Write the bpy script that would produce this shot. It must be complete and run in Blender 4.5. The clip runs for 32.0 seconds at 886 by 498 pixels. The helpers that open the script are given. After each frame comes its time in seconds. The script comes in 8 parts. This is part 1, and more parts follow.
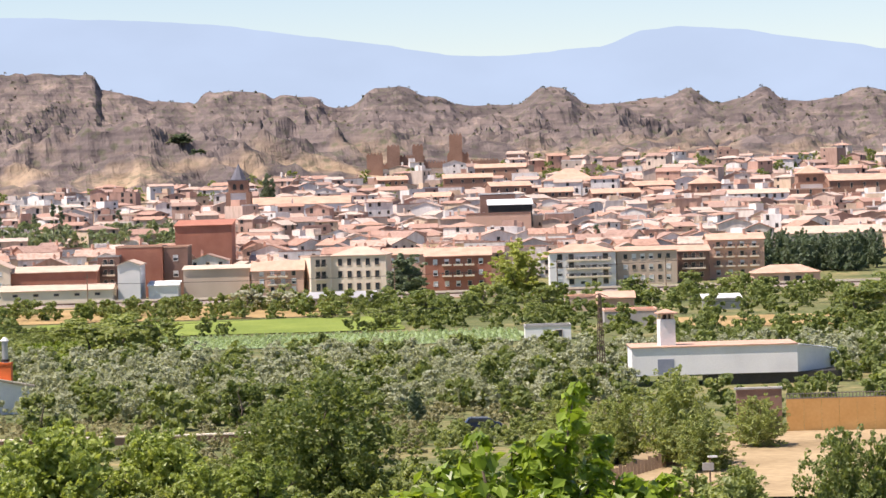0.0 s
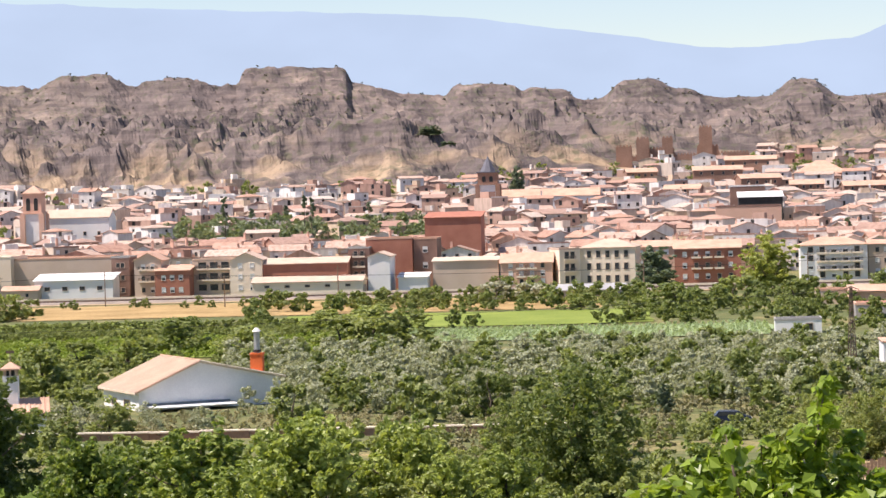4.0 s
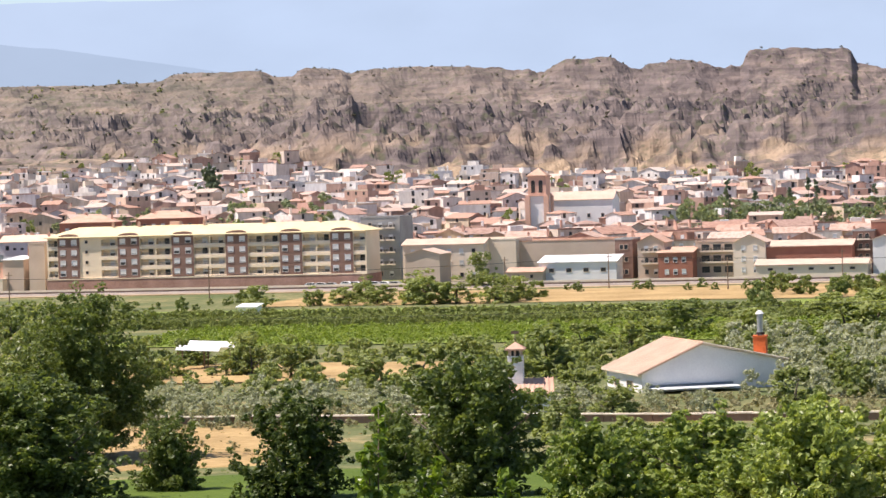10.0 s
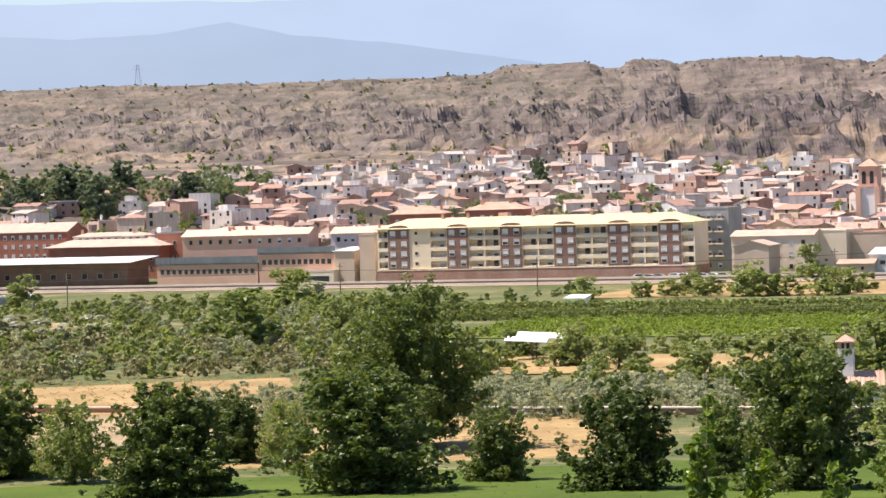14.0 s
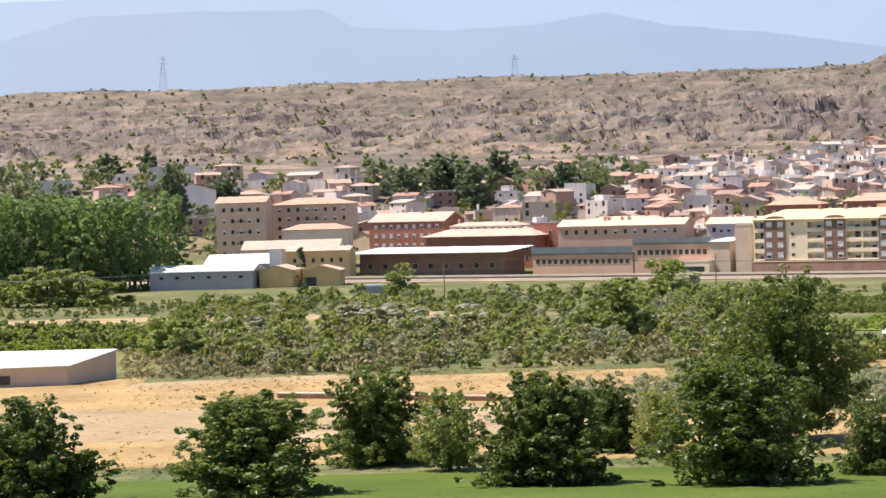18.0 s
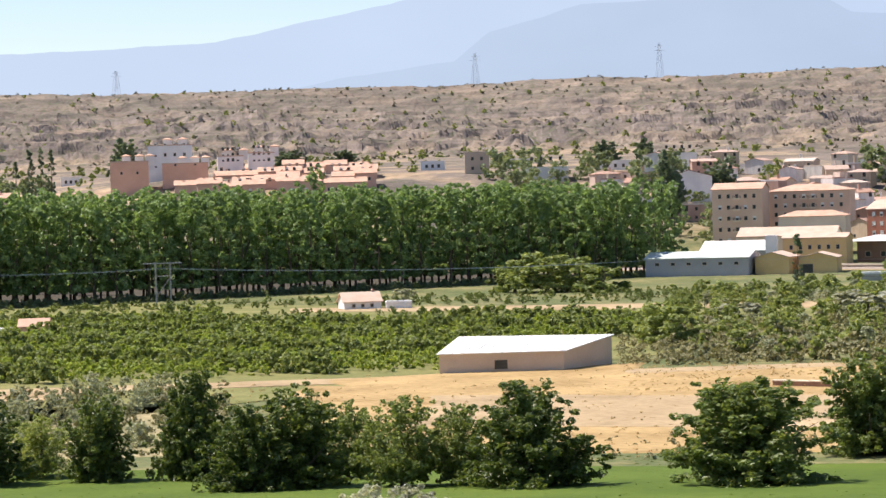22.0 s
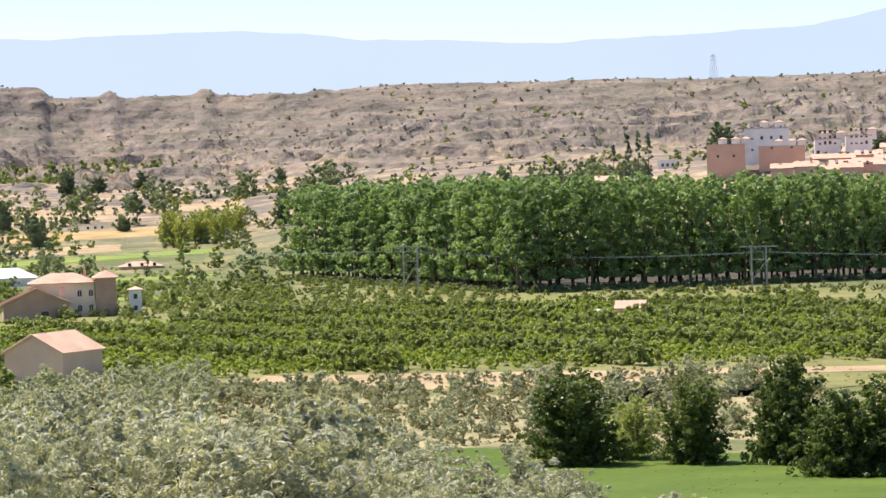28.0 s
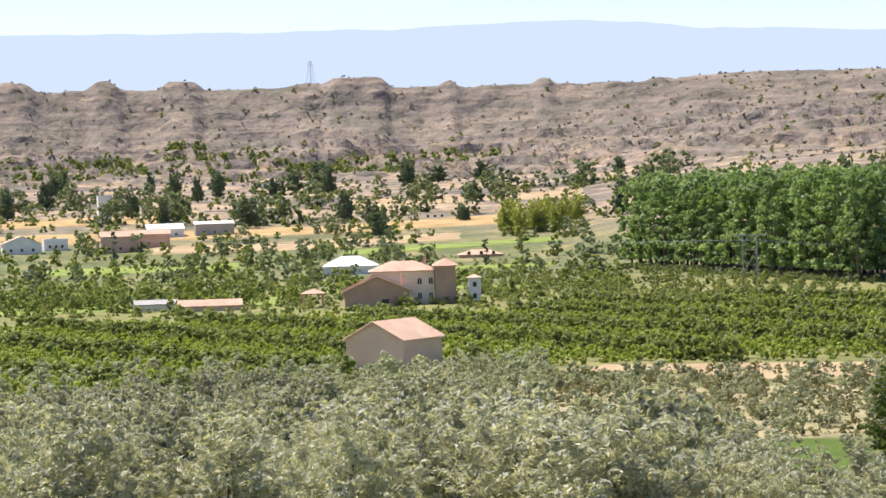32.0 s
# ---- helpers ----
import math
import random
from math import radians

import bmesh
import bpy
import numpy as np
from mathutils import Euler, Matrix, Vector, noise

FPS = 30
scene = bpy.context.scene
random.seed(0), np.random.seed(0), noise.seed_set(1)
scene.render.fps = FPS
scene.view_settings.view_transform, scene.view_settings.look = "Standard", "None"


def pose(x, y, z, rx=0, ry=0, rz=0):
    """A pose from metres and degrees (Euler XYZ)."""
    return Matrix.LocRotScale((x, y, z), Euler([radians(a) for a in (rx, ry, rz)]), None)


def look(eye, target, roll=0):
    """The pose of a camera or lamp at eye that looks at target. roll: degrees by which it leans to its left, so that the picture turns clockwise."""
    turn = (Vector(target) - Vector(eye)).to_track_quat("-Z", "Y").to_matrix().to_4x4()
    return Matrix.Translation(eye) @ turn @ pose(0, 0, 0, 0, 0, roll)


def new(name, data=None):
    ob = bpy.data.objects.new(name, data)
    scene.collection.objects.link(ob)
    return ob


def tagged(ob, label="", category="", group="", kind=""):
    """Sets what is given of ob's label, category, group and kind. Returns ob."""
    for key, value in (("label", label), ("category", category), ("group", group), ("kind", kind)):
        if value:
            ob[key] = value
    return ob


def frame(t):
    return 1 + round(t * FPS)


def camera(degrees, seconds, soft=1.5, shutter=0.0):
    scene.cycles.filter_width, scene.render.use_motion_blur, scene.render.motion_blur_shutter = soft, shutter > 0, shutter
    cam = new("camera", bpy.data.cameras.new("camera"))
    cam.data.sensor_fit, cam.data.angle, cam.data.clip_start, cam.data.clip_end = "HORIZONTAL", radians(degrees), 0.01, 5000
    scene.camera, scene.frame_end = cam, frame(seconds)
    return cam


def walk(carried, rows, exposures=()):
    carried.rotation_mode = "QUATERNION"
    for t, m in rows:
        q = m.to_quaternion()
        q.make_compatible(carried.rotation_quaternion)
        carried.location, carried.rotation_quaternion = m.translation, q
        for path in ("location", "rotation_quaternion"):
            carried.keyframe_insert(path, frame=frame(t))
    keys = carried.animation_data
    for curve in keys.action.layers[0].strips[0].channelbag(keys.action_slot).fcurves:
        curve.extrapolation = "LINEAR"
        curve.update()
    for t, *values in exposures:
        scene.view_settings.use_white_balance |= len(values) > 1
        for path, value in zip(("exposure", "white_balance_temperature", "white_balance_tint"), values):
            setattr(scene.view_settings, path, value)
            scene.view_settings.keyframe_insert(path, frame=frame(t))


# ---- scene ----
EYE_HEIGHT = 30.0
cam = camera(17.83, 32.0, soft=1.5)


def aim(azimuth, tilt, lean):
    """The camera on its tripod: azimuth to the right of +Y, tilt upwards, in degrees."""
    a, e = radians(azimuth), radians(tilt)
    way = Vector((math.sin(a) * math.cos(e), math.cos(a) * math.cos(e), math.sin(e)))
    eye = Vector((0, 0, EYE_HEIGHT))
    return look(eye, eye + way * 100, -lean)


# seconds, azimuth, tilt, lean of the pan from the terrace
PAN = [
    (0.0, -0.000, -1.380, 1.64), (0.5, -0.817, -1.392, 1.67), (1.0, -1.774, -1.384, 1.68), (1.5, -2.504, -1.394, 1.67), (2.0, -3.177, -1.399, 1.72),
    (2.5, -3.673, -1.396, 1.68), (4.5, -5.712, -1.406, 1.61), (5.0, -6.582, -1.418, 1.60), (5.5, -7.634, -1.434, 1.62), (6.0, -8.505, -1.451, 1.60),
    (6.5, -9.315, -1.446, 1.62), (7.0, -10.379, -1.451, 1.63), (7.5, -11.185, -1.461, 1.65), (8.0, -11.805, -1.470, 1.66), (8.5, -12.663, -1.471, 1.68),
    (9.0, -13.611, -1.479, 1.69), (9.5, -14.394, -1.475, 1.73), (10.0, -15.242, -1.467, 1.71), (10.5, -16.078, -1.462, 1.72), (11.0, -16.954, -1.467, 1.73),
    (11.5, -17.948, -1.466, 1.70), (12.0, -19.047, -1.456, 1.72), (12.5, -19.896, -1.447, 1.75), (13.0, -20.522, -1.446, 1.77), (13.5, -21.170, -1.444, 1.75),
    (14.0, -21.895, -1.438, 1.83), (14.5, -22.540, -1.431, 1.74), (16.5, -25.656, -1.417, 1.71), (17.0, -27.281, -1.411, 1.73), (17.5, -28.455, -1.401, 1.74),
    (18.0, -29.503, -1.402, 1.73), (18.5, -30.788, -1.396, 1.70), (19.0, -32.151, -1.387, 1.65), (19.5, -33.447, -1.376, 1.65), (20.0, -34.736, -1.368, 1.71),
    (20.5, -35.989, -1.382, 1.74), (21.0, -37.245, -1.394, 1.71), (21.5, -38.345, -1.382, 1.72), (22.0, -39.541, -1.376, 1.74), (22.5, -40.720, -1.361, 1.74),
    (23.0, -41.828, -1.369, 1.75), (23.5, -42.393, -1.384, 1.78), (24.0, -42.979, -1.388, 1.70), (24.5, -43.668, -1.380, 1.70), (25.0, -44.734, -1.369, 1.71),
    (25.5, -46.111, -1.360, 1.77), (26.0, -47.418, -1.356, 1.73), (26.5, -48.502, -1.355, 1.72), (28.5, -52.475, -1.361, 1.70), (29.0, -53.227, -1.362, 1.73),
    (29.5, -53.942, -1.360, 1.73), (30.0, -54.687, -1.363, 1.72), (30.5, -55.468, -1.361, 1.74), (31.0, -56.354, -1.366, 1.74), (31.5, -57.235, -1.372, 1.76),
    (32.0, -58.459, -1.387, 1.77),
]
walk(cam, [(t, aim(a, e, r)) for t, a, e, r in PAN], exposures=[(0, 0.80, 6880, 20), (16, 0.79, 6760, 18), (22, 0.81, 6730, 16), (26, 1.0, 6700, 15), (32, 0.96, 6640, 16)])

# ---- world and sun ----
SUN_AZ, SUN_EL = -108.0, 60.0
world = bpy.data.worlds.new("sky")
scene.world = world
world.use_nodes = True
wn = world.node_tree.nodes
sky = wn.new("ShaderNodeTexSky")
sky.sky_type, sky.sun_disc = "NISHITA", False
sky.sun_elevation, sky.sun_rotation = radians(SUN_EL), radians(SUN_AZ)
sky.altitude = 950.0
sky.air_density, sky.dust_density, sky.ozone_density = 1.0, 0.3, 3.0
world.node_tree.links.new(sky.outputs[0], wn["Background"].inputs[0])
wn["Background"].inputs[1].default_value = 0.084
sun = new("sun", bpy.data.lights.new("sun", "SUN"))
sun.data.energy, sun.data.angle, sun.data.color = 4.5, radians(0.53), (1.0, 0.95, 0.87)
sa, se = radians(SUN_AZ), radians(SUN_EL)
sun_way = Vector((math.sin(sa) * math.cos(se), math.cos(sa) * math.cos(se), math.sin(se)))
sun.matrix_world = look(sun_way * 200, (0, 0, 0))

# ---- materials ----
def nodes_of(name, rough=0.8, metal=0.0):
    m = bpy.data.materials.new(name)
    m.use_nodes = True
    t = m.node_tree
    b = t.nodes["Principled BSDF"]
    b.inputs["Roughness"].default_value = rough
    b.inputs["Metallic"].default_value = metal
    b.inputs["Specular IOR Level"].default_value = 0.3
    return m, t, b


def grain(t, scale, detail=4.0, world_space=True, stretch=None):
    tex = t.nodes.new("ShaderNodeTexNoise")
    tex.inputs["Scale"].default_value = scale
    tex.inputs["Detail"].default_value = detail
    src = t.nodes.new("ShaderNodeNewGeometry").outputs["Position"] if world_space else t.nodes.new("ShaderNodeTexCoord").outputs["Object"]
    if stretch:
        mp = t.nodes.new("ShaderNodeMapping")
        mp.inputs["Scale"].default_value = stretch
        t.links.new(src, mp.inputs[0])
        src = mp.outputs[0]
    t.links.new(src, tex.inputs["Vector"])
    return tex.outputs[0]


def ramp(t, fac, stops):
    r = t.nodes.new("ShaderNodeValToRGB")
    els = r.color_ramp.elements
    while len(els) < len(stops):
        els.new(0.5)
    for e, (p, c) in zip(els, stops):
        e.position, e.color = p, (*c, 1)
    t.links.new(fac, r.inputs[0])
    return r.outputs[0]


def mixed(t, fac, a, b, mode="MIX"):
    n = t.nodes.new("ShaderNodeMix")
    n.data_type, n.blend_type = "RGBA", mode
    for sock, v in ((n.inputs[0], fac), (n.inputs[6], a), (n.inputs[7], b)):
        if isinstance(v, (int, float)):
            sock.default_value = v
        elif isinstance(v, tuple):
            sock.default_value = (*v, 1)
        else:
            t.links.new(v, sock)
    return n.outputs[2]


def sums(t, op, a, b):
    n = t.nodes.new("ShaderNodeMath")
    n.operation = op
    for sock, v in zip(n.inputs, (a, b)):
        if isinstance(v, (int, float)):
            sock.default_value = v
        else:
            t.links.new(v, sock)
    return n.outputs[0]


def bumped(t, b, height, strength, distance):
    n = t.nodes.new("ShaderNodeBump")
    n.inputs["Strength"].default_value, n.inputs["Distance"].default_value = strength, distance
    t.links.new(height, n.inputs["Height"])
    t.links.new(n.outputs[0], b.inputs["Normal"])


def surface(name, low, high, rough=0.8, coarse=0.3, fine=4.0, bump=0.3, depth=0.03, metal=0.0, spots=None):
    """A plain material that varies between two colours at two scales, with fine relief."""
    m, t, b = nodes_of(name, rough, metal)
    g1, g2 = grain(t, coarse), grain(t, fine, 6)
    f = sums(t, "ADD", sums(t, "MULTIPLY", g1, 0.6), sums(t, "MULTIPLY", g2, 0.4))
    c = ramp(t, f, [(0.34, low), (0.66, high)])
    if spots:
        c = mixed(t, ramp(t, grain(t, spots[1], 5), [(0.55, (0, 0, 0)), (0.68, (1, 1, 1))]), c, spots[0])
    t.links.new(c, b.inputs["Base Color"])
    if bump:
        bumped(t, b, g2, bump, depth)
    return m


def painted(name, colours, rough=0.85, dirt=0.25):
    """House plaster: one of several colours for each house, with stains and rain streaks."""
    m, t, b = nodes_of(name, rough)
    info = t.nodes.new("ShaderNodeObjectInfo")
    n = len(colours)
    r = t.nodes.new("ShaderNodeValToRGB")
    r.color_ramp.interpolation = "CONSTANT"
    els = r.color_ramp.elements
    while len(els) < n:
        els.new(0.5)
    for i, (e, c) in enumerate(zip(els, colours)):
        e.position, e.color = i / n, (*c, 1)
    t.links.new(info.outputs["Random"], r.inputs[0])
    streak = grain(t, 0.9, 5, stretch=(1, 1, 0.25))
    d = ramp(t, streak, [(0.4, (1, 1, 1)), (0.75, (1 - dirt, 1 - dirt * 1.1, 1 - dirt * 1.2))])
    t.links.new(mixed(t, 1.0, r.outputs[0], d, "MULTIPLY"), b.inputs["Base Color"])
    bumped(t, b, grain(t, 6, 4), 0.15, 0.02)
    return m


def leafy(name, dark, light, rough=0.5, glow=0.4):
    """Leaves: colour varies leaf by leaf and tree by tree, with some light passing through."""
    m, t, b = nodes_of(name, rough)
    geo = t.nodes.new("ShaderNodeNewGeometry")
    info = t.nodes.new("ShaderNodeObjectInfo")
    f = sums(t, "ADD", sums(t, "MULTIPLY", geo.outputs["Random Per Island"], 0.6), sums(t, "MULTIPLY", info.outputs["Random"], 0.4))
    c = ramp(t, f, [(0.1, dark), (0.9, light)])
    t.links.new(c, b.inputs["Base Color"])
    b.inputs["Specular IOR Level"].default_value = 0.35
    tr = t.nodes.new("ShaderNodeBsdfTranslucent")
    t.links.new(mixed(t, 1.0, c, (1.5, 1.45, 0.7), "MULTIPLY"), tr.inputs[0])
    mix = t.nodes.new("ShaderNodeMixShader")
    mix.inputs[0].default_value = glow
    out = t.nodes["Material Output"]
    t.links.new(b.outputs[0], mix.inputs[1])
    t.links.new(tr.outputs[0], mix.inputs[2])
    t.links.new(mix.outputs[0], out.inputs[0])
    return m


def earth_material():
    """The land: eroded clay hills with scrub, dusty town ground, and the weeds of the valley."""
    m, t, b = nodes_of("land", 0.95)
    geo = t.nodes.new("ShaderNodeNewGeometry")
    g1, g2, g3 = grain(t, 0.006, 5), grain(t, 0.05, 6), grain(t, 0.4, 5)
    xyz = t.nodes.new("ShaderNodeSeparateXYZ")
    t.links.new(geo.outputs["Position"], xyz.inputs[0])
    nz = t.nodes.new("ShaderNodeSeparateXYZ")
    t.links.new(geo.outputs["Normal"], nz.inputs[0])
    clay = ramp(t, sums(t, "ADD", sums(t, "MULTIPLY", g1, 0.5), sums(t, "MULTIPLY", g2, 0.5)),
                [(0.38, (0.115, 0.098, 0.09)), (0.5, (0.205, 0.17, 0.15)), (0.62, (0.36, 0.29, 0.23))])
    # bare steep clay is greyer and darker than the dusty slopes
    rough = grain(t, 0.028, 8)
    clay = mixed(t, ramp(t, rough, [(0.4, (0, 0, 0)), (0.6, (1, 1, 1))]), mixed(t, 1.0, clay, (0.70, 0.69, 0.69), "MULTIPLY"), clay)
    # drier, weedier slopes in the west
    west = ramp(t, sums(t, "DIVIDE", xyz.outputs[0], -1000.0), [(0.42, (0, 0, 0)), (0.8, (1, 1, 1))])
    slope = ramp(t, sums(t, "ADD", sums(t, "MULTIPLY", grain(t, 0.022, 6, stretch=(1, 1, 5)), 0.7), sums(t, "MULTIPLY", g3, 0.3)),
                 [(0.36, (0.10, 0.096, 0.07)), (0.48, (0.168, 0.142, 0.112)), (0.64, (0.28, 0.212, 0.155))])
    clay = mixed(t, sums(t, "MULTIPLY", west, 0.72), clay, slope)
    steep = ramp(t, sums(t, "ADD", nz.outputs[2], sums(t, "MULTIPLY", rough, 0.25)), [(0.78, (1, 1, 1)), (1.02, (0, 0, 0))])
    strata = grain(t, 1.0, 5, stretch=(0.012, 0.012, 0.22))
    cliff = ramp(t, strata, [(0.36, (0.15, 0.126, 0.115)), (0.64, (0.25, 0.208, 0.18))])
    clay = mixed(t, steep, clay, cliff)
    clay = mixed(t, sums(t, "MULTIPLY", sums(t, "SUBTRACT", 1.0, west), 1.0), clay, mixed(t, 1.0, clay, (0.76, 0.74, 0.79), "MULTIPLY"))
    beds = ramp(t, grain(t, 1.0, 4, stretch=(0.02, 0.02, 0.34)), [(0.42, (0.62, 0.6, 0.6)), (0.52, (1, 1, 1)), (0.62, (1.18, 1.14, 1.08))])
    clay = mixed(t, 0.42, clay, mixed(t, 1.0, clay, beds, "MULTIPLY"))
    # pale ochre marl at the foot of the hills
    marl = sums(t, "MULTIPLY", ramp(t, sums(t, "DIVIDE", xyz.outputs[2], 100.0), [(0.30, (1, 1, 1)), (0.62, (0, 0, 0))]), ramp(t, grain(t, 0.03, 8), [(0.47, (0, 0, 0)), (0.60, (1, 1, 1))]))
    clay = mixed(t, sums(t, "MULTIPLY", marl, 0.75), clay, ramp(t, grain(t, 0.12, 5), [(0.35, (0.34, 0.235, 0.135)), (0.65, (0.50, 0.37, 0.235))]))
    # scrub
    vor = t.nodes.new("ShaderNodeTexVoronoi")
    vor.inputs["Scale"].default_value = 0.15
    t.links.new(geo.outputs["Position"], vor.inputs["Vector"])
    bush = sums(t, "MULTIPLY", ramp(t, vor.outputs["Distance"], [(0.2, (1, 1, 1)), (0.42, (0, 0, 0))]),
                ramp(t, grain(t, 0.012, 4), [(0.38, (0, 0, 0)), (0.55, (1, 1, 1))]))
    clay = mixed(t, sums(t, "MULTIPLY", bush, 0.75), clay, (0.10, 0.105, 0.06))
    tuft = t.nodes.new("ShaderNodeTexVoronoi")
    tuft.inputs["Scale"].default_value = 0.38
    t.links.new(geo.outputs["Position"], tuft.inputs["Vector"])
    low = sums(t, "MULTIPLY", ramp(t, tuft.outputs["Distance"], [(0.22, (1, 1, 1)), (0.45, (0, 0, 0))]), ramp(t, grain(t, 0.02, 5), [(0.45, (0, 0, 0)), (0.58, (1, 1, 1))]))
    clay = mixed(t, sums(t, "MULTIPLY", low, 0.6), clay, (0.12, 0.115, 0.075))
    weeds = ramp(t, sums(t, "ADD", sums(t, "MULTIPLY", g2, 0.6), sums(t, "MULTIPLY", g3, 0.4)),
                 [(0.36, (0.07, 0.10, 0.03)), (0.52, (0.135, 0.145, 0.055)), (0.68, (0.31, 0.245, 0.115))])
    high = ramp(t, sums(t, "DIVIDE", xyz.outputs[2], 40.0), [(0.1, (0, 0, 0)), (0.4, (1, 1, 1))])
    near = sums(t, "MULTIPLY", sums(t, "LESS_THAN", xyz.outputs[1], 640.0), sums(t, "GREATER_THAN", xyz.outputs[0], -700.0))
    c = mixed(t, sums(t, "MULTIPLY", high, sums(t, "SUBTRACT", 1.0, near)), weeds, clay)
    t.links.new(c, b.inputs["Base Color"])
    bumped(t, b, sums(t, "ADD", sums(t, "MULTIPLY", rough, sums(t, "MULTIPLY", high, 4.0)), sums(t, "ADD", sums(t, "MULTIPLY", g2, 0.6), sums(t, "MULTIPLY", g3, 0.2))), 0.8, 3.5)
    return m


LAND = earth_material()
DRY = surface("dry_stubble", (0.245, 0.16, 0.062), (0.47, 0.33, 0.15), 0.95, 0.07, 0.7, 0.7, 0.25)
DUST = surface("pale_dust", (0.25, 0.18, 0.095), (0.46, 0.345, 0.20), 0.95, 0.07, 0.9, 0.5, 0.15)
LAWN = surface("lush_grass", (0.050, 0.090, 0.007), (0.102, 0.150, 0.016), 1.0, 0.06, 1.1, 0.9, 0.3)
CROP = surface("crop_green", (0.13, 0.185, 0.028), (0.235, 0.29, 0.055), 0.9, 0.08, 1.5, 0.7, 0.4)
GRAVEL = surface("ballast", (0.22, 0.18, 0.15), (0.36, 0.30, 0.25), 0.95, 0.1, 3.0, 0.5, 0.1)
RUST = surface("rail_steel", (0.16, 0.11, 0.08), (0.26, 0.19, 0.15), 0.6, 0.5, 5.0, 0.2, 0.01, 0.6)
WHITE = surface("whitewash", (0.70, 0.69, 0.68), (0.84, 0.83, 0.81), 0.85, 0.25, 5.0, 0.15, 0.02)
FLATS = surface("warm_cream_plaster", (0.80, 0.66, 0.47), (0.88, 0.75, 0.56), 0.85, 0.2, 5.0, 0.15, 0.02)
CREAM = surface("cream_plaster", (0.72, 0.60, 0.465), (0.83, 0.715, 0.575), 0.85, 0.2, 5.0, 0.15, 0.02)
TAN = surface("tan_plaster", (0.52, 0.405, 0.315), (0.62, 0.50, 0.40), 0.88, 0.2, 4.0, 0.2, 0.02)
PEACH = surface("peach_plaster", (0.66, 0.46, 0.345), (0.77, 0.57, 0.44), 0.88, 0.2, 4.0, 0.2, 0.02)
PINK = surface("pink_plaster", (0.61, 0.375, 0.275), (0.73, 0.475, 0.36), 0.88, 0.2, 4.0, 0.2, 0.02)
BRICK = surface("red_brick", (0.34, 0.135, 0.09), (0.44, 0.195, 0.135), 0.9, 0.3, 5.0, 0.3, 0.02)
BROWN = surface("brown_brick", (0.21, 0.125, 0.098), (0.29, 0.18, 0.14), 0.9, 0.3, 5.0, 0.3, 0.02)
UMBER = surface("umber_plaster", (0.37, 0.25, 0.19), (0.47, 0.33, 0.255), 0.9, 0.3, 4.0, 0.2, 0.02)
STONE = surface("castle_stone", (0.26, 0.15, 0.105), (0.38, 0.23, 0.165), 0.95, 0.15, 1.5, 0.6, 0.2)
TILE = surface("clay_tiles", (0.46, 0.275, 0.195), (0.61, 0.405, 0.30), 0.85, 0.35, 4.0, 0.4, 0.05)
APRICOT_TILE = surface("apricot_tiles", (0.62, 0.425, 0.31), (0.78, 0.565, 0.425), 0.85, 0.35, 4.0, 0.4, 0.05)
PALE_TILE = surface("pale_tiles", (0.47, 0.34, 0.26), (0.60, 0.46, 0.365), 0.85, 0.35, 4.0, 0.4, 0.05)
CREAM_TILE = surface("cream_tiles", (0.60, 0.465, 0.35), (0.72, 0.585, 0.455), 0.85, 0.35, 4.0, 0.4, 0.05)
YELLOW_ROOF = surface("straw_tiles", (0.60, 0.505, 0.29), (0.70, 0.60, 0.37), 0.85, 0.25, 4.0, 0.3, 0.05)
SHEET = surface("pale_sheet_metal", (0.66, 0.66, 0.65), (0.77, 0.77, 0.76), 0.6, 0.2, 3.0, 0.1, 0.02)
GREY = surface("grey_concrete", (0.30, 0.29, 0.28), (0.42, 0.41, 0.39), 0.9, 0.2, 4.0, 0.3, 0.03)
SLATE = surface("slate_grey_sheet", (0.15, 0.17, 0.18), (0.21, 0.235, 0.245), 0.6, 0.3, 4.0, 0.2, 0.03)
OCHRE = surface("ochre_plaster", (0.62, 0.42, 0.19), (0.74, 0.53, 0.27), 0.85, 0.2, 4.0, 0.2, 0.02)
ORANGE = surface("orange_paint", (0.60, 0.12, 0.03), (0.72, 0.17, 0.05), 0.7, 0.3, 4.0, 0.15, 0.02)
WOOD = surface("weathered_wood", (0.16, 0.11, 0.075), (0.28, 0.20, 0.14), 0.85, 0.5, 6.0, 0.4, 0.02)
METAL = surface("galvanised_steel", (0.40, 0.41, 0.42), (0.55, 0.56, 0.57), 0.4, 0.5, 5.0, 0.1, 0.01, 0.8)
DARK = surface("dark_opening", (0.03, 0.028, 0.026), (0.06, 0.055, 0.05), 0.5, 0.5, 4.0, 0.0)
BARK = surface("bark", (0.09, 0.07, 0.05), (0.17, 0.135, 0.10), 0.95, 0.8, 8.0, 0.6, 0.05)
HOUSE_WALL = painted("house_plaster", [(0.74, 0.70, 0.66), (0.78, 0.75, 0.71), (0.60, 0.50, 0.40), (0.78, 0.74, 0.70), (0.56, 0.40, 0.30), (0.66, 0.60, 0.53),
                                       (0.46, 0.27, 0.20), (0.72, 0.66, 0.60), (0.50, 0.40, 0.31), (0.76, 0.73, 0.70), (0.62, 0.48, 0.30)])
HOUSE_ROOF = painted("house_tiles", [(0.46, 0.29, 0.22), (0.50, 0.36, 0.29), (0.41, 0.25, 0.19), (0.53, 0.41, 0.34), (0.46, 0.285, 0.215), (0.39, 0.26, 0.21)], 0.9, 0.4)
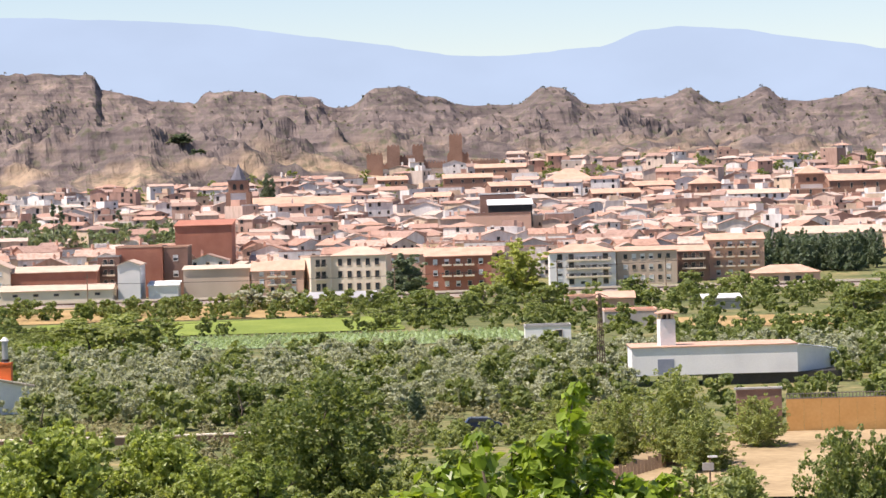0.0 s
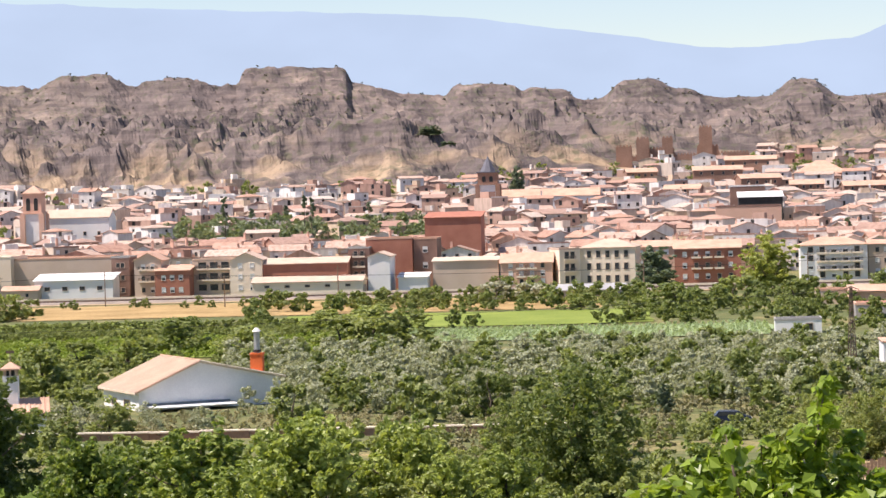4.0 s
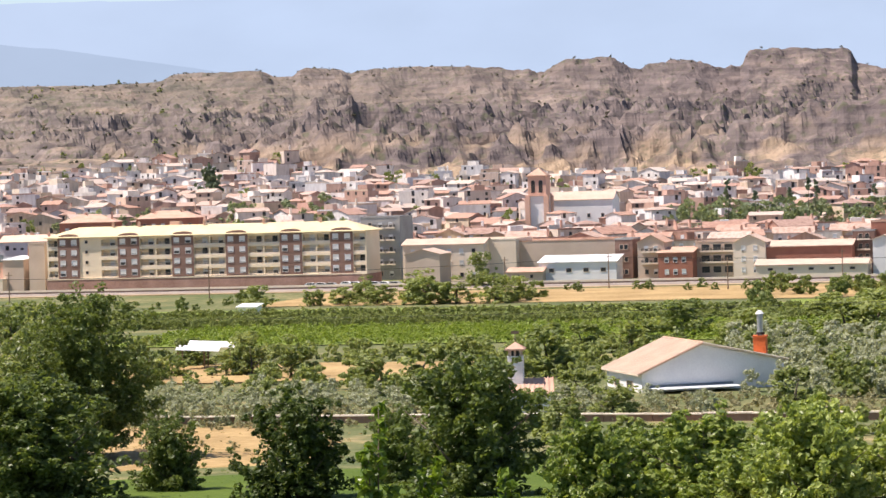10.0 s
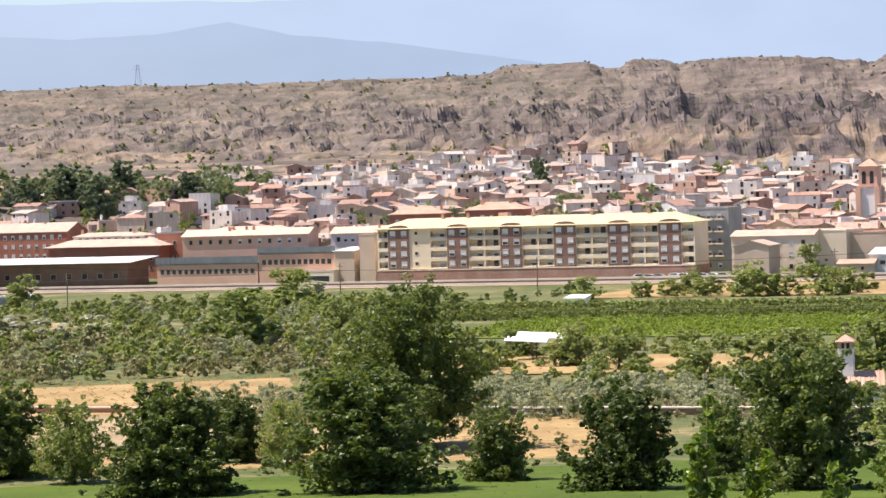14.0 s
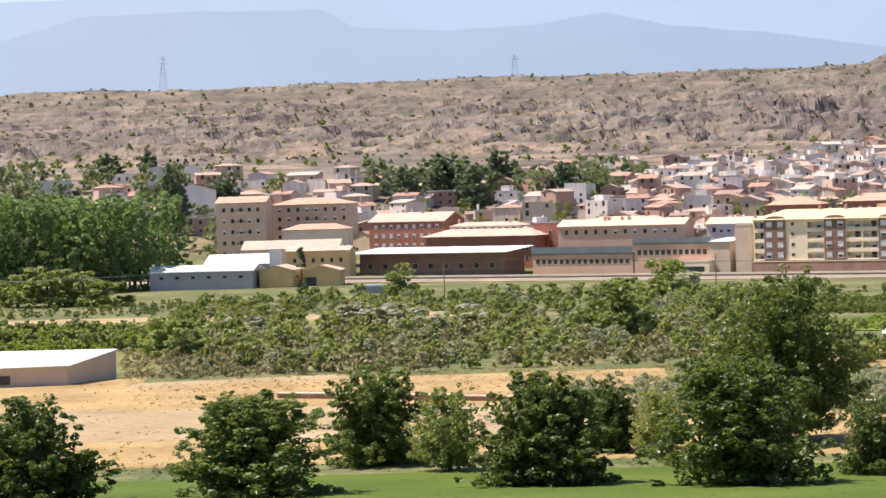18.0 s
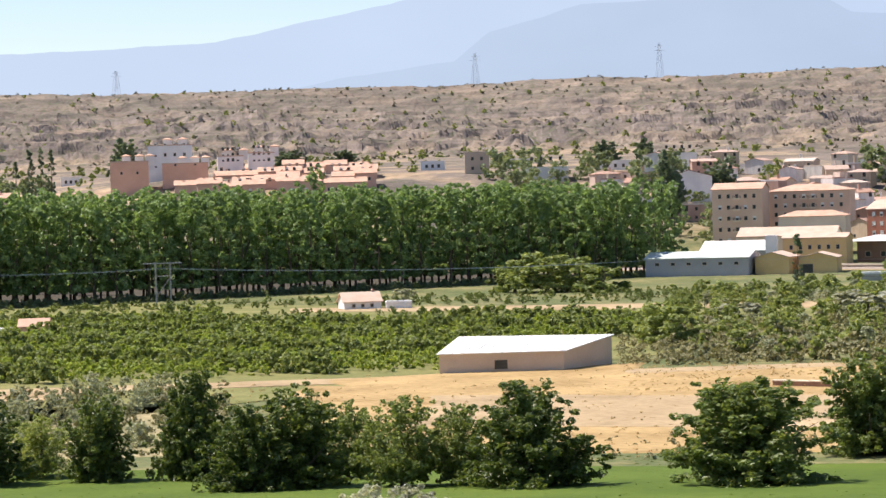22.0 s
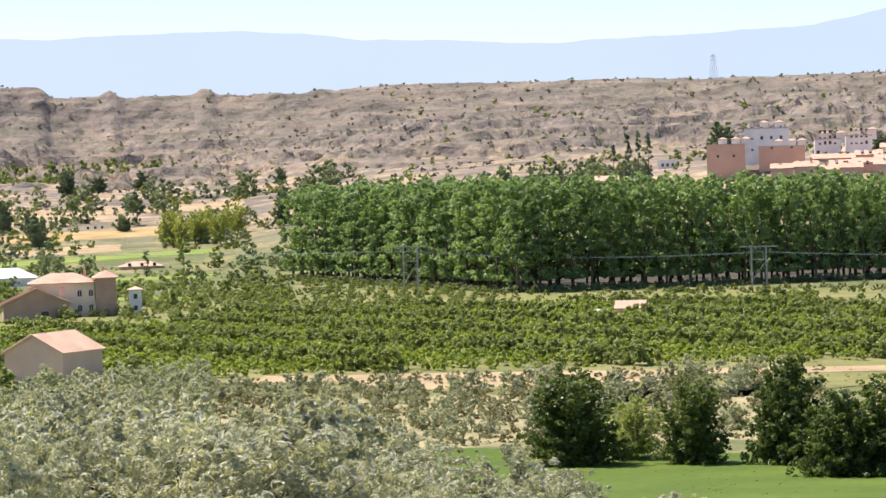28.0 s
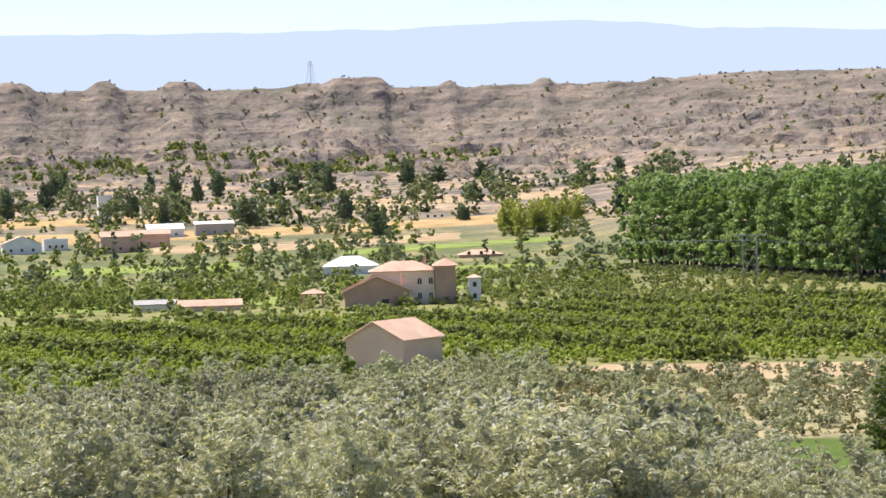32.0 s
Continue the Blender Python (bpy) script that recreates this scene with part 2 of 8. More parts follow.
POPLAR_LEAF = leafy("poplar_leaves", (0.14, 0.215, 0.095), (0.295, 0.40, 0.175))
WALNUT_LEAF = leafy("walnut_leaves", (0.040, 0.068, 0.015), (0.185, 0.235, 0.075), 0.42)
FRESH_LEAF = leafy("mulberry_leaves", (0.05, 0.105, 0.012), (0.27, 0.37, 0.05), 0.35, 0.4)
OLIVE_LEAF = leafy("olive_leaves", (0.215, 0.225, 0.165), (0.55, 0.55, 0.44), 0.6, 0.3)
GROVE_LEAF = leafy("olive_grove_leaves", (0.24, 0.26, 0.175), (0.47, 0.49, 0.355), 0.6, 0.3)
MIXED_LEAF = leafy("garden_leaves", (0.11, 0.155, 0.045), (0.36, 0.40, 0.155))
ORCHARD_LEAF = leafy("peach_leaves", (0.155, 0.225, 0.045), (0.37, 0.43, 0.10))
PINE_LEAF = leafy("conifer_needles", (0.11, 0.15, 0.095), (0.21, 0.265, 0.175), 0.6, 0.3)
FRESH_FIG = leafy("fig_leaves", (0.10, 0.16, 0.03), (0.42, 0.48, 0.15), 0.42)
DRY_LEAF = leafy("dry_scrub_leaves", (0.20, 0.20, 0.10), (0.44, 0.40, 0.24), 0.7, 0.2)
SCRUB_LEAF = leafy("hill_scrub_leaves", (0.115, 0.115, 0.075), (0.20, 0.185, 0.13), 0.8, 0.1)
VINE_LEAF = leafy("vine_leaves", (0.15, 0.22, 0.035), (0.33, 0.40, 0.085))
GREY_LEAF = leafy("blue_green_leaves", (0.12, 0.155, 0.09), (0.26, 0.305, 0.185))
LAWN_LEAF = leafy("meadow_grass_blades", (0.070, 0.115, 0.012), (0.13, 0.185, 0.024), 0.8, 0.35)
STRAW_LEAF = leafy("straw", (0.42, 0.30, 0.15), (0.62, 0.48, 0.26), 0.8, 0.2)
PALE_LEAF = leafy("pale_poplar_leaves", (0.28, 0.32, 0.08), (0.48, 0.50, 0.19))

# ---- small building kit ----
def spot(az, r):
    a = radians(az)
    return r * math.sin(a), r * math.cos(a)


def mesh_of(name, co, faces, mats, slots=None, smooth=False):
    me = bpy.data.meshes.new(name)
    if isinstance(co, np.ndarray) and isinstance(faces, np.ndarray):
        n, k = faces.shape
        me.vertices.add(len(co))
        me.vertices.foreach_set("co", np.ascontiguousarray(co, dtype=np.float32).ravel())
        me.loops.add(n * k)
        me.loops.foreach_set("vertex_index", np.ascontiguousarray(faces, dtype=np.int32).ravel())
        me.polygons.add(n)
        me.polygons.foreach_set("loop_start", np.arange(0, n * k, k, dtype=np.int32))
        me.update(calc_edges=True)
        me.shade_flat()
    else:
        me.from_pydata([tuple(c) for c in co] if not isinstance(co, np.ndarray) else co.tolist(), [], faces.tolist() if isinstance(faces, np.ndarray) else faces)
    for m in mats if isinstance(mats, (list, tuple)) else [mats]:
        me.materials.append(m)
    if slots is not None:
        me.polygons.foreach_set("material_index", np.asarray(slots, dtype=np.int32))
    if smooth:
        me.polygons.foreach_set("use_smooth", np.ones(len(me.polygons), dtype=bool))
    me.update()
    return me


def part(name, me, parent, label="", at=None):
    """A mesh as one part under its thing."""
    ob = new(name, me)
    ob.parent = parent
    if at is not None:
        ob.matrix_basis = at
    if label:
        tagged(ob, label)
    return ob


def thing(name, label, category, m=None, me=None, group="", kind=""):
    ob = new(name, me)
    if m is not None:
        ob.matrix_basis = m
    return tagged(ob, label, category, group, kind)


class Solid:
    """Collects boxes, prisms and tubes into one mesh."""

    def __init__(self):
        self.co, self.faces, self.slots = [], [], []

    def add(self, co, faces, slot=0):
        n = len(self.co)
        self.co += [tuple(c) for c in co]
        self.faces += [tuple(i + n for i in f) for f in faces]
        self.slots += [slot] * len(faces)
        return self

    def box(self, x0, x1, y0, y1, z0, z1, slot=0):
        return self.add([(x, y, z) for z in (z0, z1) for y in (y0, y1) for x in (x0, x1)],
                        [(0, 2, 3, 1), (4, 5, 7, 6), (0, 1, 5, 4), (2, 6, 7, 3), (0, 4, 6, 2), (1, 3, 7, 5)], slot)

    def gable(self, x0, x1, y0, y1, z0, ridge, over=0.4, thick=0.22, along="x", slot=0):
        """A pitched roof: two thick slopes that meet on a ridge."""
        pts = []
        if along == "x":
            ym = (y0 + y1) / 2
            drop = (ridge - z0) / (y1 - y0) * 2 * over
            for x in (x0 - over, x1 + over):
                pts += [(x, y0 - over, z0 - drop), (x, ym, ridge), (x, y1 + over, z0 - drop)]
        else:
            xm = (x0 + x1) / 2
            drop = (ridge - z0) / (x1 - x0) * 2 * over
            for y in (y1 + over, y0 - over):
                pts += [(x0 - over, y, z0 - drop), (xm, y, ridge), (x1 + over, y, z0 - drop)]
        top = [(x, y, z + thick) for x, y, z in pts]
        return self.add(pts + top, [(0, 3, 4, 1), (1, 4, 5, 2), (6, 7, 10, 9), (7, 8, 11, 10), (0, 1, 7, 6), (1, 2, 8, 7),
                                    (3, 9, 10, 4), (4, 10, 11, 5), (0, 6, 9, 3), (2, 5, 11, 8)], slot)

    def hip(self, x0, x1, y0, y1, z0, ridge, over=0.4, slot=0, thick=0.2):
        x0, x1, y0, y1 = x0 - over, x1 + over, y0 - over, y1 + over
        w, d = x1 - x0, y1 - y0
        k = min(w, d) / 2
        if w >= d:
            a, b = (x0 + k, (y0 + y1) / 2, ridge), (x1 - k, (y0 + y1) / 2, ridge)
            fs = [(4, 5, 9, 8), (5, 6, 9), (6, 7, 8, 9), (7, 4, 8)]
        else:
            a, b = ((x0 + x1) / 2, y0 + k, ridge), ((x0 + x1) / 2, y1 - k, ridge)
            fs = [(4, 5, 8), (5, 6, 9, 8), (6, 7, 9), (7, 4, 8, 9)]
        base = [(x0, y0), (x1, y0), (x1, y1), (x0, y1)]
        co = [(x, y, z0 - thick) for x, y in base] + [(x, y, z0) for x, y in base] + [a, b]
        return self.add(co, [(3, 2, 1, 0), (0, 1, 5, 4), (1, 2, 6, 5), (2, 3, 7, 6), (3, 0, 4, 7)] + fs, slot)

    def prism(self, outline, y0, y1, slot=0):
        """An outline in x and z, from y0 to y1."""
        n = len(outline)
        co = [(x, y0, z) for x, z in outline] + [(x, y1, z) for x, z in outline]
        return self.add(co, [tuple(range(n)), tuple(range(2 * n - 1, n - 1, -1))] + [(i, i + n, (i + 1) % n + n, (i + 1) % n) for i in range(n)], slot)

    def tube(self, pts, radii, sides=7, slot=0):
        co, fs = [], []
        for k, (p, r) in enumerate(zip(pts, radii)):
            p = Vector(p)
            d = (Vector(pts[min(k + 1, len(pts) - 1)]) - Vector(pts[max(k - 1, 0)])).normalized()
            u = d.orthogonal().normalized()
            v = d.cross(u)
            co += [p + (u * math.cos(a) + v * math.sin(a)) * r for a in (2 * math.pi * i / sides for i in range(sides))]
        for k in range(len(pts) - 1):
            for i in range(sides):
                j = (i + 1) % sides
                fs.append((k * sides + i, k * sides + j, (k + 1) * sides + j, (k + 1) * sides + i))
        fs.append(tuple(range(sides - 1, -1, -1)))
        fs.append(tuple(range((len(pts) - 1) * sides, len(pts) * sides)))
        return self.add(co, fs, slot)

    def mesh(self, name, mats, smooth=False):
        return mesh_of(name, self.co, self.faces, mats, self.slots, smooth)


# ---- the land ----
def lattice(x, y, seed):
    xi, yi = np.floor(x), np.floor(y)
    xf, yf = x - xi, y - yi
    xf, yf = xf * xf * (3 - 2 * xf), yf * yf * (3 - 2 * yf)

    def h(a, b):
        s = np.sin(a * 127.1 + b * 311.7 + seed * 74.7) * 43758.5453
        return s - np.floor(s)
    return (h(xi, yi) * (1 - xf) + h(xi + 1, yi) * xf) * (1 - yf) + (h(xi, yi + 1) * (1 - xf) + h(xi + 1, yi + 1) * xf) * yf


def fractal(x, y, size, seed, octaves=4, ridged=False):
    total, amp, norm = 0, 1.0, 0
    for k in range(octaves):
        v = lattice(x / size + 17 * k, y / size + 9 * k, seed + k)
        total = total + amp * ((1 - np.abs(2 * v - 1)) ** 1.7 if ridged else v)
        norm += amp
        amp *= 0.5
        size *= 0.5
    return total / norm


def smooth(a, b, x):
    t = np.clip((x - a) / (b - a), 0, 1)
    return t * t * (3 - 2 * t)


# the plan of the relief, by azimuth: heights at 1,100 m and 1,600 m, and the height of the rim of the hills, 2,300 m off
PLAN_AZ = (-100, -67, -61, -56, -52, -44, -36, -28, -22.5, -20, -12, -9.3, -6.7, -5.8, -2.1, 0.6, 3.4, 8, 40)
PLAN_1100 = (2, 2, 2, 5, 20, 35, 32, 21, 18, 18, 14, 14, 14, 14, 15, 15, 15, 15, 10)
PLAN_1600 = (26, 26, 26, 29, 39, 46, 45, 46, 47, 47, 44, 43, 43, 43, 42, 42, 42, 40, 30)
PLAN_RIM = (110, 110, 107, 105, 109, 107, 109, 112, 111, 113, 114, 114, 109.5, 100.5, 90, 89, 87, 84, 76)
# buttes on the rim: azimuth, half width in degrees, height, squareness
BUTTES = ((-7.95, 1.1, 12, 26), (-4.1, 0.72, 10, 10), (-2.85, 0.5, 8, 8), (-1.0, 0.6, 16, 4), (-0.1, 0.35, 8, 2), (2.3, 0.5, 14, 3.5), (4.4, 0.5, 5, 2),
          (5.07, 0.3, 11, 2), (6.56, 0.3, 12, 2), (6.1, 0.3, 3, 2), (8.6, 0.6, 10, 2), (-10.35, 0.5, 7, 3), (-12.2, 0.75, 8.5, 6), (-15.4, 1.58, 5, 16), (-17.58, 0.5, 6.5, 7),
          (-19.7, 1.05, 5.5, 12), (-56.3, 0.2, 5, 3), (-58.2, 0.2, 5, 2), (-60.1, 0.62, 8, 8), (-61.1, 0.4, 4, 3), (-63.65, 0.4, 7, 5), (-65.2, 0.3, 8, 3), (-67.2, 0.6, 8, 7))


def ground(x, y, fine=True):
    """Height of the land at x, y (numpy arrays)."""
    x, y = np.asarray(x, float), np.asarray(y, float)
    r = np.hypot(x, y)
    az = np.degrees(np.arctan2(x, y))
    za, zb, zc = (np.interp(az, PLAN_AZ, p) for p in (PLAN_1100, PLAN_1600, PLAN_RIM))
    crest = sum(h * np.exp(-np.abs((az - a) / w) ** sq) for a, w, h, sq in BUTTES)
    start = np.interp(az, (-60, -48, -40, -33, -26, -18, 0), (1000, 960, 950, 900, 880, 840, 815))
    t1 = np.clip((r - start) / (1100 - start), 0, 1)
    z = za * (t1 * (0.45 + 0.55 * t1)) ** np.interp(az, (-52, -48, -38, -34), (1, 0.55, 0.55, 1))
    z = z + (zb - za) * smooth(1050, 1650, r)
    rug = np.interp(az, (-70, -58, -50, -30, -22, -14, -3, 2), (0.62, 0.6, 0.5, 0.5, 0.85, 1.05, 1.05, 0.9))
    t2 = np.clip((r - 1600) / 700, 0, 1)
    scarp = np.interp(az, (-58, -53, -22, -14, -3, 0), (0.26, 0.0, 0.0, 0.16, 0.16, 0.05))
    rise = (zc - zb) * ((0.42 - scarp) * t2 + 0.33 * t2 ** 2.2 + 0.25 * smooth(0.78, 0.99, t2) + scarp * smooth(0.9, 0.99, t2))
    z = z + rise + crest * smooth(0.66, 0.97, t2)
    if fine:
        wx, wy = x + 50 * (fractal(x, y, 140, 31, 2) - 0.5), y + 50 * (fractal(x, y, 140, 37, 2) - 0.5)
        # the badlands come down to the town in the middle and stay back in the west
        foot = np.interp(az, (-62, -55, -48, -21, -17, -4, -1, 3), (1760, 1600, 1440, 1430, 1270, 1270, 1400, 1440))
        wgt = smooth(foot, foot + 170, r) * (1 - 0.75 * smooth(2080, 2285, r)) * (1 - smooth(2300, 2500, r))
        n = fractal(wx, wy, 210, 3, 3, True) - 0.55
        arc = np.radians(az) * 2000
        n2 = fractal(arc + 0.9 * (wx - x), r * 0.62 + 0.9 * (wy - y), 84, 9, 3, True) - 0.55
        n3 = fractal(wx, wy, 38, 15, 3, True) - 0.55
        n4 = fractal(x + 0.3 * (wx - x), y, 15, 19, 2, True) - 0.55
        z = z + wgt * rug * (36 * (n + 0.1) + 16 * (n2 + 0.08) + 24 * (n3 + 0.08) + 9 * n4)
        step = 8.0 + 3.0 * (fractal(x, y, 260, 41, 2) - 0.5)
        q = z / step
        z = z + wgt * np.interp(az, (-24, -19), (0.5, 0.32)) * step * (smooth(0.28, 0.72, q - np.floor(q)) - (q - np.floor(q)))
        z = z + smooth(2120, 2290, r) * (fractal(x, y, 18, 21, 3, True) - 0.5) * 6 * rug
        z = z + smooth(850, 1500, r) * (fractal(x, y, 120, 5, 3) - 0.5) * 5
        lid = zc + crest + 1.2 + 2.2 * (fractal(x, y, 14, 61, 2) - 0.5)
        z = np.where(r > 1700, np.minimum(z, lid), z)
    z = np.where(r > 2320, z - (r - 2320) * 0.05, z)
    # the hillside under the terrace
    reach = np.interp(az, (-70, -57, -50, -40, -10, 10), (330, 330, 300, 290, 290, 260))
    top = np.interp(az, (-70, -57, -48, -40, -10, 10), (22, 22, 20, 21, 22, 22))
    near = np.clip((reach - r) / (reach - 30), 0, 1)
    z = z + top * near ** 1.25
    return z


def land_height(x, y):
    return float(ground(x, y))


def build_land():
    rs = np.concatenate([[0.02], np.linspace(4, 330, 48), np.linspace(340, 830, 36), np.linspace(840, 1320, 45), np.linspace(1326, 2330, 205), np.linspace(2360, 4880, 14)])
    azs = np.concatenate([np.linspace(-180, -71, 40)[:-1], np.arange(-71, 11, 0.06), np.linspace(11.2, 180, 50)[:-1]])
    a, r = np.meshgrid(np.radians(azs), rs)
    x, y = r * np.sin(a), r * np.cos(a)
    z = ground(x, y)
    n, m = a.shape
    co = np.stack([x, y, z], -1).reshape(-1, 3)
    i = np.arange(n * m).reshape(n, m)
    j = np.roll(i, -1, 1)
    faces = np.stack([i[:-1], j[:-1], j[1:], i[1:]], -1).reshape(-1, 4)[:, ::-1]
    faces = np.vstack([faces, [[int(np.searchsorted(azs, q)) for q in (90, 0, -90, -179)]]])
    return tagged(new("ground", mesh_of("ground", co, faces, LAND)), "dry clay hills and weedy valley floor of pale ochre earth", "ground", kind="structure")


build_land()


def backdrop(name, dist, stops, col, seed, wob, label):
    """A far mountain range on the rim of the plain, its haze blue painted and self-glowing."""
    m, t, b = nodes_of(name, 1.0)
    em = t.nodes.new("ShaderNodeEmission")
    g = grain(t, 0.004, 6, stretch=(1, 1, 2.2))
    haze_blue = ramp(t, g, [(0.3, tuple(c * 0.96 for c in col)), (0.72, tuple(min(1, c * 1.05) for c in col))])
    # haze painted thicker towards the west: the colour turns paler with x
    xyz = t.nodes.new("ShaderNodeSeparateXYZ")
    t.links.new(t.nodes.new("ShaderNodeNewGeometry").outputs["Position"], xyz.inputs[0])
    haze_blue = mixed(t, ramp(t, sums(t, "DIVIDE", xyz.outputs[0], -4000.0), [(0.4, (0, 0, 0)), (0.9, (0.8, 0.8, 0.8))]), haze_blue, (0.345, 0.425, 0.535))
    t.links.new(haze_blue, em.inputs[0])
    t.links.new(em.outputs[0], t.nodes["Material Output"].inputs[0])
    az = np.arange(-80, 20, 0.12)
    h = np.interp(az, [s[0] for s in stops], [s[1] for s in stops])
    zz = EYE_HEIGHT + dist * h / 5000 + (fractal(az * 10, az * 0, 9, seed, 4) - 0.5) * wob
    x, y = dist * np.sin(np.radians(az)), dist * np.cos(np.radians(az))
    n = len(az)
    co = np.vstack([np.stack([x, y, zz * 0 - 20], -1), np.stack([x * 1.02, y * 1.02, zz], -1), np.stack([x * 1.04, y * 1.04, zz * 0 - 20], -1)])
    i = np.arange(n - 1)
    f = np.vstack([np.stack([i, i + 1, i + 1 + n, i + n], -1), np.stack([i + n, i + n + 1, i + 2 * n + 1, i + 2 * n], -1)])
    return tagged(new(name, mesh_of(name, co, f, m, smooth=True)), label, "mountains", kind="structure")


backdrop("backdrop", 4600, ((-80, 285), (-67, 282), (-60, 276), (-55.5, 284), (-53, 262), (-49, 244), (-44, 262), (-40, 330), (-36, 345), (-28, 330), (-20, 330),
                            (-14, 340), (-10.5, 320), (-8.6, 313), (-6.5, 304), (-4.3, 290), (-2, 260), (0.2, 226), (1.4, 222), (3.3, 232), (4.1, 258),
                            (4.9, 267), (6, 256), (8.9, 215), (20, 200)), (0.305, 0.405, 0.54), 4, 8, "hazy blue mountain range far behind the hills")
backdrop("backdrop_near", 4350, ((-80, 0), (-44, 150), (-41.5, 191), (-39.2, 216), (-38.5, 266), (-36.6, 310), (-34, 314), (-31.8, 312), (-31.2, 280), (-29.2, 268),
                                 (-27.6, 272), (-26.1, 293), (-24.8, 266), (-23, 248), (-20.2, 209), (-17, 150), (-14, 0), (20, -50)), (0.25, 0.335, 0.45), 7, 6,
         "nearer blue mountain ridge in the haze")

# ---- plants ----
def leaf_cloud(name, centres, radii, per, size, mat, seed, up=0.35, flat=0.75, aspect=1.5, ruffle=0.55):
    """Leaves, each a folded quad, gathered round clump centres."""
    g = np.random.default_rng(seed)
    n = len(centres) * per
    c = np.repeat(np.asarray(centres, float), per, 0)
    rr = np.repeat(np.asarray(radii, float), per, 0)
    d = g.normal(size=(n, 3))
    d /= np.linalg.norm(d, axis=1)[:, None]
    p = c + d * (rr * g.uniform(0.45, 1.0, n) ** 0.6)[:, None] * np.array([1, 1, flat])
    nrm = d + g.normal(size=(n, 3)) * ruffle + np.array([0, 0, up])
    nrm /= np.linalg.norm(nrm, axis=1)[:, None]
    u = np.cross(nrm, g.normal(size=(n, 3)))
    u /= np.linalg.norm(u, axis=1)[:, None]
    v = np.cross(nrm, u)
    s = size * g.uniform(0.6, 1.25, n)[:, None]
    tip, side = u * s * aspect * 0.5, v * s * 0.5
    bend = nrm * s * 0.12
    co = np.stack([p - tip, p + side + bend, p + tip - nrm * s * 0.1, p - side + bend], 1).reshape(-1, 3)
    return mesh_of(name, co, np.arange(n * 4).reshape(n, 4), mat)


def crown_points(g, n, width, height, base, shape):
    """Clump centres in a crown of several uneven lobes; shape gives the radius (0 to 1) at each height (0 to 1)."""
    pts, rad, lobes = [], [], []
    for k in range(max(6, n // 8)):
        h = g.uniform(0.0, 0.9)
        a = g.uniform(0, 2 * math.pi)
        R = width / 2 * shape(h) * g.uniform(0.3, 0.8)
        lobes.append((math.cos(a) * R, math.sin(a) * R, base + h * (height - base), g.uniform(0.14, 0.24)))
    for k in range(n):
        if k % 5 < 3:
            x, y, z, q = lobes[k % len(lobes)]
            d = g.normal(size=3)
            d /= np.linalg.norm(d)
            u = q * g.uniform(0.4, 1.0) ** 0.5
            pts.append((x + d[0] * u * width, y + d[1] * u * width, min(max(z + d[2] * u * height * 0.8, base), height * 1.05)))
            rad.append(width * g.uniform(0.055, 0.11))
        else:
            h = g.uniform(0, 1) ** 1.1
            a = g.uniform(0, 2 * math.pi)
            R = width / 2 * shape(h) * g.uniform(0.3, 0.97) ** 0.6 * (1 + 0.18 * math.sin(3 * a + 6 * h + n)) * ((1.06 + 0.16 * h) if k % 10 == 9 else 1.0)
            pts.append((math.cos(a) * R, math.sin(a) * R, base + h * (height - base)))
            rad.append(width * g.uniform(0.08, 0.15) * (0.5 if k % 10 == 9 else 1.0))
    return pts, rad


def shoot_points(g, n, width, height, base, shape, steps=6):
    """Clump centres along many arching shoots that run from the trunk out to the crown's uneven rim."""
    pts, rad = [], []
    for k in range(n):
        h = g.uniform(0.0, 1.0) ** 1.1
        a = g.uniform(0, 2 * math.pi)
        R = width / 2 * shape(h) * g.uniform(0.4, 1.0) ** 0.5 * (1 + 0.16 * math.sin(3 * a + 5 * h + n))
        end = np.array((math.cos(a) * R, math.sin(a) * R, base + h * (height - base)))
        root = np.array((0, 0, base + (height - base) * max(0.0, h - g.uniform(0.35, 0.8))))
        reach = g.uniform(0.9, 1.14)
        for i in range(steps):
            f = 0.34 + 0.66 * i / (steps - 1)
            p = root + (end - root) * f * reach
            p[2] += width * 0.05 * math.sin(f * 3.0) + g.normal() * width * 0.012
            pts.append((p[0] + g.normal() * width * 0.03, p[1] + g.normal() * width * 0.03, max(p[2] + g.normal() * width * 0.02, base * 0.6)))
            rad.append(width * g.uniform(0.05, 0.085) * (1.25 - 0.7 * f))
    return pts, rad


def wood(g, height, girth, base, spread, limbs=5, lean=0.06):
    s = Solid()
    pts = [(0, 0, -0.4)]
    for k in range(1, 6):
        h = k / 5
        pts.append((g.normal() * lean * height * h * 0.5, g.normal() * lean * height * h * 0.5, height * 0.8 * h))
    s.tube(pts, [girth * 1.35, girth, girth * 0.8, girth * 0.55, girth * 0.3, girth * 0.1], 7)
    for k in range(limbs):
        a = 2 * math.pi * (k + g.uniform(-0.3, 0.3)) / limbs
        z = base + (height * 0.5 - base) * g.uniform(0.0, 0.8)
        i = min(4, max(1, int(z / (height * 0.8) * 5)))
        p0 = Vector(pts[i])
        p1 = p0 + Vector((math.cos(a) * spread * 0.5, math.sin(a) * spread * 0.5, height * 0.12))
        p2 = p0 + Vector((math.cos(a) * spread * 0.9, math.sin(a) * spread * 0.9, height * 0.3))
        s.tube([p0, p1, p2], [girth * 0.45, girth * 0.28, girth * 0.06], 5)
    return s.mesh("trunk", BARK, True)


TREES = {}


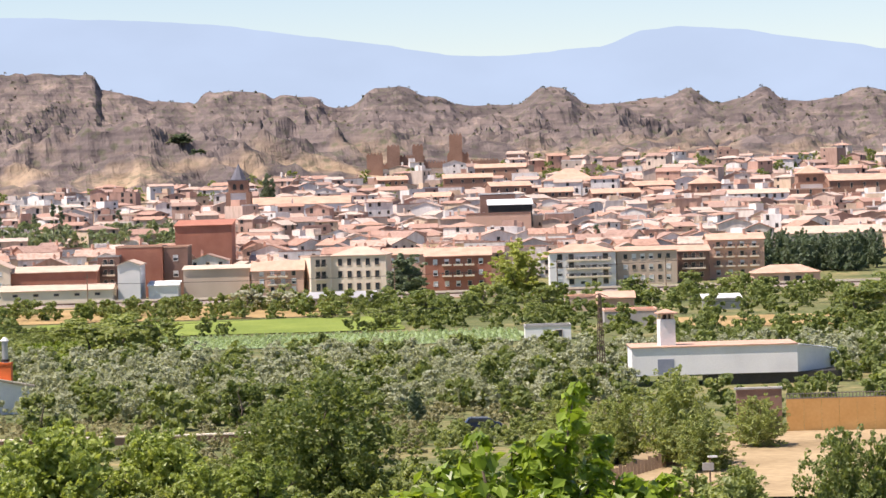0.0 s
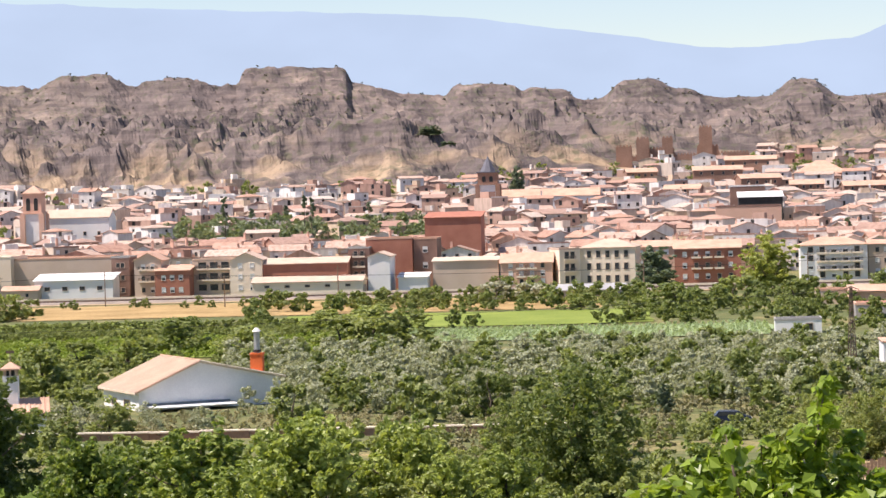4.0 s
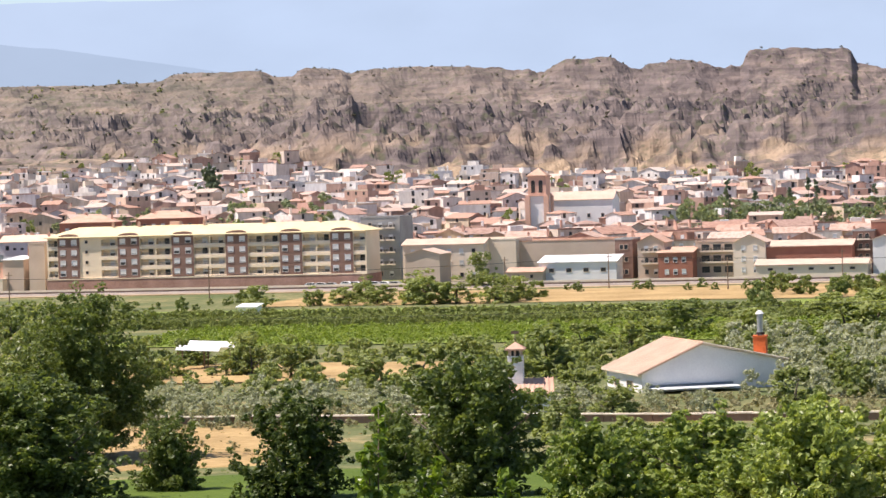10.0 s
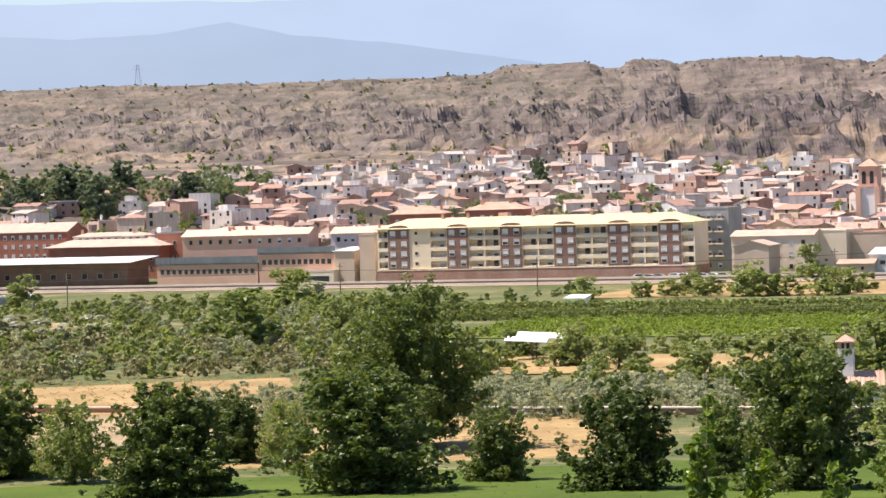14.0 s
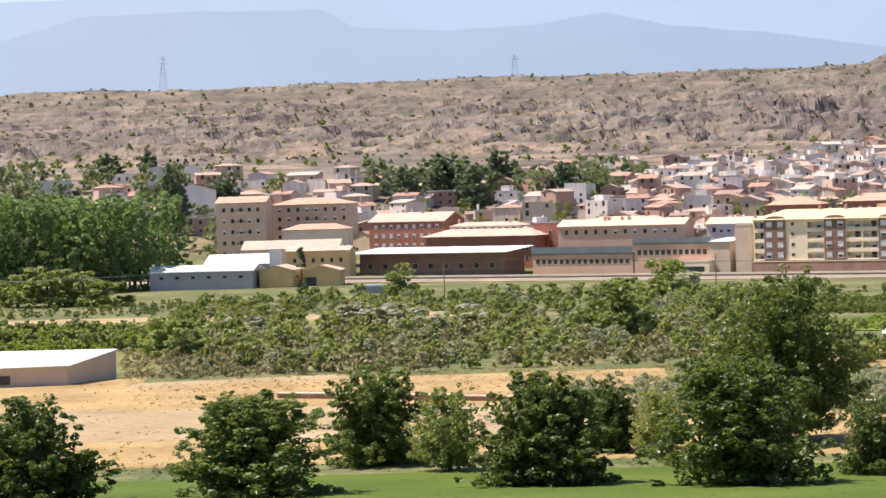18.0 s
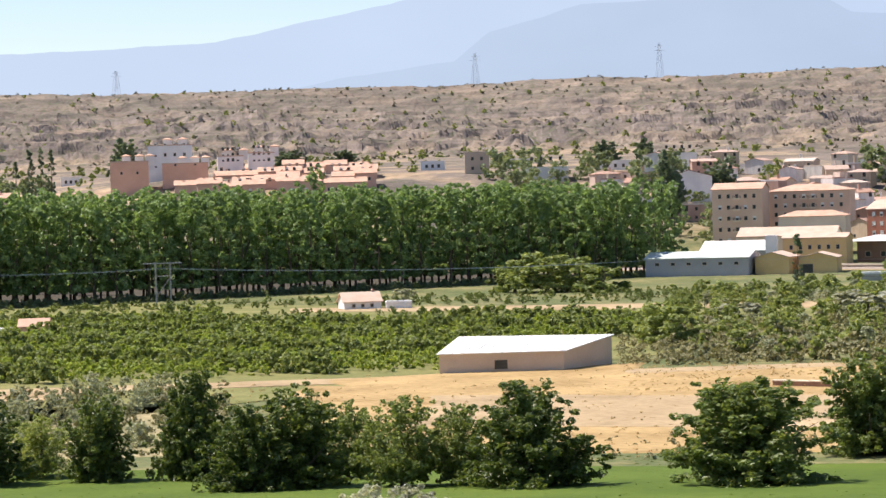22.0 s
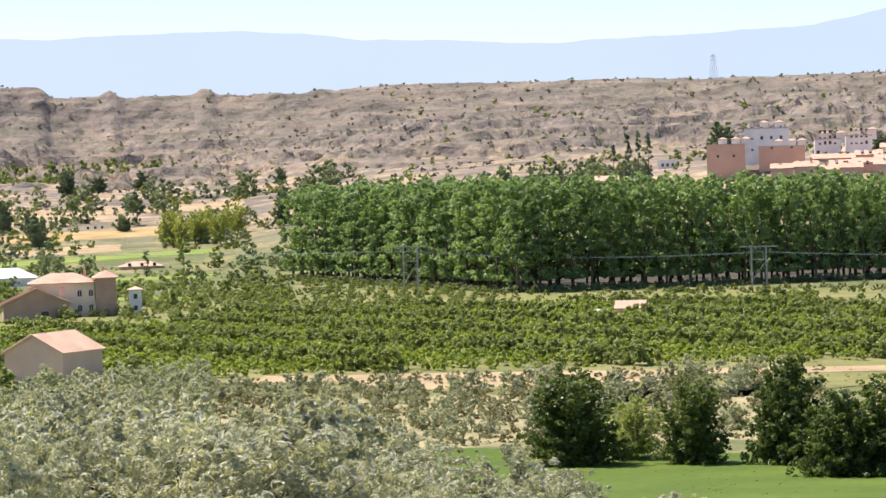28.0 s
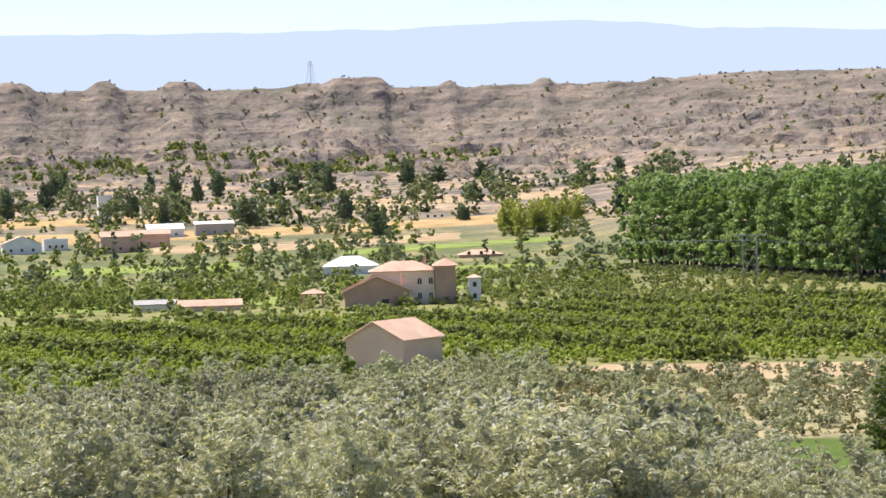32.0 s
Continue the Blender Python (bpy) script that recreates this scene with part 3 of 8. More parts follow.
def tree_kind(kind, count, label, category, height, width, base, shape, clumps, per, leaf, mat, girth=0.25, up=0.35, limbs=5, aspect=1.5, name=None, shoots=0):
    """Prototypes of one kind of tree, kept as meshes of unit scale."""
    protos = []
    for k in range(count):
        g = np.random.default_rng(sum(map(ord, kind)) * 31 + k)
        hh, ww = height * g.uniform(0.92, 1.08), width * g.uniform(0.92, 1.08)
        pts, rad = shoot_points(g, clumps, ww, hh, base, shape, shoots) if shoots else crown_points(g, clumps, ww, hh, base, shape)
        protos.append((wood(g, hh, girth, base, ww * 0.45, limbs), leaf_cloud("crown", pts, rad, per, leaf, mat, k + 5, up, 0.8, aspect, (0.4 if mat == OLIVE_LEAF else 0.75) if shoots else 0.55)))
    TREES[kind] = (protos, label, category, height, name or kind)


def round_crown(h):
    return math.sqrt(max(0.0, 1 - (2 * h - 0.85) ** 2 / 1.35)) if h < 1 else 0.2


def dome_crown(h):
    return max(0.1, math.sqrt(max(0, 1 - (h * 0.97) ** 2.4)))


def column_crown(h):
    return min(1, 0.85 + 1.0 * h) * max(0.3, 1 - max(0.0, h - 0.35) ** 2 * 1.5)


def spire_crown(h):
    return min(1, 0.5 + 3 * h) * (1 - h) ** 0.6 + 0.08


tree_kind("walnut_tree", 4, "dark green walnut tree with a dense leafy crown", "tree", 11, 10.5, 0.2, dome_crown, 130, 23, 0.29, WALNUT_LEAF, 0.32, shoots=6)
tree_kind("big_walnut_tree", 1, "tall dark green walnut tree at the edge of the lawn", "tree", 17, 18, 1.4, round_crown, 190, 32, 0.30, WALNUT_LEAF, 0.5, name="walnut_tree", shoots=7)
tree_kind("garden_tree", 4, "leafy garden tree of mid green", "tree", 6, 6, 0.15, dome_crown, 70, 32, 0.36, MIXED_LEAF, 0.16)
tree_kind("olive_tree", 4, "silvery olive tree with a ragged crown", "olive tree", 5.5, 6.2, 0.4, dome_crown, 60, 10, 0.27, OLIVE_LEAF, 0.22, 0.3, aspect=2.4, shoots=4)
tree_kind("near_olive_tree", 4, "silver-grey olive tree with a ragged feathery crown", "olive tree", 5.5, 6.2, 0.5, round_crown, 95, 28, 0.105, OLIVE_LEAF, 0.22, 0.3, aspect=3.0, name="olive_tree", shoots=5)
tree_kind("poplar_tree", 4, "tall slim poplar of a planted grove", "poplar", 27, 7.4, 3.2, column_crown, 100, 22, 0.56, POPLAR_LEAF, 0.24, 0.25, 4)
tree_kind("conifer", 3, "dark conifer among the houses", "tree", 12, 9, 1.2, dome_crown, 60, 14, 0.8, PINE_LEAF, 0.3, shoots=4)
tree_kind("cypress_tree", 2, "slim dark cypress tree", "cypress", 13, 2.8, 0.6, spire_crown, 40, 30, 0.5, PINE_LEAF, 0.18)
tree_kind("pale_tree", 2, "pale yellow-green poplar beside the railway", "tree", 16, 12, 1.5, round_crown, 70, 16, 0.6, PALE_LEAF, 0.3, shoots=5)


def plant(kind, az, r, size=1.0, wide=1.0, turn=None, group="", rng=random, sink=0.0):
    protos, label, category, height, name = TREES[kind]
    x, y = spot(az, r)
    ob = thing(name, label, category, group=group)
    s = size
    ob.matrix_basis = Matrix.LocRotScale((x, y, land_height(x, y) - 0.05 - sink), Euler((0, 0, rng.uniform(0, 6.28) if turn is None else turn)), (s * wide, s * wide, s))
    trunk, crown = rng.choice(protos)
    part("trunk", trunk, ob)
    part("crown", crown, ob)
    return ob


def thicket(name, label, category, spots, kind, mat, seed, size=(0.7, 1.3), kindtag="stuff"):
    """Uncountable growth: many crowns of one kind joined into one mesh."""
    protos = TREES[kind][0]
    g = np.random.default_rng(seed)
    cos, faces, n = [], [], 0
    base = []
    for tr, cr in protos:
        v = np.empty(len(cr.vertices) * 3)
        cr.vertices.foreach_get("co", v)
        base.append(v.reshape(-1, 3))
    spots = np.asarray(spots)
    zz = ground(spots[:, 0], spots[:, 1])
    for (x, y), z in zip(spots, zz):
        v = base[g.integers(len(base))]
        a, s = g.uniform(0, 6.28), g.uniform(*size)
        rot = np.array([[math.cos(a), -math.sin(a), 0], [math.sin(a), math.cos(a), 0], [0, 0, 1]])
        cos.append(v @ rot.T * s + np.array([x, y, z - 0.1]))
        n += len(v)
    co = np.vstack(cos)
    return tagged(new(name, mesh_of(name, co, np.arange(n).reshape(-1, 4), mat)), label, category, kind=kindtag)


def sheet(name, label, corners, mat, lift=0.15, steps=24, category="field"):
    """A field: a sheet with four corners given by azimuth and distance, laid on the land."""
    c = [np.array(spot(a, r)) for a, r in corners]
    u, v = np.meshgrid(np.linspace(0, 1, steps), np.linspace(0, 1, steps))
    p = ((1 - u) * (1 - v))[..., None] * c[0] + (u * (1 - v))[..., None] * c[1] + (u * v)[..., None] * c[2] + ((1 - u) * v)[..., None] * c[3]
    edge = (fractal(p[..., 0], p[..., 1], 14, 3, 2) - 0.5)[..., None] * 5
    p = p + edge
    rise = np.full(u.shape, lift)
    rise[[0, -1], :] = rise[:, [0, -1]] = -0.35
    z = ground(p[..., 0], p[..., 1]) + rise
    co = np.concatenate([p, z[..., None]], -1).reshape(-1, 3)
    i = np.arange(steps * steps).reshape(steps, steps)
    f = np.stack([i[:-1, :-1], i[:-1, 1:], i[1:, 1:], i[1:, :-1]], -1).reshape(-1, 4)
    n = np.cross(co[f[0][1]] - co[f[0][0]], co[f[0][2]] - co[f[0][0]])
    if n[2] < 0:
        f = f[:, ::-1]
    return tagged(new(name, mesh_of(name, co, f, mat)), label, category, kind="structure")

# ---- fields, tracks and walls of the valley ----
def patch(name, label, x0, x1, y0, y1, mat, lift=0.15, steps=26, rag=4.0, category="field"):
    """A field with sides along x and y."""
    u, v = np.meshgrid(np.linspace(x0, x1, steps), np.linspace(y0, y1, steps))
    du = (fractal(u, v, 16, 3, 2) - 0.5) * rag
    dv = (fractal(u + 90, v, 16, 6, 2) - 0.5) * rag
    u, v = u + du, v + dv
    co = np.stack([u, v, ground(u, v) + lift], -1).reshape(-1, 3)
    i = np.arange(steps * steps).reshape(steps, steps)
    f = np.stack([i[:-1, :-1], i[:-1, 1:], i[1:, 1:], i[1:, :-1]], -1).reshape(-1, 4)
    return tagged(new(name, mesh_of(name, co, f, mat)), label, category, kind="structure")


sheet("lawn", "lush mown grass meadow", ((-56, 190), (-9, 190), (-12, 300), (-53, 322)), LAWN, 0.12, 60)
sheet("stubble_field", "dry golden stubble beside the meadow", ((-44, 316), (-17, 300), (-17.5, 345), (-43, 425)), DRY, 0.16, 50)
sheet("stubble_field", "golden stubble reaching towards the scrub", ((-36.5, 385), (-24.5, 345), (-25, 436), (-36.5, 436)), DRY, 0.19, 40)
sheet("stubble_field", "golden stubble round the barn", ((-42, 386), (-35.5, 386), (-35.5, 452), (-42, 432)), DRY, 0.21, 40)
sheet("threshed_field", "pale cut straw on bare dry earth", ((-41, 345), (-22, 322), (-27, 372), (-40, 395)), DUST, 0.22, 40)
sheet("dirt_track", "pale dusty farm track", ((-56, 432), (-31, 432), (-31, 441), (-56, 448)), DUST, 0.2, 40, "track")
sheet("bare_plot", "bare sandy plot below the orchard", ((-53.5, 405), (-47, 412), (-47, 436), (-54, 436)), DUST, 0.22)
sheet("weed_margin", "dry weedy margin of the meadow", ((-57, 318), (-44, 318), (-44, 400), (-57, 400)), surface("dry_weeds", (0.14, 0.14, 0.06), (0.40, 0.33, 0.18), 0.95, 0.06, 0.8, 0.6, 0.3), 0.1, 40)
sheet("sandy_road", "pale sandy road in front of the grove", ((-43, 668), (-29, 612), (-29, 640), (-43, 690)), DUST, 0.2, 40, "road")
patch("dry_field", "dry straw-coloured field before the railway", -225, -20, 640, 712, DRY)
patch("wheat_field", "dry golden field among the olive trees", 40, 130, 548, 590, DRY)
patch("clover_field", "bright green field of young crop", -92, -8, 572, 632, CROP, 0.2)
patch("vine_field", "bright green vineyard strip", -200, -62, 488, 545, CROP, 0.2)
patch("vine_field", "green vegetable field behind the hedge", -240, -120, 590, 622, CROP, 0.2)
patch("dry_yard", "dry yellow grass under the almond trees", -172, -108, 398, 440, DRY, 0.2)
patch("yard", "pale gravel yard before the gate", 10, 70, 255, 322, DUST, 0.25, category="yard")
ORCHARD_GROUND = surface("orchard_ground", (0.10, 0.12, 0.03), (0.24, 0.22, 0.08), 0.95, 0.08, 0.9, 0.5, 0.2)
patch("orchard_floor", "weedy green orchard ground", -640, -272, 250, 520, ORCHARD_GROUND, 0.1, 40)
sheet("orchard_floor", "weedy green ground of the western orchard", ((-71, 428), (-60, 448), (-60, 606), (-71, 600)), ORCHARD_GROUND, 0.3, 40)
patch("cabbage_field", "pale green leafy vegetable rows", -75, 15, 520, 560, surface("cabbage", (0.16, 0.24, 0.10), (0.34, 0.42, 0.22), 0.8, 0.1, 0.9, 0.8, 0.5), 0.2)

for a0, a1, r0, r1, mt, lab in ((-64.5, -58.0, 1150, 1200, DUST, "pale bare earth in the far valley"), (-60.5, -55.5, 1400, 1470, DUST, "pale ochre fallow at the foot of the hills"), (-68.5, -61.5, 700, 760, CROP, "green meadow behind the orchard"), (-68.5, -56.3, 1235, 1300, DRY, "pale dry stubble strip in the far valley"), (-62.0, -56.5, 770, 800, CROP, "green garden plot near the villa"),
                                (-60.0, -56.2, 940, 985, CROP, "green vegetable plot in the far valley"), (-66.5, -62.5, 1010, 1070, CROP, "green far field between hedges"), (-60.5, -56.0, 1090, 1130, CROP, "pale green far field"), (-68.0, -64.0, 1330, 1390, DRY, "dry far field near the silo")):
    sheet("far_field", lab, ((a0, r0), (a1, r0 + 6), (a1, r1), (a0, r1 - 8)), mt, 0.3, 30)

# railway: ballast bed, two tracks, a path and a low wall
RAIL_Y = 735.0
bed = Solid()
bed.add([(x, y, z) for x in (-640, 260) for y, z in ((RAIL_Y - 7, 0), (RAIL_Y - 5.5, 0.55), (RAIL_Y + 5.5, 0.55), (RAIL_Y + 7, 0))],
        [(0, 4, 5, 1), (1, 5, 6, 2), (2, 6, 7, 3), (0, 1, 2, 3), (4, 7, 6, 5)])
railway = thing("railway", "two railway tracks on a gravel bed beside the town", "railway", kind="structure")
part("ballast", bed.mesh("ballast", GRAVEL), railway)
for yy in (-3.2, -1.77, 1.5, 2.93):
    rail = Solid().box(-640, 260, RAIL_Y + yy - 0.04, RAIL_Y + yy + 0.04, 0.62, 0.80)
    part("rail", rail.mesh("rail", RUST), railway)
ties = Solid()
for k in range(700):
    for c in (-2.5, 2.2):
        x = -500 + k * 1.0
        ties.box(x, x + 0.28, RAIL_Y + c - 1.3, RAIL_Y + c + 1.3, 0.45, 0.63)
tagged(part("sleepers", ties.mesh("sleepers", GREY), railway), kind="stuff")
path = Solid().box(-640, 260, RAIL_Y - 15, RAIL_Y - 9.5, -0.3, 0.18)
thing("service_path", "pale service path along the railway", "path", me=path.mesh("service_path", DUST), kind="structure")
kerb = Solid().box(-640, 260, RAIL_Y + 9, RAIL_Y + 9.4, -0.3, 1.1)
thing("boundary_wall", "low pale wall beside the tracks", "wall", me=kerb.mesh("boundary_wall", CREAM), kind="structure")

# long low garden wall with a white cap
gw = thing("garden_wall", "long low stone wall with a pale cap", "wall", kind="structure")
rngw = random.Random(3)
for k in range(34):
    x0 = -215 + k * 6
    zt = 0.85 + 0.06 * rngw.uniform(-1, 1)
    seg = Solid().box(x0, x0 + 5.95, 331.6, 332.1, -0.6, zt)
    part("wall_panel", seg.mesh("wall_panel", STONE), gw)
    cap = Solid().box(x0 - 0.02, x0 + 5.97, 331.45, 332.25, zt + 0.003, zt + 0.17)
    part("coping", cap.mesh("coping", CREAM), gw)

# ---- buildings ----
GLASS = surface("window_glass", (0.035, 0.04, 0.045), (0.07, 0.075, 0.08), 0.15, 0.4, 3.0, 0.0)
SHUTTER = surface("white_shutter", (0.70, 0.69, 0.67), (0.80, 0.79, 0.77), 0.6, 0.5, 4.0, 0.1)
RAILING = surface("balcony_railing", (0.16, 0.14, 0.12), (0.26, 0.235, 0.20), 0.5, 0.5, 4.0, 0.0)
KEEP_OUT = []
MESHES = {}


def window_mesh(w, h, style="dark"):
    """A framed window: proud frame, recessed pane, sill; or one with its white shutter down."""
    k = ("window", round(w, 2), round(h, 2), style)
    if k not in MESHES:
        s = Solid()
        fr = 0.1
        cut = {"dark": 0.995, "half": 0.5, "shut": 0.12}[style] * h
        x0, x1, z0, z1 = -w / 2 - fr, w / 2 + fr, -fr, h + fr
        a, b = -w / 2, w / 2
        co = [(x0, 0.03, z0), (x1, 0.03, z0), (x1, 0.03, z1), (x0, 0.03, z1), (x0, -0.1, z0), (x1, -0.1, z0), (x1, -0.1, z1), (x0, -0.1, z1),
              (a, -0.1, 0), (b, -0.1, 0), (b, -0.1, h), (a, -0.1, h), (a, -0.02, 0), (b, -0.02, 0), (b, -0.02, h), (a, -0.02, h), (a, -0.02, cut), (b, -0.02, cut)]
        s.add(co, [(0, 1, 5, 4), (1, 2, 6, 5), (2, 3, 7, 6), (3, 0, 4, 7), (4, 5, 9, 8), (5, 6, 10, 9), (6, 7, 11, 10), (7, 4, 8, 11),
                   (8, 9, 13, 12), (9, 10, 14, 17, 13), (10, 11, 15, 14), (11, 8, 12, 16, 15)], 0)
        s.faces += [(12, 13, 17, 16), (16, 17, 14, 15)]
        s.slots += [1, 2]
        MESHES[k] = s.mesh("window", [WHITE if style != "dark" else TAN, GLASS, SHUTTER])
    return MESHES[k]


def balcony_mesh(w, deep=1.2):
    k = ("balcony", round(w, 2), deep)
    if k not in MESHES:
        s = Solid()
        s.box(-w / 2, w / 2, -deep, 0, -0.2, 0, 0)
        s.box(-w / 2, w / 2, -deep, -deep + 0.08, 0, 0.28, 0)
        s.box(-w / 2, w / 2, -deep - 0.03, -deep + 0.03, 0.95, 1.03, 1)
        for i in range(int(w / 0.35) + 1):
            x = -w / 2 + 0.03 + i * 0.35
            s.box(x, x + 0.05, -deep, -deep + 0.05, 0.28, 0.95, 1)
        for x in (-w / 2, w / 2 - 0.05):
            s.box(x, x + 0.05, -deep, 0, 0.28, 1.0, 1)
        MESHES[k] = s.mesh("balcony", [CREAM, RAILING])
    return MESHES[k]


def chimney_mesh():
    if "chimney" not in MESHES:
        s = Solid().box(-0.35, 0.35, -0.3, 0.3, -1.2, 1.0, 0).box(-0.45, 0.45, -0.4, 0.4, 1.0, 1.12, 1)
        s.box(-0.2, 0.2, -0.2, 0.2, 1.12, 1.4, 0)
        MESHES["chimney"] = s.mesh("chimney", [PINK, TILE])
    return MESHES["chimney"]


def tile_rows(roof, a, b, n, span, axis, mat):
    """Rows of barrel tiles down one slope, from a to b, repeated n times along an axis."""
    me = Solid().tube([a, b], [0.1, 0.1], 5).mesh("tile_rib", mat)
    for k in range(n):
        off = span * k / (n - 1)
        part("tile_rib", me, roof, at=pose(*((off, 0, 0) if axis == "x" else (0, off, 0))))


def building(name, label, x, y, w, d, top, roof="flat", ridge=0.0, wall=CREAM, cover=TILE, face=0.0, rows=0, cols=0, win=(1.0, 1.3), style=("dark",),
             first=1.2, balcony=(), side_cols=0, chimneys=0, category="house", group="", ribs=False, base=None, margin=1.2, doors=(), storey=None, over=0.4, seed=1, right_cols=0):
    """A house with its front on y = 0: walls, roof, windows, balconies and chimneys as parts. top: height of the eaves above the sea of the plan."""
    z = land_height(x, y) if base is None else base
    h = top - z
    rg = random.Random(int(abs(x) * 13 + abs(y) * 7) + seed)
    ob = thing(name, label, category, Matrix.Translation((x, y, z)) @ Matrix.Rotation(radians(face), 4, "Z"), group=group)
    c = Vector((0, d / 2, 0))
    c.rotate(Euler((0, 0, radians(face))))
    KEEP_OUT.append((x + c.x, y + c.y, math.hypot(w, d) / 2 + 1.5))
    x0, x1 = -w / 2, w / 2
    s = Solid()
    if roof == "gable_y":
        s.prism([(x0, -1.5), (x1, -1.5), (x1, h), (0, h + ridge), (x0, h)], 0, d)
    elif roof == "gable_x":
        s.box(x0, x1, 0, d, -1.5, h)
        s.add([(xx, yy, zz) for xx in (x0, x0 + 0.3) for yy, zz in ((0, h), (d, h), (d / 2, h + ridge))], [(0, 2, 1), (3, 4, 5), (0, 1, 4, 3), (1, 2, 5, 4), (2, 0, 3, 5)])
        s.add([(xx, yy, zz) for xx in (x1 - 0.3, x1) for yy, zz in ((0, h), (d, h), (d / 2, h + ridge))], [(0, 2, 1), (3, 4, 5), (0, 1, 4, 3), (1, 2, 5, 4), (2, 0, 3, 5)])
    elif roof == "shed":
        s.add([(xx, yy, zz) for xx in (x0, x1) for yy, zz in ((0, -1.5), (d, -1.5), (d, h + ridge), (0, h))], [(0, 1, 2, 3), (4, 7, 6, 5), (0, 4, 5, 1), (1, 5, 6, 2), (2, 6, 7, 3), (3, 7, 4, 0)])
    else:
        s.box(x0, x1, 0, d, -1.5, h)
    part("wall", s.mesh("wall", wall), ob)
    rf = Solid()
    if roof == "flat":
        o, i = 0.08, -0.22
        ring = [[(x0 - q, -q, zq), (x1 + q, -q, zq), (x1 + q, d + q, zq), (x0 - q, d + q, zq)] for q, zq in ((o, h + 0.003), (o, h + 0.45), (i, h + 0.45), (i, h + 0.1))]
        rf.add(sum(ring, []), [(k * 4 + j, k * 4 + (j + 1) % 4, k * 4 + 4 + (j + 1) % 4, k * 4 + 4 + j) for k in range(3) for j in range(4)] + [(12, 13, 14, 15), (3, 2, 1, 0)])
    elif roof == "gable_x":
        rf.gable(x0, x1, 0, d, h, h + ridge, over, 0.22, "x")
    elif roof == "gable_y":
        rf.gable(x0, x1, 0, d, h, h + ridge, over, 0.22, "y")
    elif roof == "hip":
        rf.hip(x0, x1, 0, d, h + 0.2, h + ridge, over)
    elif roof == "shed":
        k = ridge / d
        rf.add([(xx, yy, h + yy * k + q) for xx in (x0 - over, x1 + over) for yy in (-over, d + over) for q in (0.01, 0.2)],
               [(0, 1, 3, 2), (4, 6, 7, 5), (0, 2, 6, 4), (1, 5, 7, 3), (0, 4, 5, 1), (2, 3, 7, 6)])
    cov = part("roof", rf.mesh("roof", cover), ob)
    if ribs and roof == "gable_x":
        drop = ridge / d * 2 * over
        for ya in (-over, d + over):
            tile_rows(cov, (x0 - over, ya, h - drop + 0.24), (x0 - over, d / 2, h + ridge + 0.24), 18, w + 2 * over, "x", cover)
    elif ribs:
        drop = ridge / w * 2 * over
        for xa in (x0 - over, x1 + over):
            tile_rows(cov, (xa, -over, h - drop + 0.24), (0, -over, h + ridge + 0.24), 20, d + 2 * over, "y", cover)
    st = storey or (h - 0.4) / max(rows, 1)
    ww, wh = win
    for r_ in range(rows):
        zz = first + r_ * st
        for c_ in range(cols):
            xx = x0 + margin + (w - 2 * margin) * (c_ + 0.5) / cols
            part("window", window_mesh(ww, wh, rg.choice(style)), ob, at=pose(xx, 0, zz))
            if c_ in balcony and r_ > 0:
                part("balcony", balcony_mesh(min(ww + 1.6, (w - 2 * margin) / cols * 0.96), 1.0), ob, at=pose(xx, 0, zz - 0.25))
        for c_ in range(side_cols):
            yy = 1.2 + (d - 2.4) * (c_ + 0.5) / side_cols
            part("window", window_mesh(ww, wh, rg.choice(style)), ob, at=pose(x0, yy, zz, 0, 0, -90))
        for c_ in range(right_cols):
            yy = 1.2 + (d - 2.4) * (c_ + 0.5) / right_cols
            part("window", window_mesh(ww, wh, rg.choice(style)), ob, at=pose(x1, yy, zz, 0, 0, 90))
    for k in range(chimneys):
        part("chimney", chimney_mesh(), ob, at=pose(rg.uniform(x0 + 1, x1 - 1), d * rg.uniform(0.35, 0.65), h + ridge * 0.75))
    for dx, dw, dh in doors:
        part("door", window_mesh(dw, dh, "dark"), ob, at=pose(dx, 0, 0.02))
    return ob

# the row of buildings beside the railway, from the cream flats on
SH = ("half", "shut", "shut", "dark")


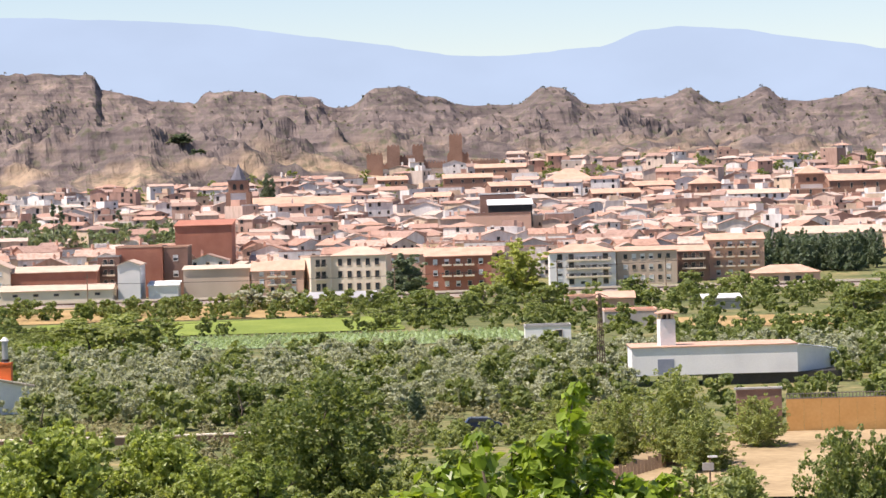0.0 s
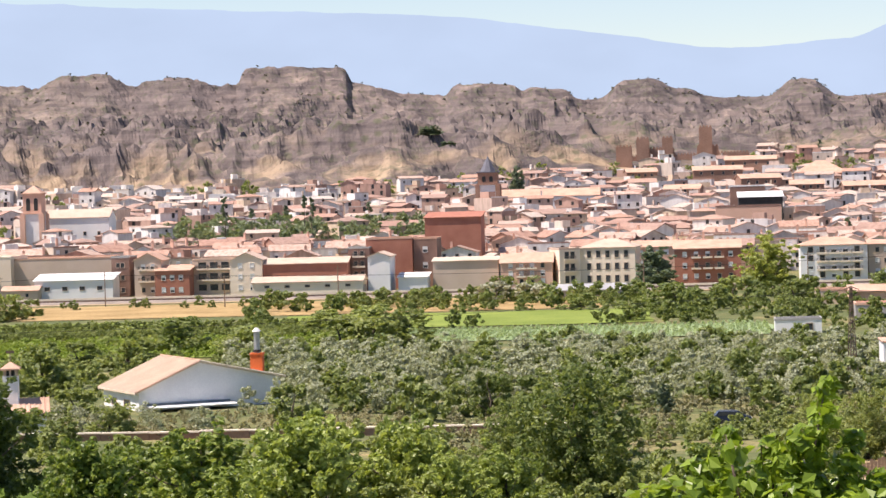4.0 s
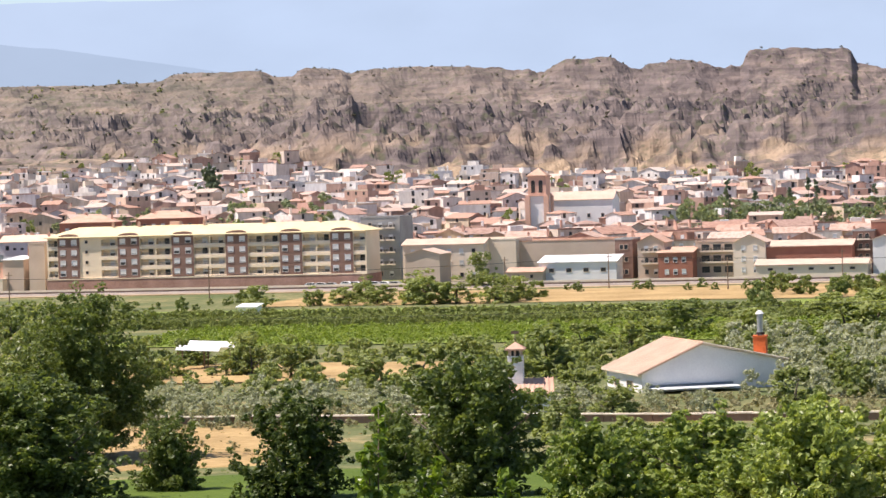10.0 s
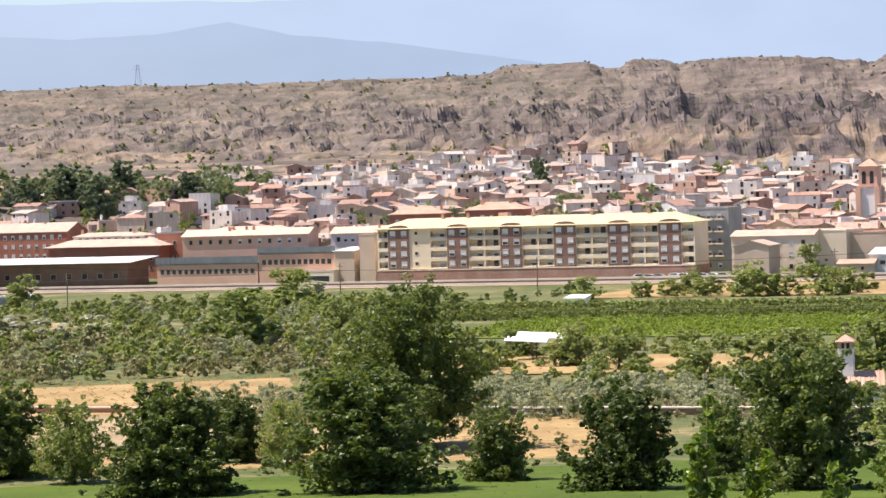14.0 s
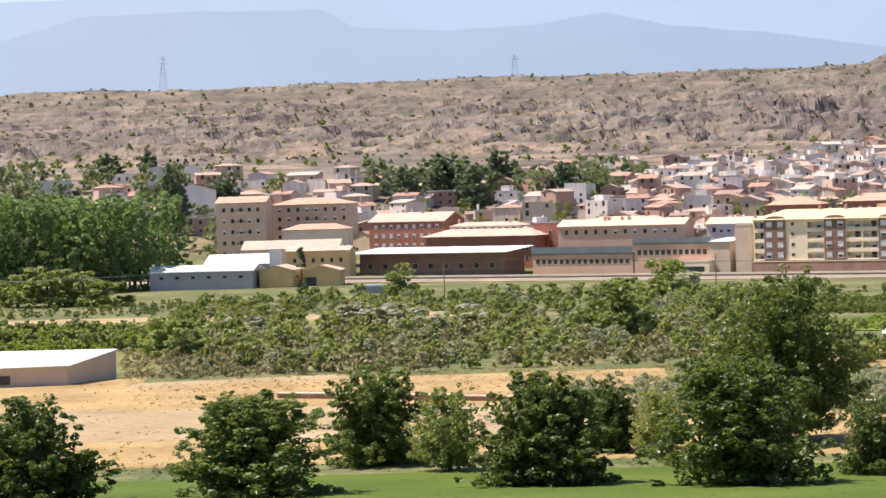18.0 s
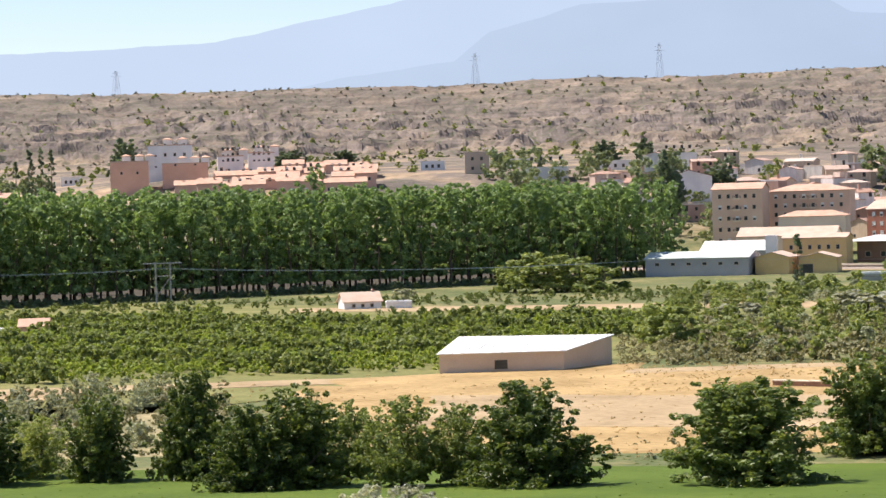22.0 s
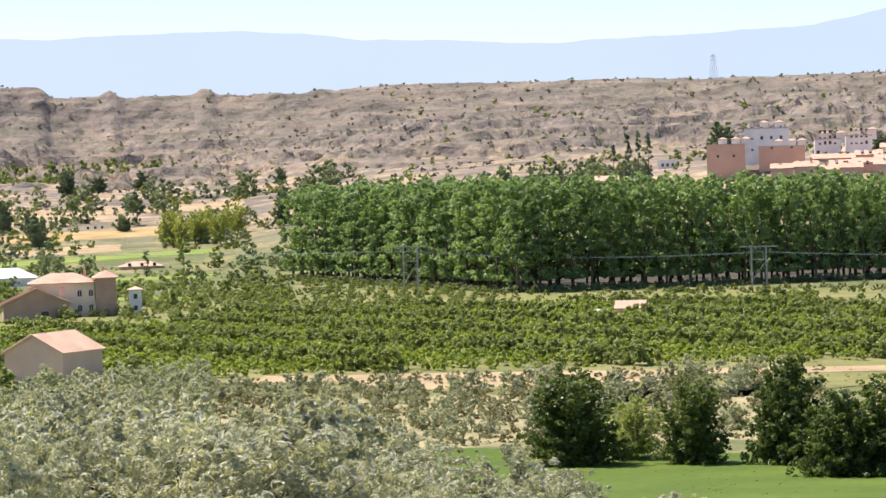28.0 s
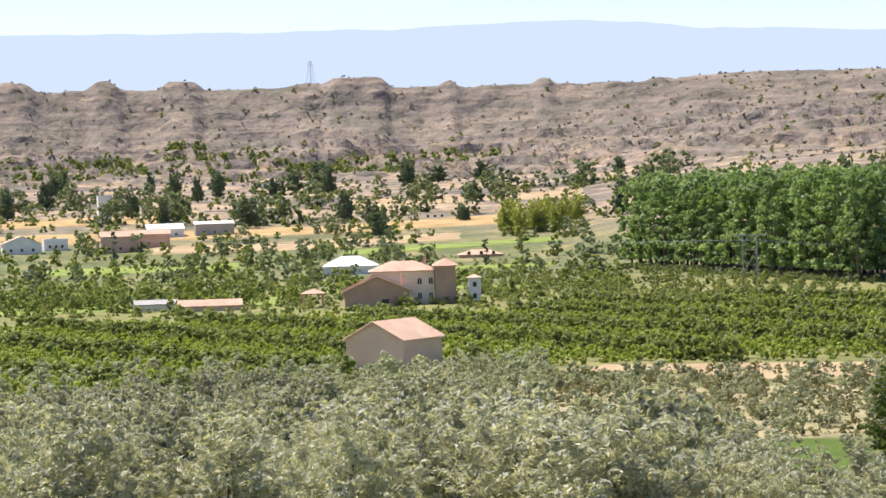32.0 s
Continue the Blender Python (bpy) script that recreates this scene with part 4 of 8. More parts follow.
def long_flats():
    """The long block of flats: cream walls, five brown bays with curved gables, rows of balconies, a brick plinth and a straw-yellow roof."""
    x, y, w, d = -277.0, 758.0, 96.0, 14.0
    ob = thing("apartment_block", "long cream apartment block with brown bays and a pale yellow roof", "apartment building", pose(x, y, 0.2))
    KEEP_OUT.append((x - 25, y + 7, 28)); KEEP_OUT.append((x + 25, y + 7, 28)); KEEP_OUT.append((x, y + 7, 12))
    x0, x1, h = -w / 2, w / 2, 15.2
    part("plinth", Solid().box(x0 - 0.3, x1 + 0.3, -0.6, d, -1.5, 3.2).mesh("plinth", surface("rough_red_masonry", (0.34, 0.19, 0.145), (0.50, 0.30, 0.235), 0.92, 0.25, 2.0, 0.4, 0.05)), ob, "rough reddish plinth wall")
    part("cornice", Solid().box(x0 - 0.4, x1 + 0.4, -0.7, 0.0, 3.21, 3.5).mesh("cornice", FLATS), ob)
    part("wall", Solid().box(x0, x1, 1.6, d, 3.21, h).mesh("wall", FLATS), ob)
    rf = Solid().hip(x0, x1, 0, d, h + 0.25, h + 3.0, 0.7)
    part("roof", rf.mesh("roof", YELLOW_ROOF), ob, "straw-yellow hipped roof")
    storey = 2.95
    bays = (-41.5, -23.0, -6.5, 9.8, 26.0, 41.0)
    bw = 6.6
    for i, bx in enumerate(bays):
        out = [(bx - bw / 2, 3.5), (bx + bw / 2, 3.5), (bx + bw / 2, h + 0.2)] + [(bx + bw / 2 * math.cos(a), h + 0.2 + 1.0 * math.sin(a)) for a in np.linspace(0.25, math.pi - 0.25, 7)] + [(bx - bw / 2, h + 0.2)]
        bay = part("bay", Solid().prism(out, -0.2, 1.9).mesh("bay", BROWN), ob, "brown brick bay with a curved gable")
        for r_ in range(4):
            for sx in (-1.75, 1.75):
                stl = random.Random(i * 10 + r_ * 2 + int(sx > 0)).choice(("shut", "shut", "shut", "half"))
                part("window", window_mesh(1.5, 1.5, stl), bay, at=pose(bx + sx, -0.2, 4.3 + r_ * storey))
    edges = [x0] + [b + q * bw / 2 for b in bays for q in (-1, 1)] + [x1]
    for i in range(0, len(edges), 2):
        a, b = edges[i], edges[i + 1]
        if b - a < 2:
            continue
        if i == 2:
            part("infill", Solid().box(a, a + 6.5, 0.1, 1.58, 3.5, h).mesh("infill", FLATS), ob)
            for r_ in range(4):
                part("window", window_mesh(0.8, 0.8, "dark"), ob, at=pose(a + 2.2, 0.1, 4.8 + r_ * storey))
            a += 6.5
        n = max(1, round((b - a) / 4.6))
        for r_ in range(4):
            zz = 3.55 + r_ * storey
            for k in range(n):
                u0, u1 = a + (b - a) * k / n, a + (b - a) * (k + 1) / n
                part("balcony", balcony_mesh(u1 - u0 - 0.15, 1.5), ob, at=pose((u0 + u1) / 2, 1.6, zz + 0.2))
                part("window", window_mesh(1.4, 1.9, random.Random(i * 31 + r_ * 7 + k).choice(("dark", "half", "shut"))), ob, at=pose((u0 + u1) / 2 + 0.5, 1.6, zz + 0.25))
            part("lintel", Solid().box(a + 0.02, b - 0.02, 0.0, 1.59, zz + storey - 0.75, zz + storey - 0.02).mesh("lintel", FLATS), ob)
        for k in range(n + 1):
            u = a + (b - a) * k / n
            part("pier", Solid().box(u - 0.2, u + 0.2, 0.03, 1.58, 3.5, h).mesh("pier", FLATS), ob)
    for cx in (-30, -22, -2, 16, 33):
        part("chimney", chimney_mesh(), ob, at=pose(cx, d * 0.45, h + 2.9))
    part("roof_hatch", Solid().box(-14, -11, 10, 12.5, h + 1.0, h + 4.0).mesh("roof_hatch", PINK), ob)
    return ob


long_flats()
building("apartment_block", "grey concrete apartment block with open balconies", -237, 800, 12, 14, 18.4, "flat", wall=GREY, cover=GREY, rows=5, cols=3, style=("dark", "half"), balcony=(0, 1, 2), category="apartment building")
building("house", "tan gabled house with a blank end wall", -214, 763, 10, 12, 8.3, "gable_y", 1.4, TAN, PALE_TILE)
building("house", "cream house with a tiled roof and small windows", -212, 778, 24, 11, 10.6, "gable_x", 1.5, CREAM, PALE_TILE, rows=3, cols=6, style=SH)
building("warehouse", "beige blank-walled storehouse beside the railway", -199, 784, 14, 20, 11.4, "flat", wall=CREAM, cover=CREAM, category="warehouse")
building("warehouse", "broad blank beige wall of an old storehouse", -180, 788, 32, 18, 10.6, "flat", wall=TAN, cover=TILE, category="warehouse")
building("shed", "low shed with a white sheet-metal roof", -170, 765, 22, 9, 5.2, "shed", 1.5, WHITE, SHEET, rows=1, cols=4, win=(1.4, 1.0), first=2.5, category="shed")
building("shed", "small low tan house with a tiled roof", -184, 761, 10, 6, 2.9, "gable_x", 1.0, TAN, TILE, rows=1, cols=2, win=(0.8, 0.9), category="shed")
building("apartment_block", "narrow brown brick building with balconies", -159, 776, 5, 11, 10.8, "flat", wall=BROWN, cover=GREY, rows=3, cols=2, category="apartment building")
building("apartment_block", "tan brick house with a gabled roof and balconies", -150.5, 772, 7.6, 12, 10.0, "gable_y", 2.0, TAN, TILE, rows=3, cols=2, style=("dark", "half"), balcony=(0, 1), category="apartment building")
building("house", "red brick house with a low tiled roof", -143, 768, 9.6, 9, 7.1, "shed", 1.2, BRICK, TILE, rows=2, cols=3, style=SH)
building("apartment_block", "tan brick block with open galleries", -132.5, 775, 12, 11, 9.6, "flat", wall=TAN, cover=PALE_TILE, rows=3, cols=3, win=(2.2, 1.7), style=("dark",), balcony=(0, 1, 2), category="apartment building")
building("house", "house with a pale roof behind the brick hall", -123, 772, 9, 12, 9.4, "gable_y", 2.0, CREAM, PALE_TILE, rows=3, cols=2, style=SH)
building("warehouse", "long red brick hall with a pale roof", -108, 773, 26, 14, 8.0, "gable_x", 1.4, BRICK, PALE_TILE, category="warehouse")
building("shed", "low cream station shed with a wide gabled roof", -104, 757, 30, 10, 3.5, "gable_x", 1.3, CREAM, PALE_TILE, rows=1, cols=5, win=(1.3, 0.6), first=2.1, category="shed")
building("apartment_block", "narrow dark building with stacked balconies", -92.5, 780, 6, 10, 11.6, "flat", wall=BROWN, cover=GREY, rows=4, cols=2, style=("dark",), balcony=(0, 1), category="apartment building")
building("house", "white gabled house with a blank end wall", -85, 762, 6.0, 14, 9.7, "gable_y", 1.1, WHITE, PALE_TILE)
building("apartment_block", "tall red brick block with blank side walls", -84.5, 785, 13.0, 14, 13.9, "flat", wall=BRICK, cover=TILE, category="apartment building")
building("apartment_block", "tall brown brick block with two small windows", -74.5, 786, 6.6, 14, 13.6, "flat", wall=BROWN, cover=TILE, rows=3, cols=1, win=(1.2, 1.5), style=("half",), category="apartment building")
building("shed", "low white shed beside the brick blocks", -76, 764, 8, 8, 3.8, "shed", 0.9, WHITE, SHEET, category="shed")
building("apartment_block", "big red brick block with a sloping parapet", -72, 850, 17, 16, 18.6, "shed", 1.4, BRICK, BRICK, category="apartment building")
building("warehouse", "tan blank-walled warehouse beside the tracks", -62, 770, 18, 16, 7.7, "gable_x", 0.8, TAN, TAN, category="warehouse")
building("house", "orange-pink house with a clay-tiled roof", -45, 765, 14, 10, 7.0, "gable_x", 2.4, PINK, TILE, rows=3, cols=4, style=("half", "shut", "dark"), balcony=(1, 2), chimneys=2)
building("apartment_block", "cream-yellow corner block with tall dark windows", -23, 765, 15, 12, 10.4, "hip", 2.4, CREAM, PALE_TILE, rows=3, cols=5, win=(1.1, 1.8), side_cols=3, face=-6, chimneys=1, category="apartment building")
building("apartment_block", "wing of the corner block with corner balconies", -33.2, 764, 5.6, 14, 10.2, "flat", wall=CREAM, cover=PALE_TILE, rows=3, cols=2, win=(1.1, 1.9), balcony=(0, 1), face=14, category="apartment building")
building("apartment_block", "white and brick apartment block with balconies", 4, 772, 18, 12, 9.4, "gable_x", 2.0, BRICK, TILE, rows=3, cols=5, style=("shut", "dark", "half"), balcony=(1, 2, 3), chimneys=2, category="apartment building")
building("apartment_block", "white apartment block with dark-railed balconies", 38, 770, 18, 12, 9.4, "hip", 2.2, WHITE, TILE, rows=4, cols=5, win=(1.3, 1.5), style=("dark", "half"), balcony=(1, 2, 3, 4), first=0.8, chimneys=2, category="apartment building")
building("apartment_block", "grey-cream block with shuttered windows", 56, 777, 16.5, 12, 9.2, "gable_x", 1.0, TAN, TILE, rows=3, cols=6, style=("half", "dark", "shut"), category="apartment building")
building("apartment_block", "brown block with long balconies", 70, 790, 9, 12, 8.4, "gable_x", 1.4, BROWN, TILE, rows=3, cols=3, style=("dark",), balcony=(0, 1, 2), category="apartment building")
building("apartment_block", "brown and pink block with long balconies", 83, 800, 16, 12, 11.0, "gable_x", 1.6, PINK, TILE, rows=4, cols=4, style=("dark", "half"), balcony=(0, 1, 2, 3), chimneys=2, category="apartment building")
building("house", "low farmhouse with arches and a red tiled roof", 93, 765, 18, 10, 2.4, "hip", 2.2, PINK, TILE, rows=1, cols=5, win=(1.6, 1.3), first=0.3)
building("school", "long low building with a pale tiled roof", 122, 880, 30, 14, 10.4, "gable_x", 2.0, CREAM, PALE_TILE, rows=2, cols=8, category="school")
building("apartment_block", "pink block behind the dark tree", -11, 800, 12, 12, 9.4, "gable_x", 1.6, PINK, TILE, rows=3, cols=4, style=SH, category="apartment building")


for az, r, bw, top, lab in ((-22.4, 905, 18, 18.6, "red-brown brick apartment house with hipped tile roofs"), (-20.8, 905, 20, 19.2, "long red-brown apartment house with tiled roofs and balconies")):
    x, y = spot(az, r)
    building("apartment_block", lab, x, y, bw, 12, top, "hip", 2.6, BRICK, TILE, face=12, rows=2, cols=6, style=("dark", "half"), balcony=(1, 4), first=max(1.0, top - land_height(x, y) - 5.8), storey=2.9, chimneys=3, category="apartment building")
for az, r, bw, top, wl, lab in ((-25.9, 858, 40, 14.5, PINK, "long apricot terrace with a row of dormer roofs"), (-23.2, 862, 30, 14.0, WHITE, "long pale terrace with a low roof")):
    x, y = spot(az, r)
    building("terrace_block", lab, x, y, bw, 11, top, "gable_x", 1.8, wl, APRICOT_TILE, face=8, rows=1, cols=12, style=("dark", "half"), first=max(1.0, top - land_height(x, y) - 2.4), chimneys=6, category="terrace")


# railway halls towards the grove
building("railway_hall", "long dark railway shed under a white canopy roof", -441.5, 772, 52, 14, 7.2, "shed", 1.0, BROWN, SHEET, rows=1, cols=9, win=(1.8, 1.6), first=2.2, over=2.6, category="station hall")
building("railway_hall", "pink brick railway hall with a slate-blue roof band", -386, 768, 34, 12, 6.2, "shed", 0.8, PINK, SLATE, rows=1, cols=16, win=(1.2, 1.4), first=3.2, margin=0.8, category="station hall")
building("railway_hall", "taller pink brick hall with a slate-blue roof", -356, 768, 25, 14, 8.9, "shed", 0.6, PINK, SLATE, rows=1, cols=12, win=(1.3, 1.5), first=5.6, margin=0.8, category="station hall")
for fx, fw, fz, fh in ((-386, 34.6, 6.0, 2.4), (-356, 25.6, 8.7, 2.1)):
    band = thing("roof_fascia", "grey sheet-metal roof band along the railway hall", "fascia", pose(fx, 767.6, 0))
    for k in range(int(fw / 1.7)):
        u = -fw / 2 + k * fw / int(fw / 1.7)
        part("sheet_panel", Solid().box(u + 0.02, u + fw / int(fw / 1.7) - 0.02, 0, 0.3, fz, fz + fh).mesh("sheet_panel", SLATE), band)
building("railway_hall", "tan end block of the railway hall", -340, 767, 6.5, 14, 9.2, "shed", 0.8, TAN, SHEET, category="station hall")
building("shed", "low beige annex of the railway hall", -348, 763.5, 12, 4, 3.4, "flat", wall=CREAM, cover=CREAM, rows=1, cols=1, win=(9, 1.6), first=0.5, category="shed")
building("apartment_block", "tan stair block beside the flats", -332, 766, 5.0, 12, 13.8, "flat", wall=TAN, cover=TAN, category="apartment building")
building("apartment_block", "red brick wing with balconies", -337.5, 778, 5, 10, 13.0, "flat", wall=BRICK, cover=GREY, rows=4, cols=1, win=(1.6, 1.6), balcony=(0,), category="apartment building")
for k, (bx, bt, br) in enumerate(((-439, 11.3, 3.0), (-389, 12.2, 3.0))):
    building("terrace_block", "brick terrace block under a broad pale tiled roof", bx, 800, 40, 15, bt, "hip", br, BRICK, PALE_TILE, rows=2, cols=12, style=("half", "dark", "shut"), first=2.4, storey=3.0, over=1.2, group="terrace blocks", category="apartment building")
    building("roof_storey", "tiled attic storey of a terrace block", bx - 1, 806, 26, 7, bt + 3.2, "hip", 1.4, WHITE, PALE_TILE, base=bt + 1.2, rows=1, cols=9, win=(0.9, 0.8), first=0.8, chimneys=3, category="attic")
building("apartment_block", "red brick stair tower between the terraces", -419, 808, 9, 9, 15.0, "flat", wall=BRICK, cover=GREY, rows=3, cols=2, balcony=(0,), category="apartment building")
building("apartment_block", "red brick block with white stair panels", -475, 815, 29, 14, 16.4, "gable_x", 2.8, BRICK, PALE_TILE, rows=4, cols=9, style=("shut", "half"), chimneys=3, category="apartment building")
building("apartment_block", "pink brick apartment block with a tiled roof", -531, 800, 17, 16, 24.2, "gable_x", 2.0, PEACH, TILE, rows=5, cols=5, style=("dark", "half"), face=24, balcony=(2,), category="apartment building")
building("apartment_block", "broad brown-pink apartment block with tiled roofs", -519, 826, 28, 16, 22.8, "hip", 2.4, PEACH, TILE, rows=5, cols=8, style=("dark", "half"), face=24, balcony=(3, 4), category="apartment building")
building("warehouse", "beige storehouse with a low vaulted roof", -485, 758, 31, 14, 9.4, "gable_x", 2.6, CREAM, PALE_TILE, face=22, category="warehouse")
building("house", "yellow-tan house with a row of windows", -467, 746, 20, 10, 9.0, "gable_x", 1.2, OCHRE, PALE_TILE, rows=2, cols=6, face=20)
building("house", "yellow house with a hipped roof", -494, 788, 22, 10, 14.8, "hip", 2.0, CREAM, TILE, rows=2, cols=6, face=22)
building("shed", "shed with a bright white roof", -476, 716, 22, 10, 6.2, "shed", 2.6, GREY, SHEET, face=24, category="shed")
building("warehouse", "long grey metal warehouse with a pale green-grey roof", -468, 683, 31, 14, 5.2, "gable_x", 1.7, surface("grey_sheet_wall", (0.33, 0.33, 0.36), (0.43, 0.43, 0.46), 0.6, 0.2, 3.0, 0.1), surface("grey_green_sheet", (0.48, 0.53, 0.50), (0.60, 0.64, 0.61), 0.5, 0.2, 3.0, 0.1),
         face=20, rows=1, cols=6, win=(1.2, 0.8), first=3.2, category="warehouse")
building("warehouse", "ochre-yellow gabled warehouse end", -449, 694, 10, 14, 4.9, "gable_y", 1.4, OCHRE, PALE_TILE, face=20, category="warehouse")
building("warehouse", "ochre-yellow warehouse with a brown door", -439, 703, 11, 14, 4.4, "gable_y", 1.4, OCHRE, PALE_TILE, face=26, doors=((-3, 3.0, 2.6),), category="warehouse")
building("silo_tower", "small white plastered tower", -461, 712, 3.2, 3.2, 10.4, "flat", wall=WHITE, cover=WHITE, face=22, category="tower")

# landmarks of the old town
def church_tower(name, label, x, y, w, z_body, z_top, tip, wall, cap, quoin=None, face=0.0):
    z = land_height(x, y)
    ob = thing(name, label, "church tower", Matrix.Translation((x, y, z)) @ Matrix.Rotation(radians(face), 4, "Z"))
    KEEP_OUT.append((x, y, w * 0.9))
    h0, h1 = z_body - z, z_top - z
    part("shaft", Solid().box(-w / 2, w / 2, -w / 2, w / 2, -1.5, h0).mesh("shaft", WHITE), ob)
    for sx in (-1, 1):
        for sy in (-1, 1):
            part("quoin", Solid().box(sx * w / 2 - 0.9, sx * w / 2 + 0.9, sy * w / 2 - 0.9, sy * w / 2 + 0.9, -1.5, h0 - 0.01).mesh("quoin", wall), ob)
    part("cornice", Solid().box(-w / 2 - 0.5, w / 2 + 0.5, -w / 2 - 0.5, w / 2 + 0.5, h0, h0 + 0.5).mesh("cornice", wall), ob)
    belfry = part("belfry", Solid().box(-w / 2 + 0.1, w / 2 - 0.1, -w / 2 + 0.1, w / 2 - 0.1, h0 + 0.5, h1).mesh("belfry", wall), ob)
    for sx in (-1.4, 1.4):
        arch = [(sx - 0.7, h0 + 1.2), (sx + 0.7, h0 + 1.2), (sx + 0.7, h1 - 2.0)] + [(sx + 0.7 * math.cos(a), h1 - 2.0 + 0.7 * math.sin(a)) for a in np.linspace(0.3, math.pi - 0.3, 5)] + [(sx - 0.7, h1 - 2.0)]
        part("bell_opening", Solid().prism(arch, -w / 2 + 0.02, -w / 2 + 0.5).mesh("bell_opening", DARK), belfry)
    rf = Solid().box(-w / 2 - 0.5, w / 2 + 0.5, -w / 2 - 0.5, w / 2 + 0.5, h1 + 0.003, h1 + 0.45)
    n = 8 if tip - z_top > 5 else 4
    k = w * (0.42 if n == 8 else 0.74)
    off = math.pi / 8 if n == 8 else math.pi / 4
    ring = [(k * math.cos(2 * math.pi * i / n + off), k * math.sin(2 * math.pi * i / n + off), h1 + 0.45) for i in range(n)]
    rf.add(ring + [(0, 0, tip - z)], [(i, (i + 1) % n, n) for i in range(n)] + [tuple(range(n - 1, -1, -1))])
    part("spire", rf.mesh("spire", cap), ob)
    part("cross", Solid().box(-0.06, 0.06, -0.06, 0.06, tip - z - 0.3, tip - z + 1.6).box(-0.4, 0.4, -0.05, 0.05, tip - z + 0.9, tip - z + 1.02).mesh("cross", RUST), ob)
    return ob


church_tower("church_tower", "white church tower with brick corners and a slate spire", -80, 1117, 8.0, 27.6, 32.4, 39.2, STONE, surface("spire_slate", (0.10, 0.10, 0.12), (0.16, 0.16, 0.185), 0.6, 0.3, 4.0, 0.2, 0.03))
building("church", "long white church with a pale tiled roof", -57, 1126, 41, 12, 22.4, "gable_x", 2.8, WHITE, TILE, rows=1, cols=5, win=(0.9, 1.4), first=2.5, category="church")
church_tower("church_tower", "brick bell tower with white panels and a low tiled cap", -234, 993, 6.9, 22.0, 29.0, 32.2, PINK, TILE)
building("church", "church nave with a brown tiled roof", -220, 1000, 23, 12, 20.2, "gable_x", 2.8, WHITE, PALE_TILE, rows=1, cols=4, first=5, category="church")

building("cathedral", "massive brown stone cathedral block", 149, 1140, 18, 20, 22.4, "flat", wall=STONE, cover=PALE_TILE, rows=2, cols=3, win=(0.9, 2.2), category="cathedral")
church_tower("cathedral_tower", "square brown stone tower with a low tiled roof", 150, 1150, 11, 24.5, 28.6, 32.4, STONE, TILE)
building("cathedral", "long brown stone nave with a tiled roof", 176, 1157, 34, 18, 25.5, "gable_x", 2.4, STONE, TILE, rows=2, cols=6, win=(0.9, 2.0), category="cathedral")
building("chapel", "small domed-roof chapel of tan stone", 144, 1111, 11, 10, 17.5, "hip", 2.8, TAN, TILE, rows=1, cols=2, category="chapel")
building("palace", "brown stone palace with a low pyramid roof", 57, 1246, 24, 20, 28.2, "hip", 5.8, STONE, TILE, rows=2, cols=5, category="palace")
building("convent", "brown brick convent with a pyramid roof", 112, 1195, 13, 13, 25.7, "hip", 3.6, STONE, TILE, rows=2, cols=3, category="convent")
building("town_hall", "white building with two rows of arched windows", 126, 1121, 24, 12, 21.5, "gable_x", 1.6, WHITE, PALE_TILE, rows=2, cols=7, win=(1.0, 1.6), category="town hall")
building("theatre", "brown modern hall under a tilted white roof", 20, 1000, 23, 20, 17.6, "flat", wall=PINK, cover=BROWN, category="hall")
building("theatre", "dark glazed roof volume with a white edge", 25, 1030, 16, 14, 20.6, "shed", 1.8, DARK, SHEET, category="hall")
building("theatre", "dark upper volume with a pale flat roof", 21, 1060, 13, 14, 24.4, "flat", wall=BROWN, cover=SHEET, category="hall")


for bx, by, bw, bt, bl in ((30, 1210, 18, 27, "brown brick house with a tiled roof below the fortress"), (48, 1180, 14, 24, "large brown plastered house of the old town"), (-4, 1160, 15, 23.5, "red-brown town house with a low roof"), (72, 1160, 20, 23, "long red-brown mansion with a tiled roof"),
                           (12, 1260, 22, 31, "brown stone mansion below the fortress"), (92, 1215, 18, 25.5, "pink-brown mansion with a tiled roof"), (-22, 1290, 14, 31, "tan tall house below the fortress"), (28, 1330, 24, 35.5, "brown stone seminary wing with a tiled roof")):
    building("town_house", bl, bx, by, bw, 11, bt, "gable_x", 1.8, STONE, TILE, rows=2, cols=4, first=max(1.5, bt - land_height(bx, by) - 6.2), face=random.Random(bx + 900).uniform(-14, 14))


